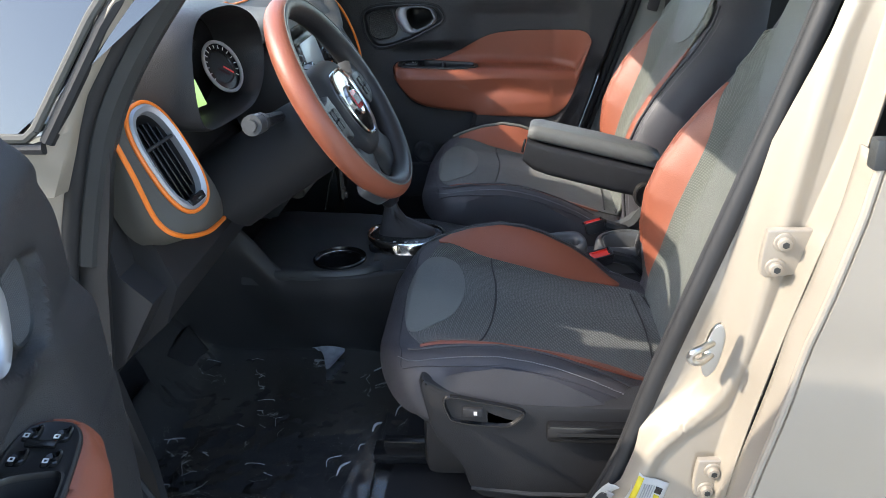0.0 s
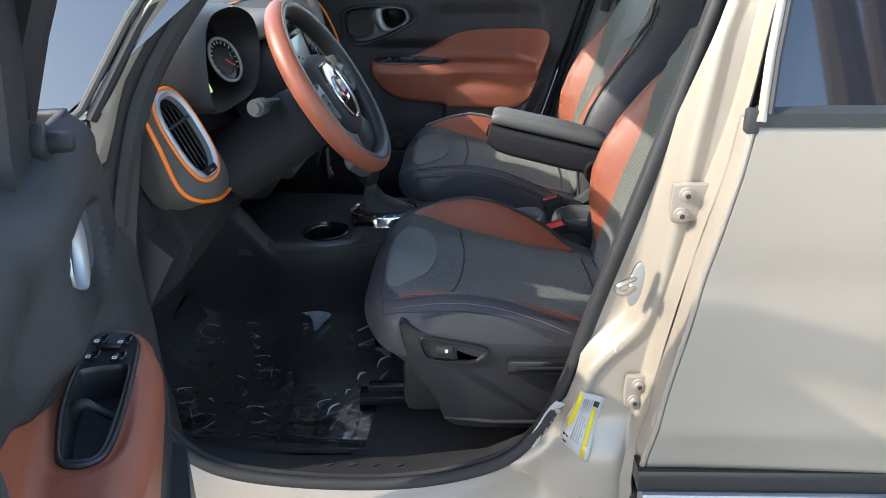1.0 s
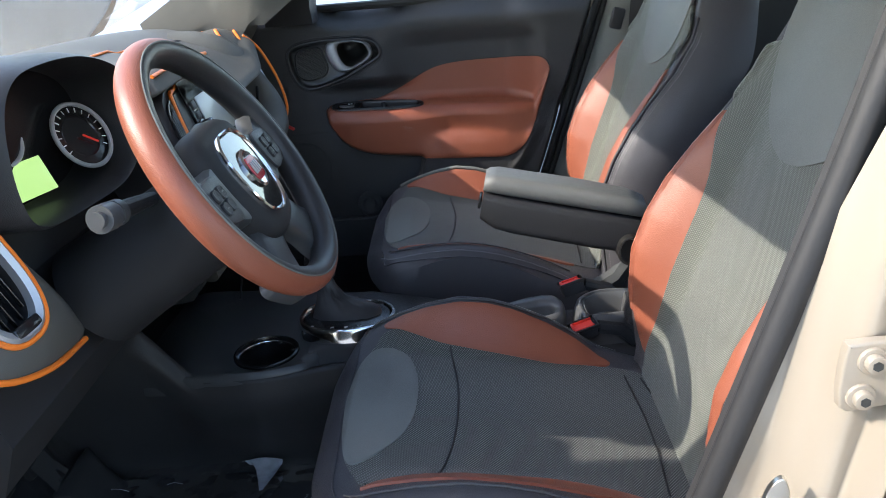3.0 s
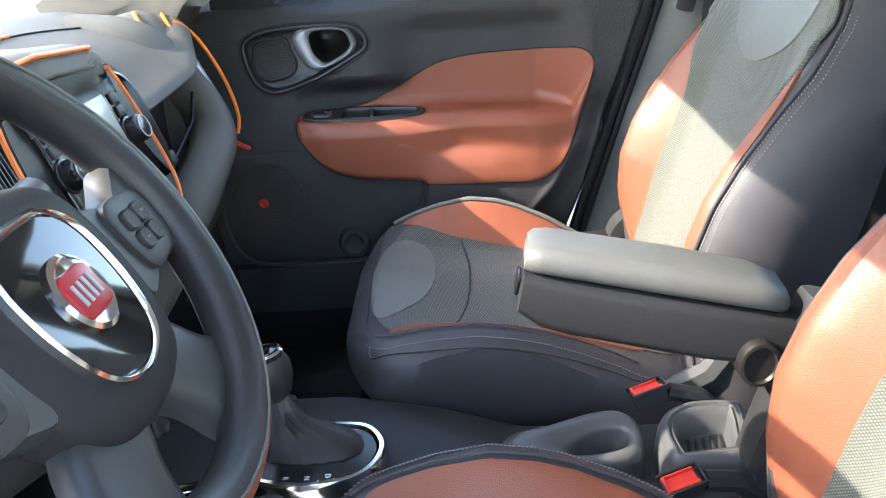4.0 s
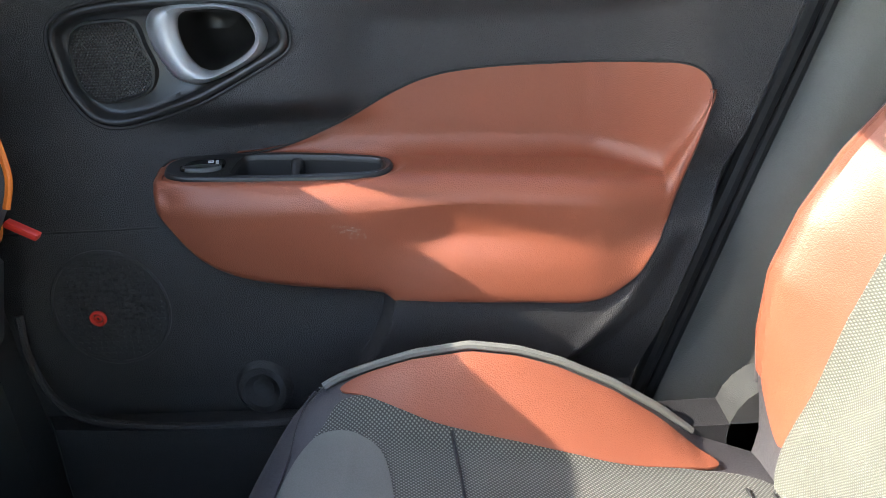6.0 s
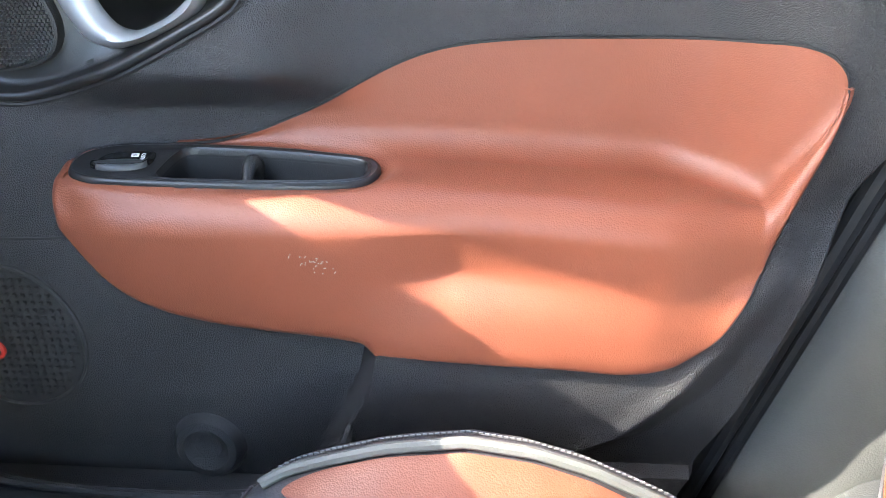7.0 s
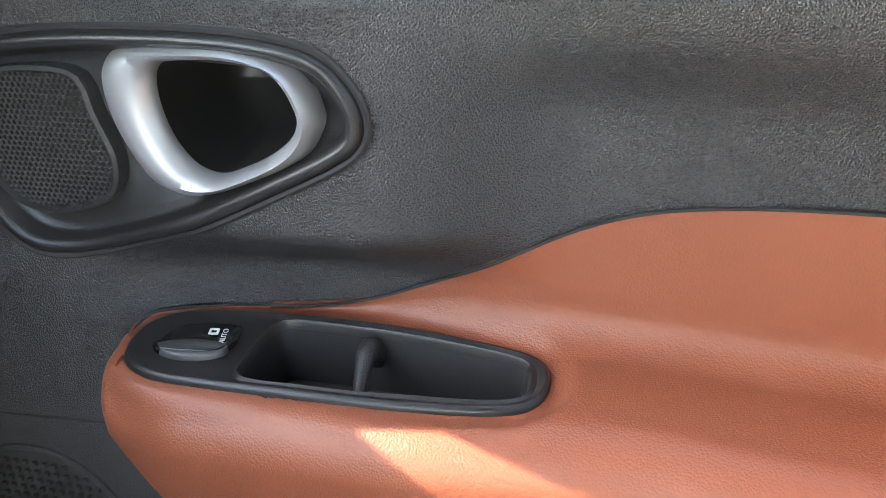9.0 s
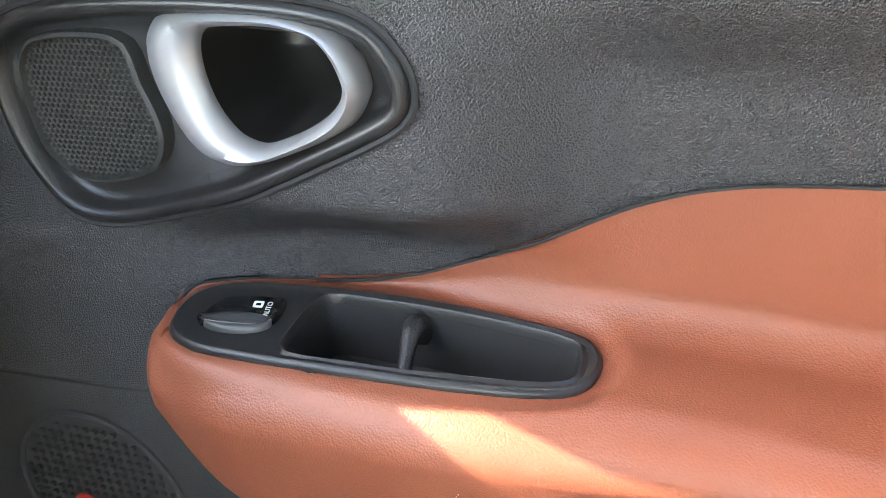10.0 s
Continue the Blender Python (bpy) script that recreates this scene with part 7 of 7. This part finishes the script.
# ---- seat belt, crumbs, loose trim ----
WEB = material("black_webbing", (0.035, 0.035, 0.037), 0.8, bump=0.3, grain_size=1200)
belt = thing("seat_belt", "black seat belt hanging beside the passenger seat", "seat belt")
part("webbing", bm_loft([[(x - 0.022, y, z), (x + 0.022, y - 0.006, z), (x + 0.022, y - 0.0045, z), (x - 0.022, y + 0.0015, z)] for x, y, z in ((0.55, 0.655, 1.40), (0.53, 0.668, 1.22), (0.515, 0.672, 1.05), (0.50, 0.668, 0.85), (0.48, 0.66, 0.60), (0.47, 0.65, 0.46))]), WEB, belt, "black webbing")
part("guide", bm_box((0.030, 0.020, 0.05), (0.462, 0.672, 1.02), 0.006, pose(0, 0, 0, 0, 15, 0)), BLACK_PLASTIC, belt, "black plastic belt guide")
rnd = random.Random(4)
bm = bmesh.new()
for i in range(26):
    x, z = -0.062 + rnd.gauss(0, 0.008), 0.794 + rnd.gauss(0, 0.005)
    bmesh.ops.create_cube(bm, size=1, matrix=Matrix.Translation((x, belly(x, z) - 0.0002, z)) @ pose(0, 0, 0, 0, rnd.uniform(0, 180), 0) @ Matrix.Diagonal((rnd.uniform(0.0006, 0.0022), 0.0004, 0.0005, 1)))
tagged(part("scuff_marks", bm, PAPER), "pale scuff flecks on the russet leather", "scuff", kind="stuff")
crumb = tagged(part("paper_crumb", merge(bm_box((0.004, 0.0016, 0.0012), tp(0.2045, -0.008, -0.030), 0.0004, pose(0, 0, 0, 0, 20, 60)), bm_box((0.002, 0.003, 0.001), tp(0.2062, -0.006, -0.030), 0.0003, pose(0, 0, 0, 0, 0, 20))), WHITE_PRINT), "tiny white paper crumb in the door tray", "crumb")
part("loose_cable", bm_tube(spline([(-0.47, 0.50, 0.80), (-0.455, 0.505, 0.72), (-0.45, 0.51, 0.64), (-0.47, 0.50, 0.58)], 6), 0.0022, 6), DASH_GREY, dash, "thin loose cable")
part("under_strip", bm_tube([(-0.43, 0.44, 0.76), (-0.44, 0.48, 0.70)], 0.002, 6), SILVER, dash)
pull_tray = next(o for o in passenger_door.children if o.name.startswith("pull_tray"))
lettering("switch_word", "AUTO", 0.0044, Matrix.Translation(tp(0.0465, 0.0222, 0.0040)) @ Matrix((TRAY_S.normalized(), -TRAY_U.normalized(), TRAY_N.normalized())).transposed().to_4x4(), WHITE_PRINT, pull_tray, 0.0002)
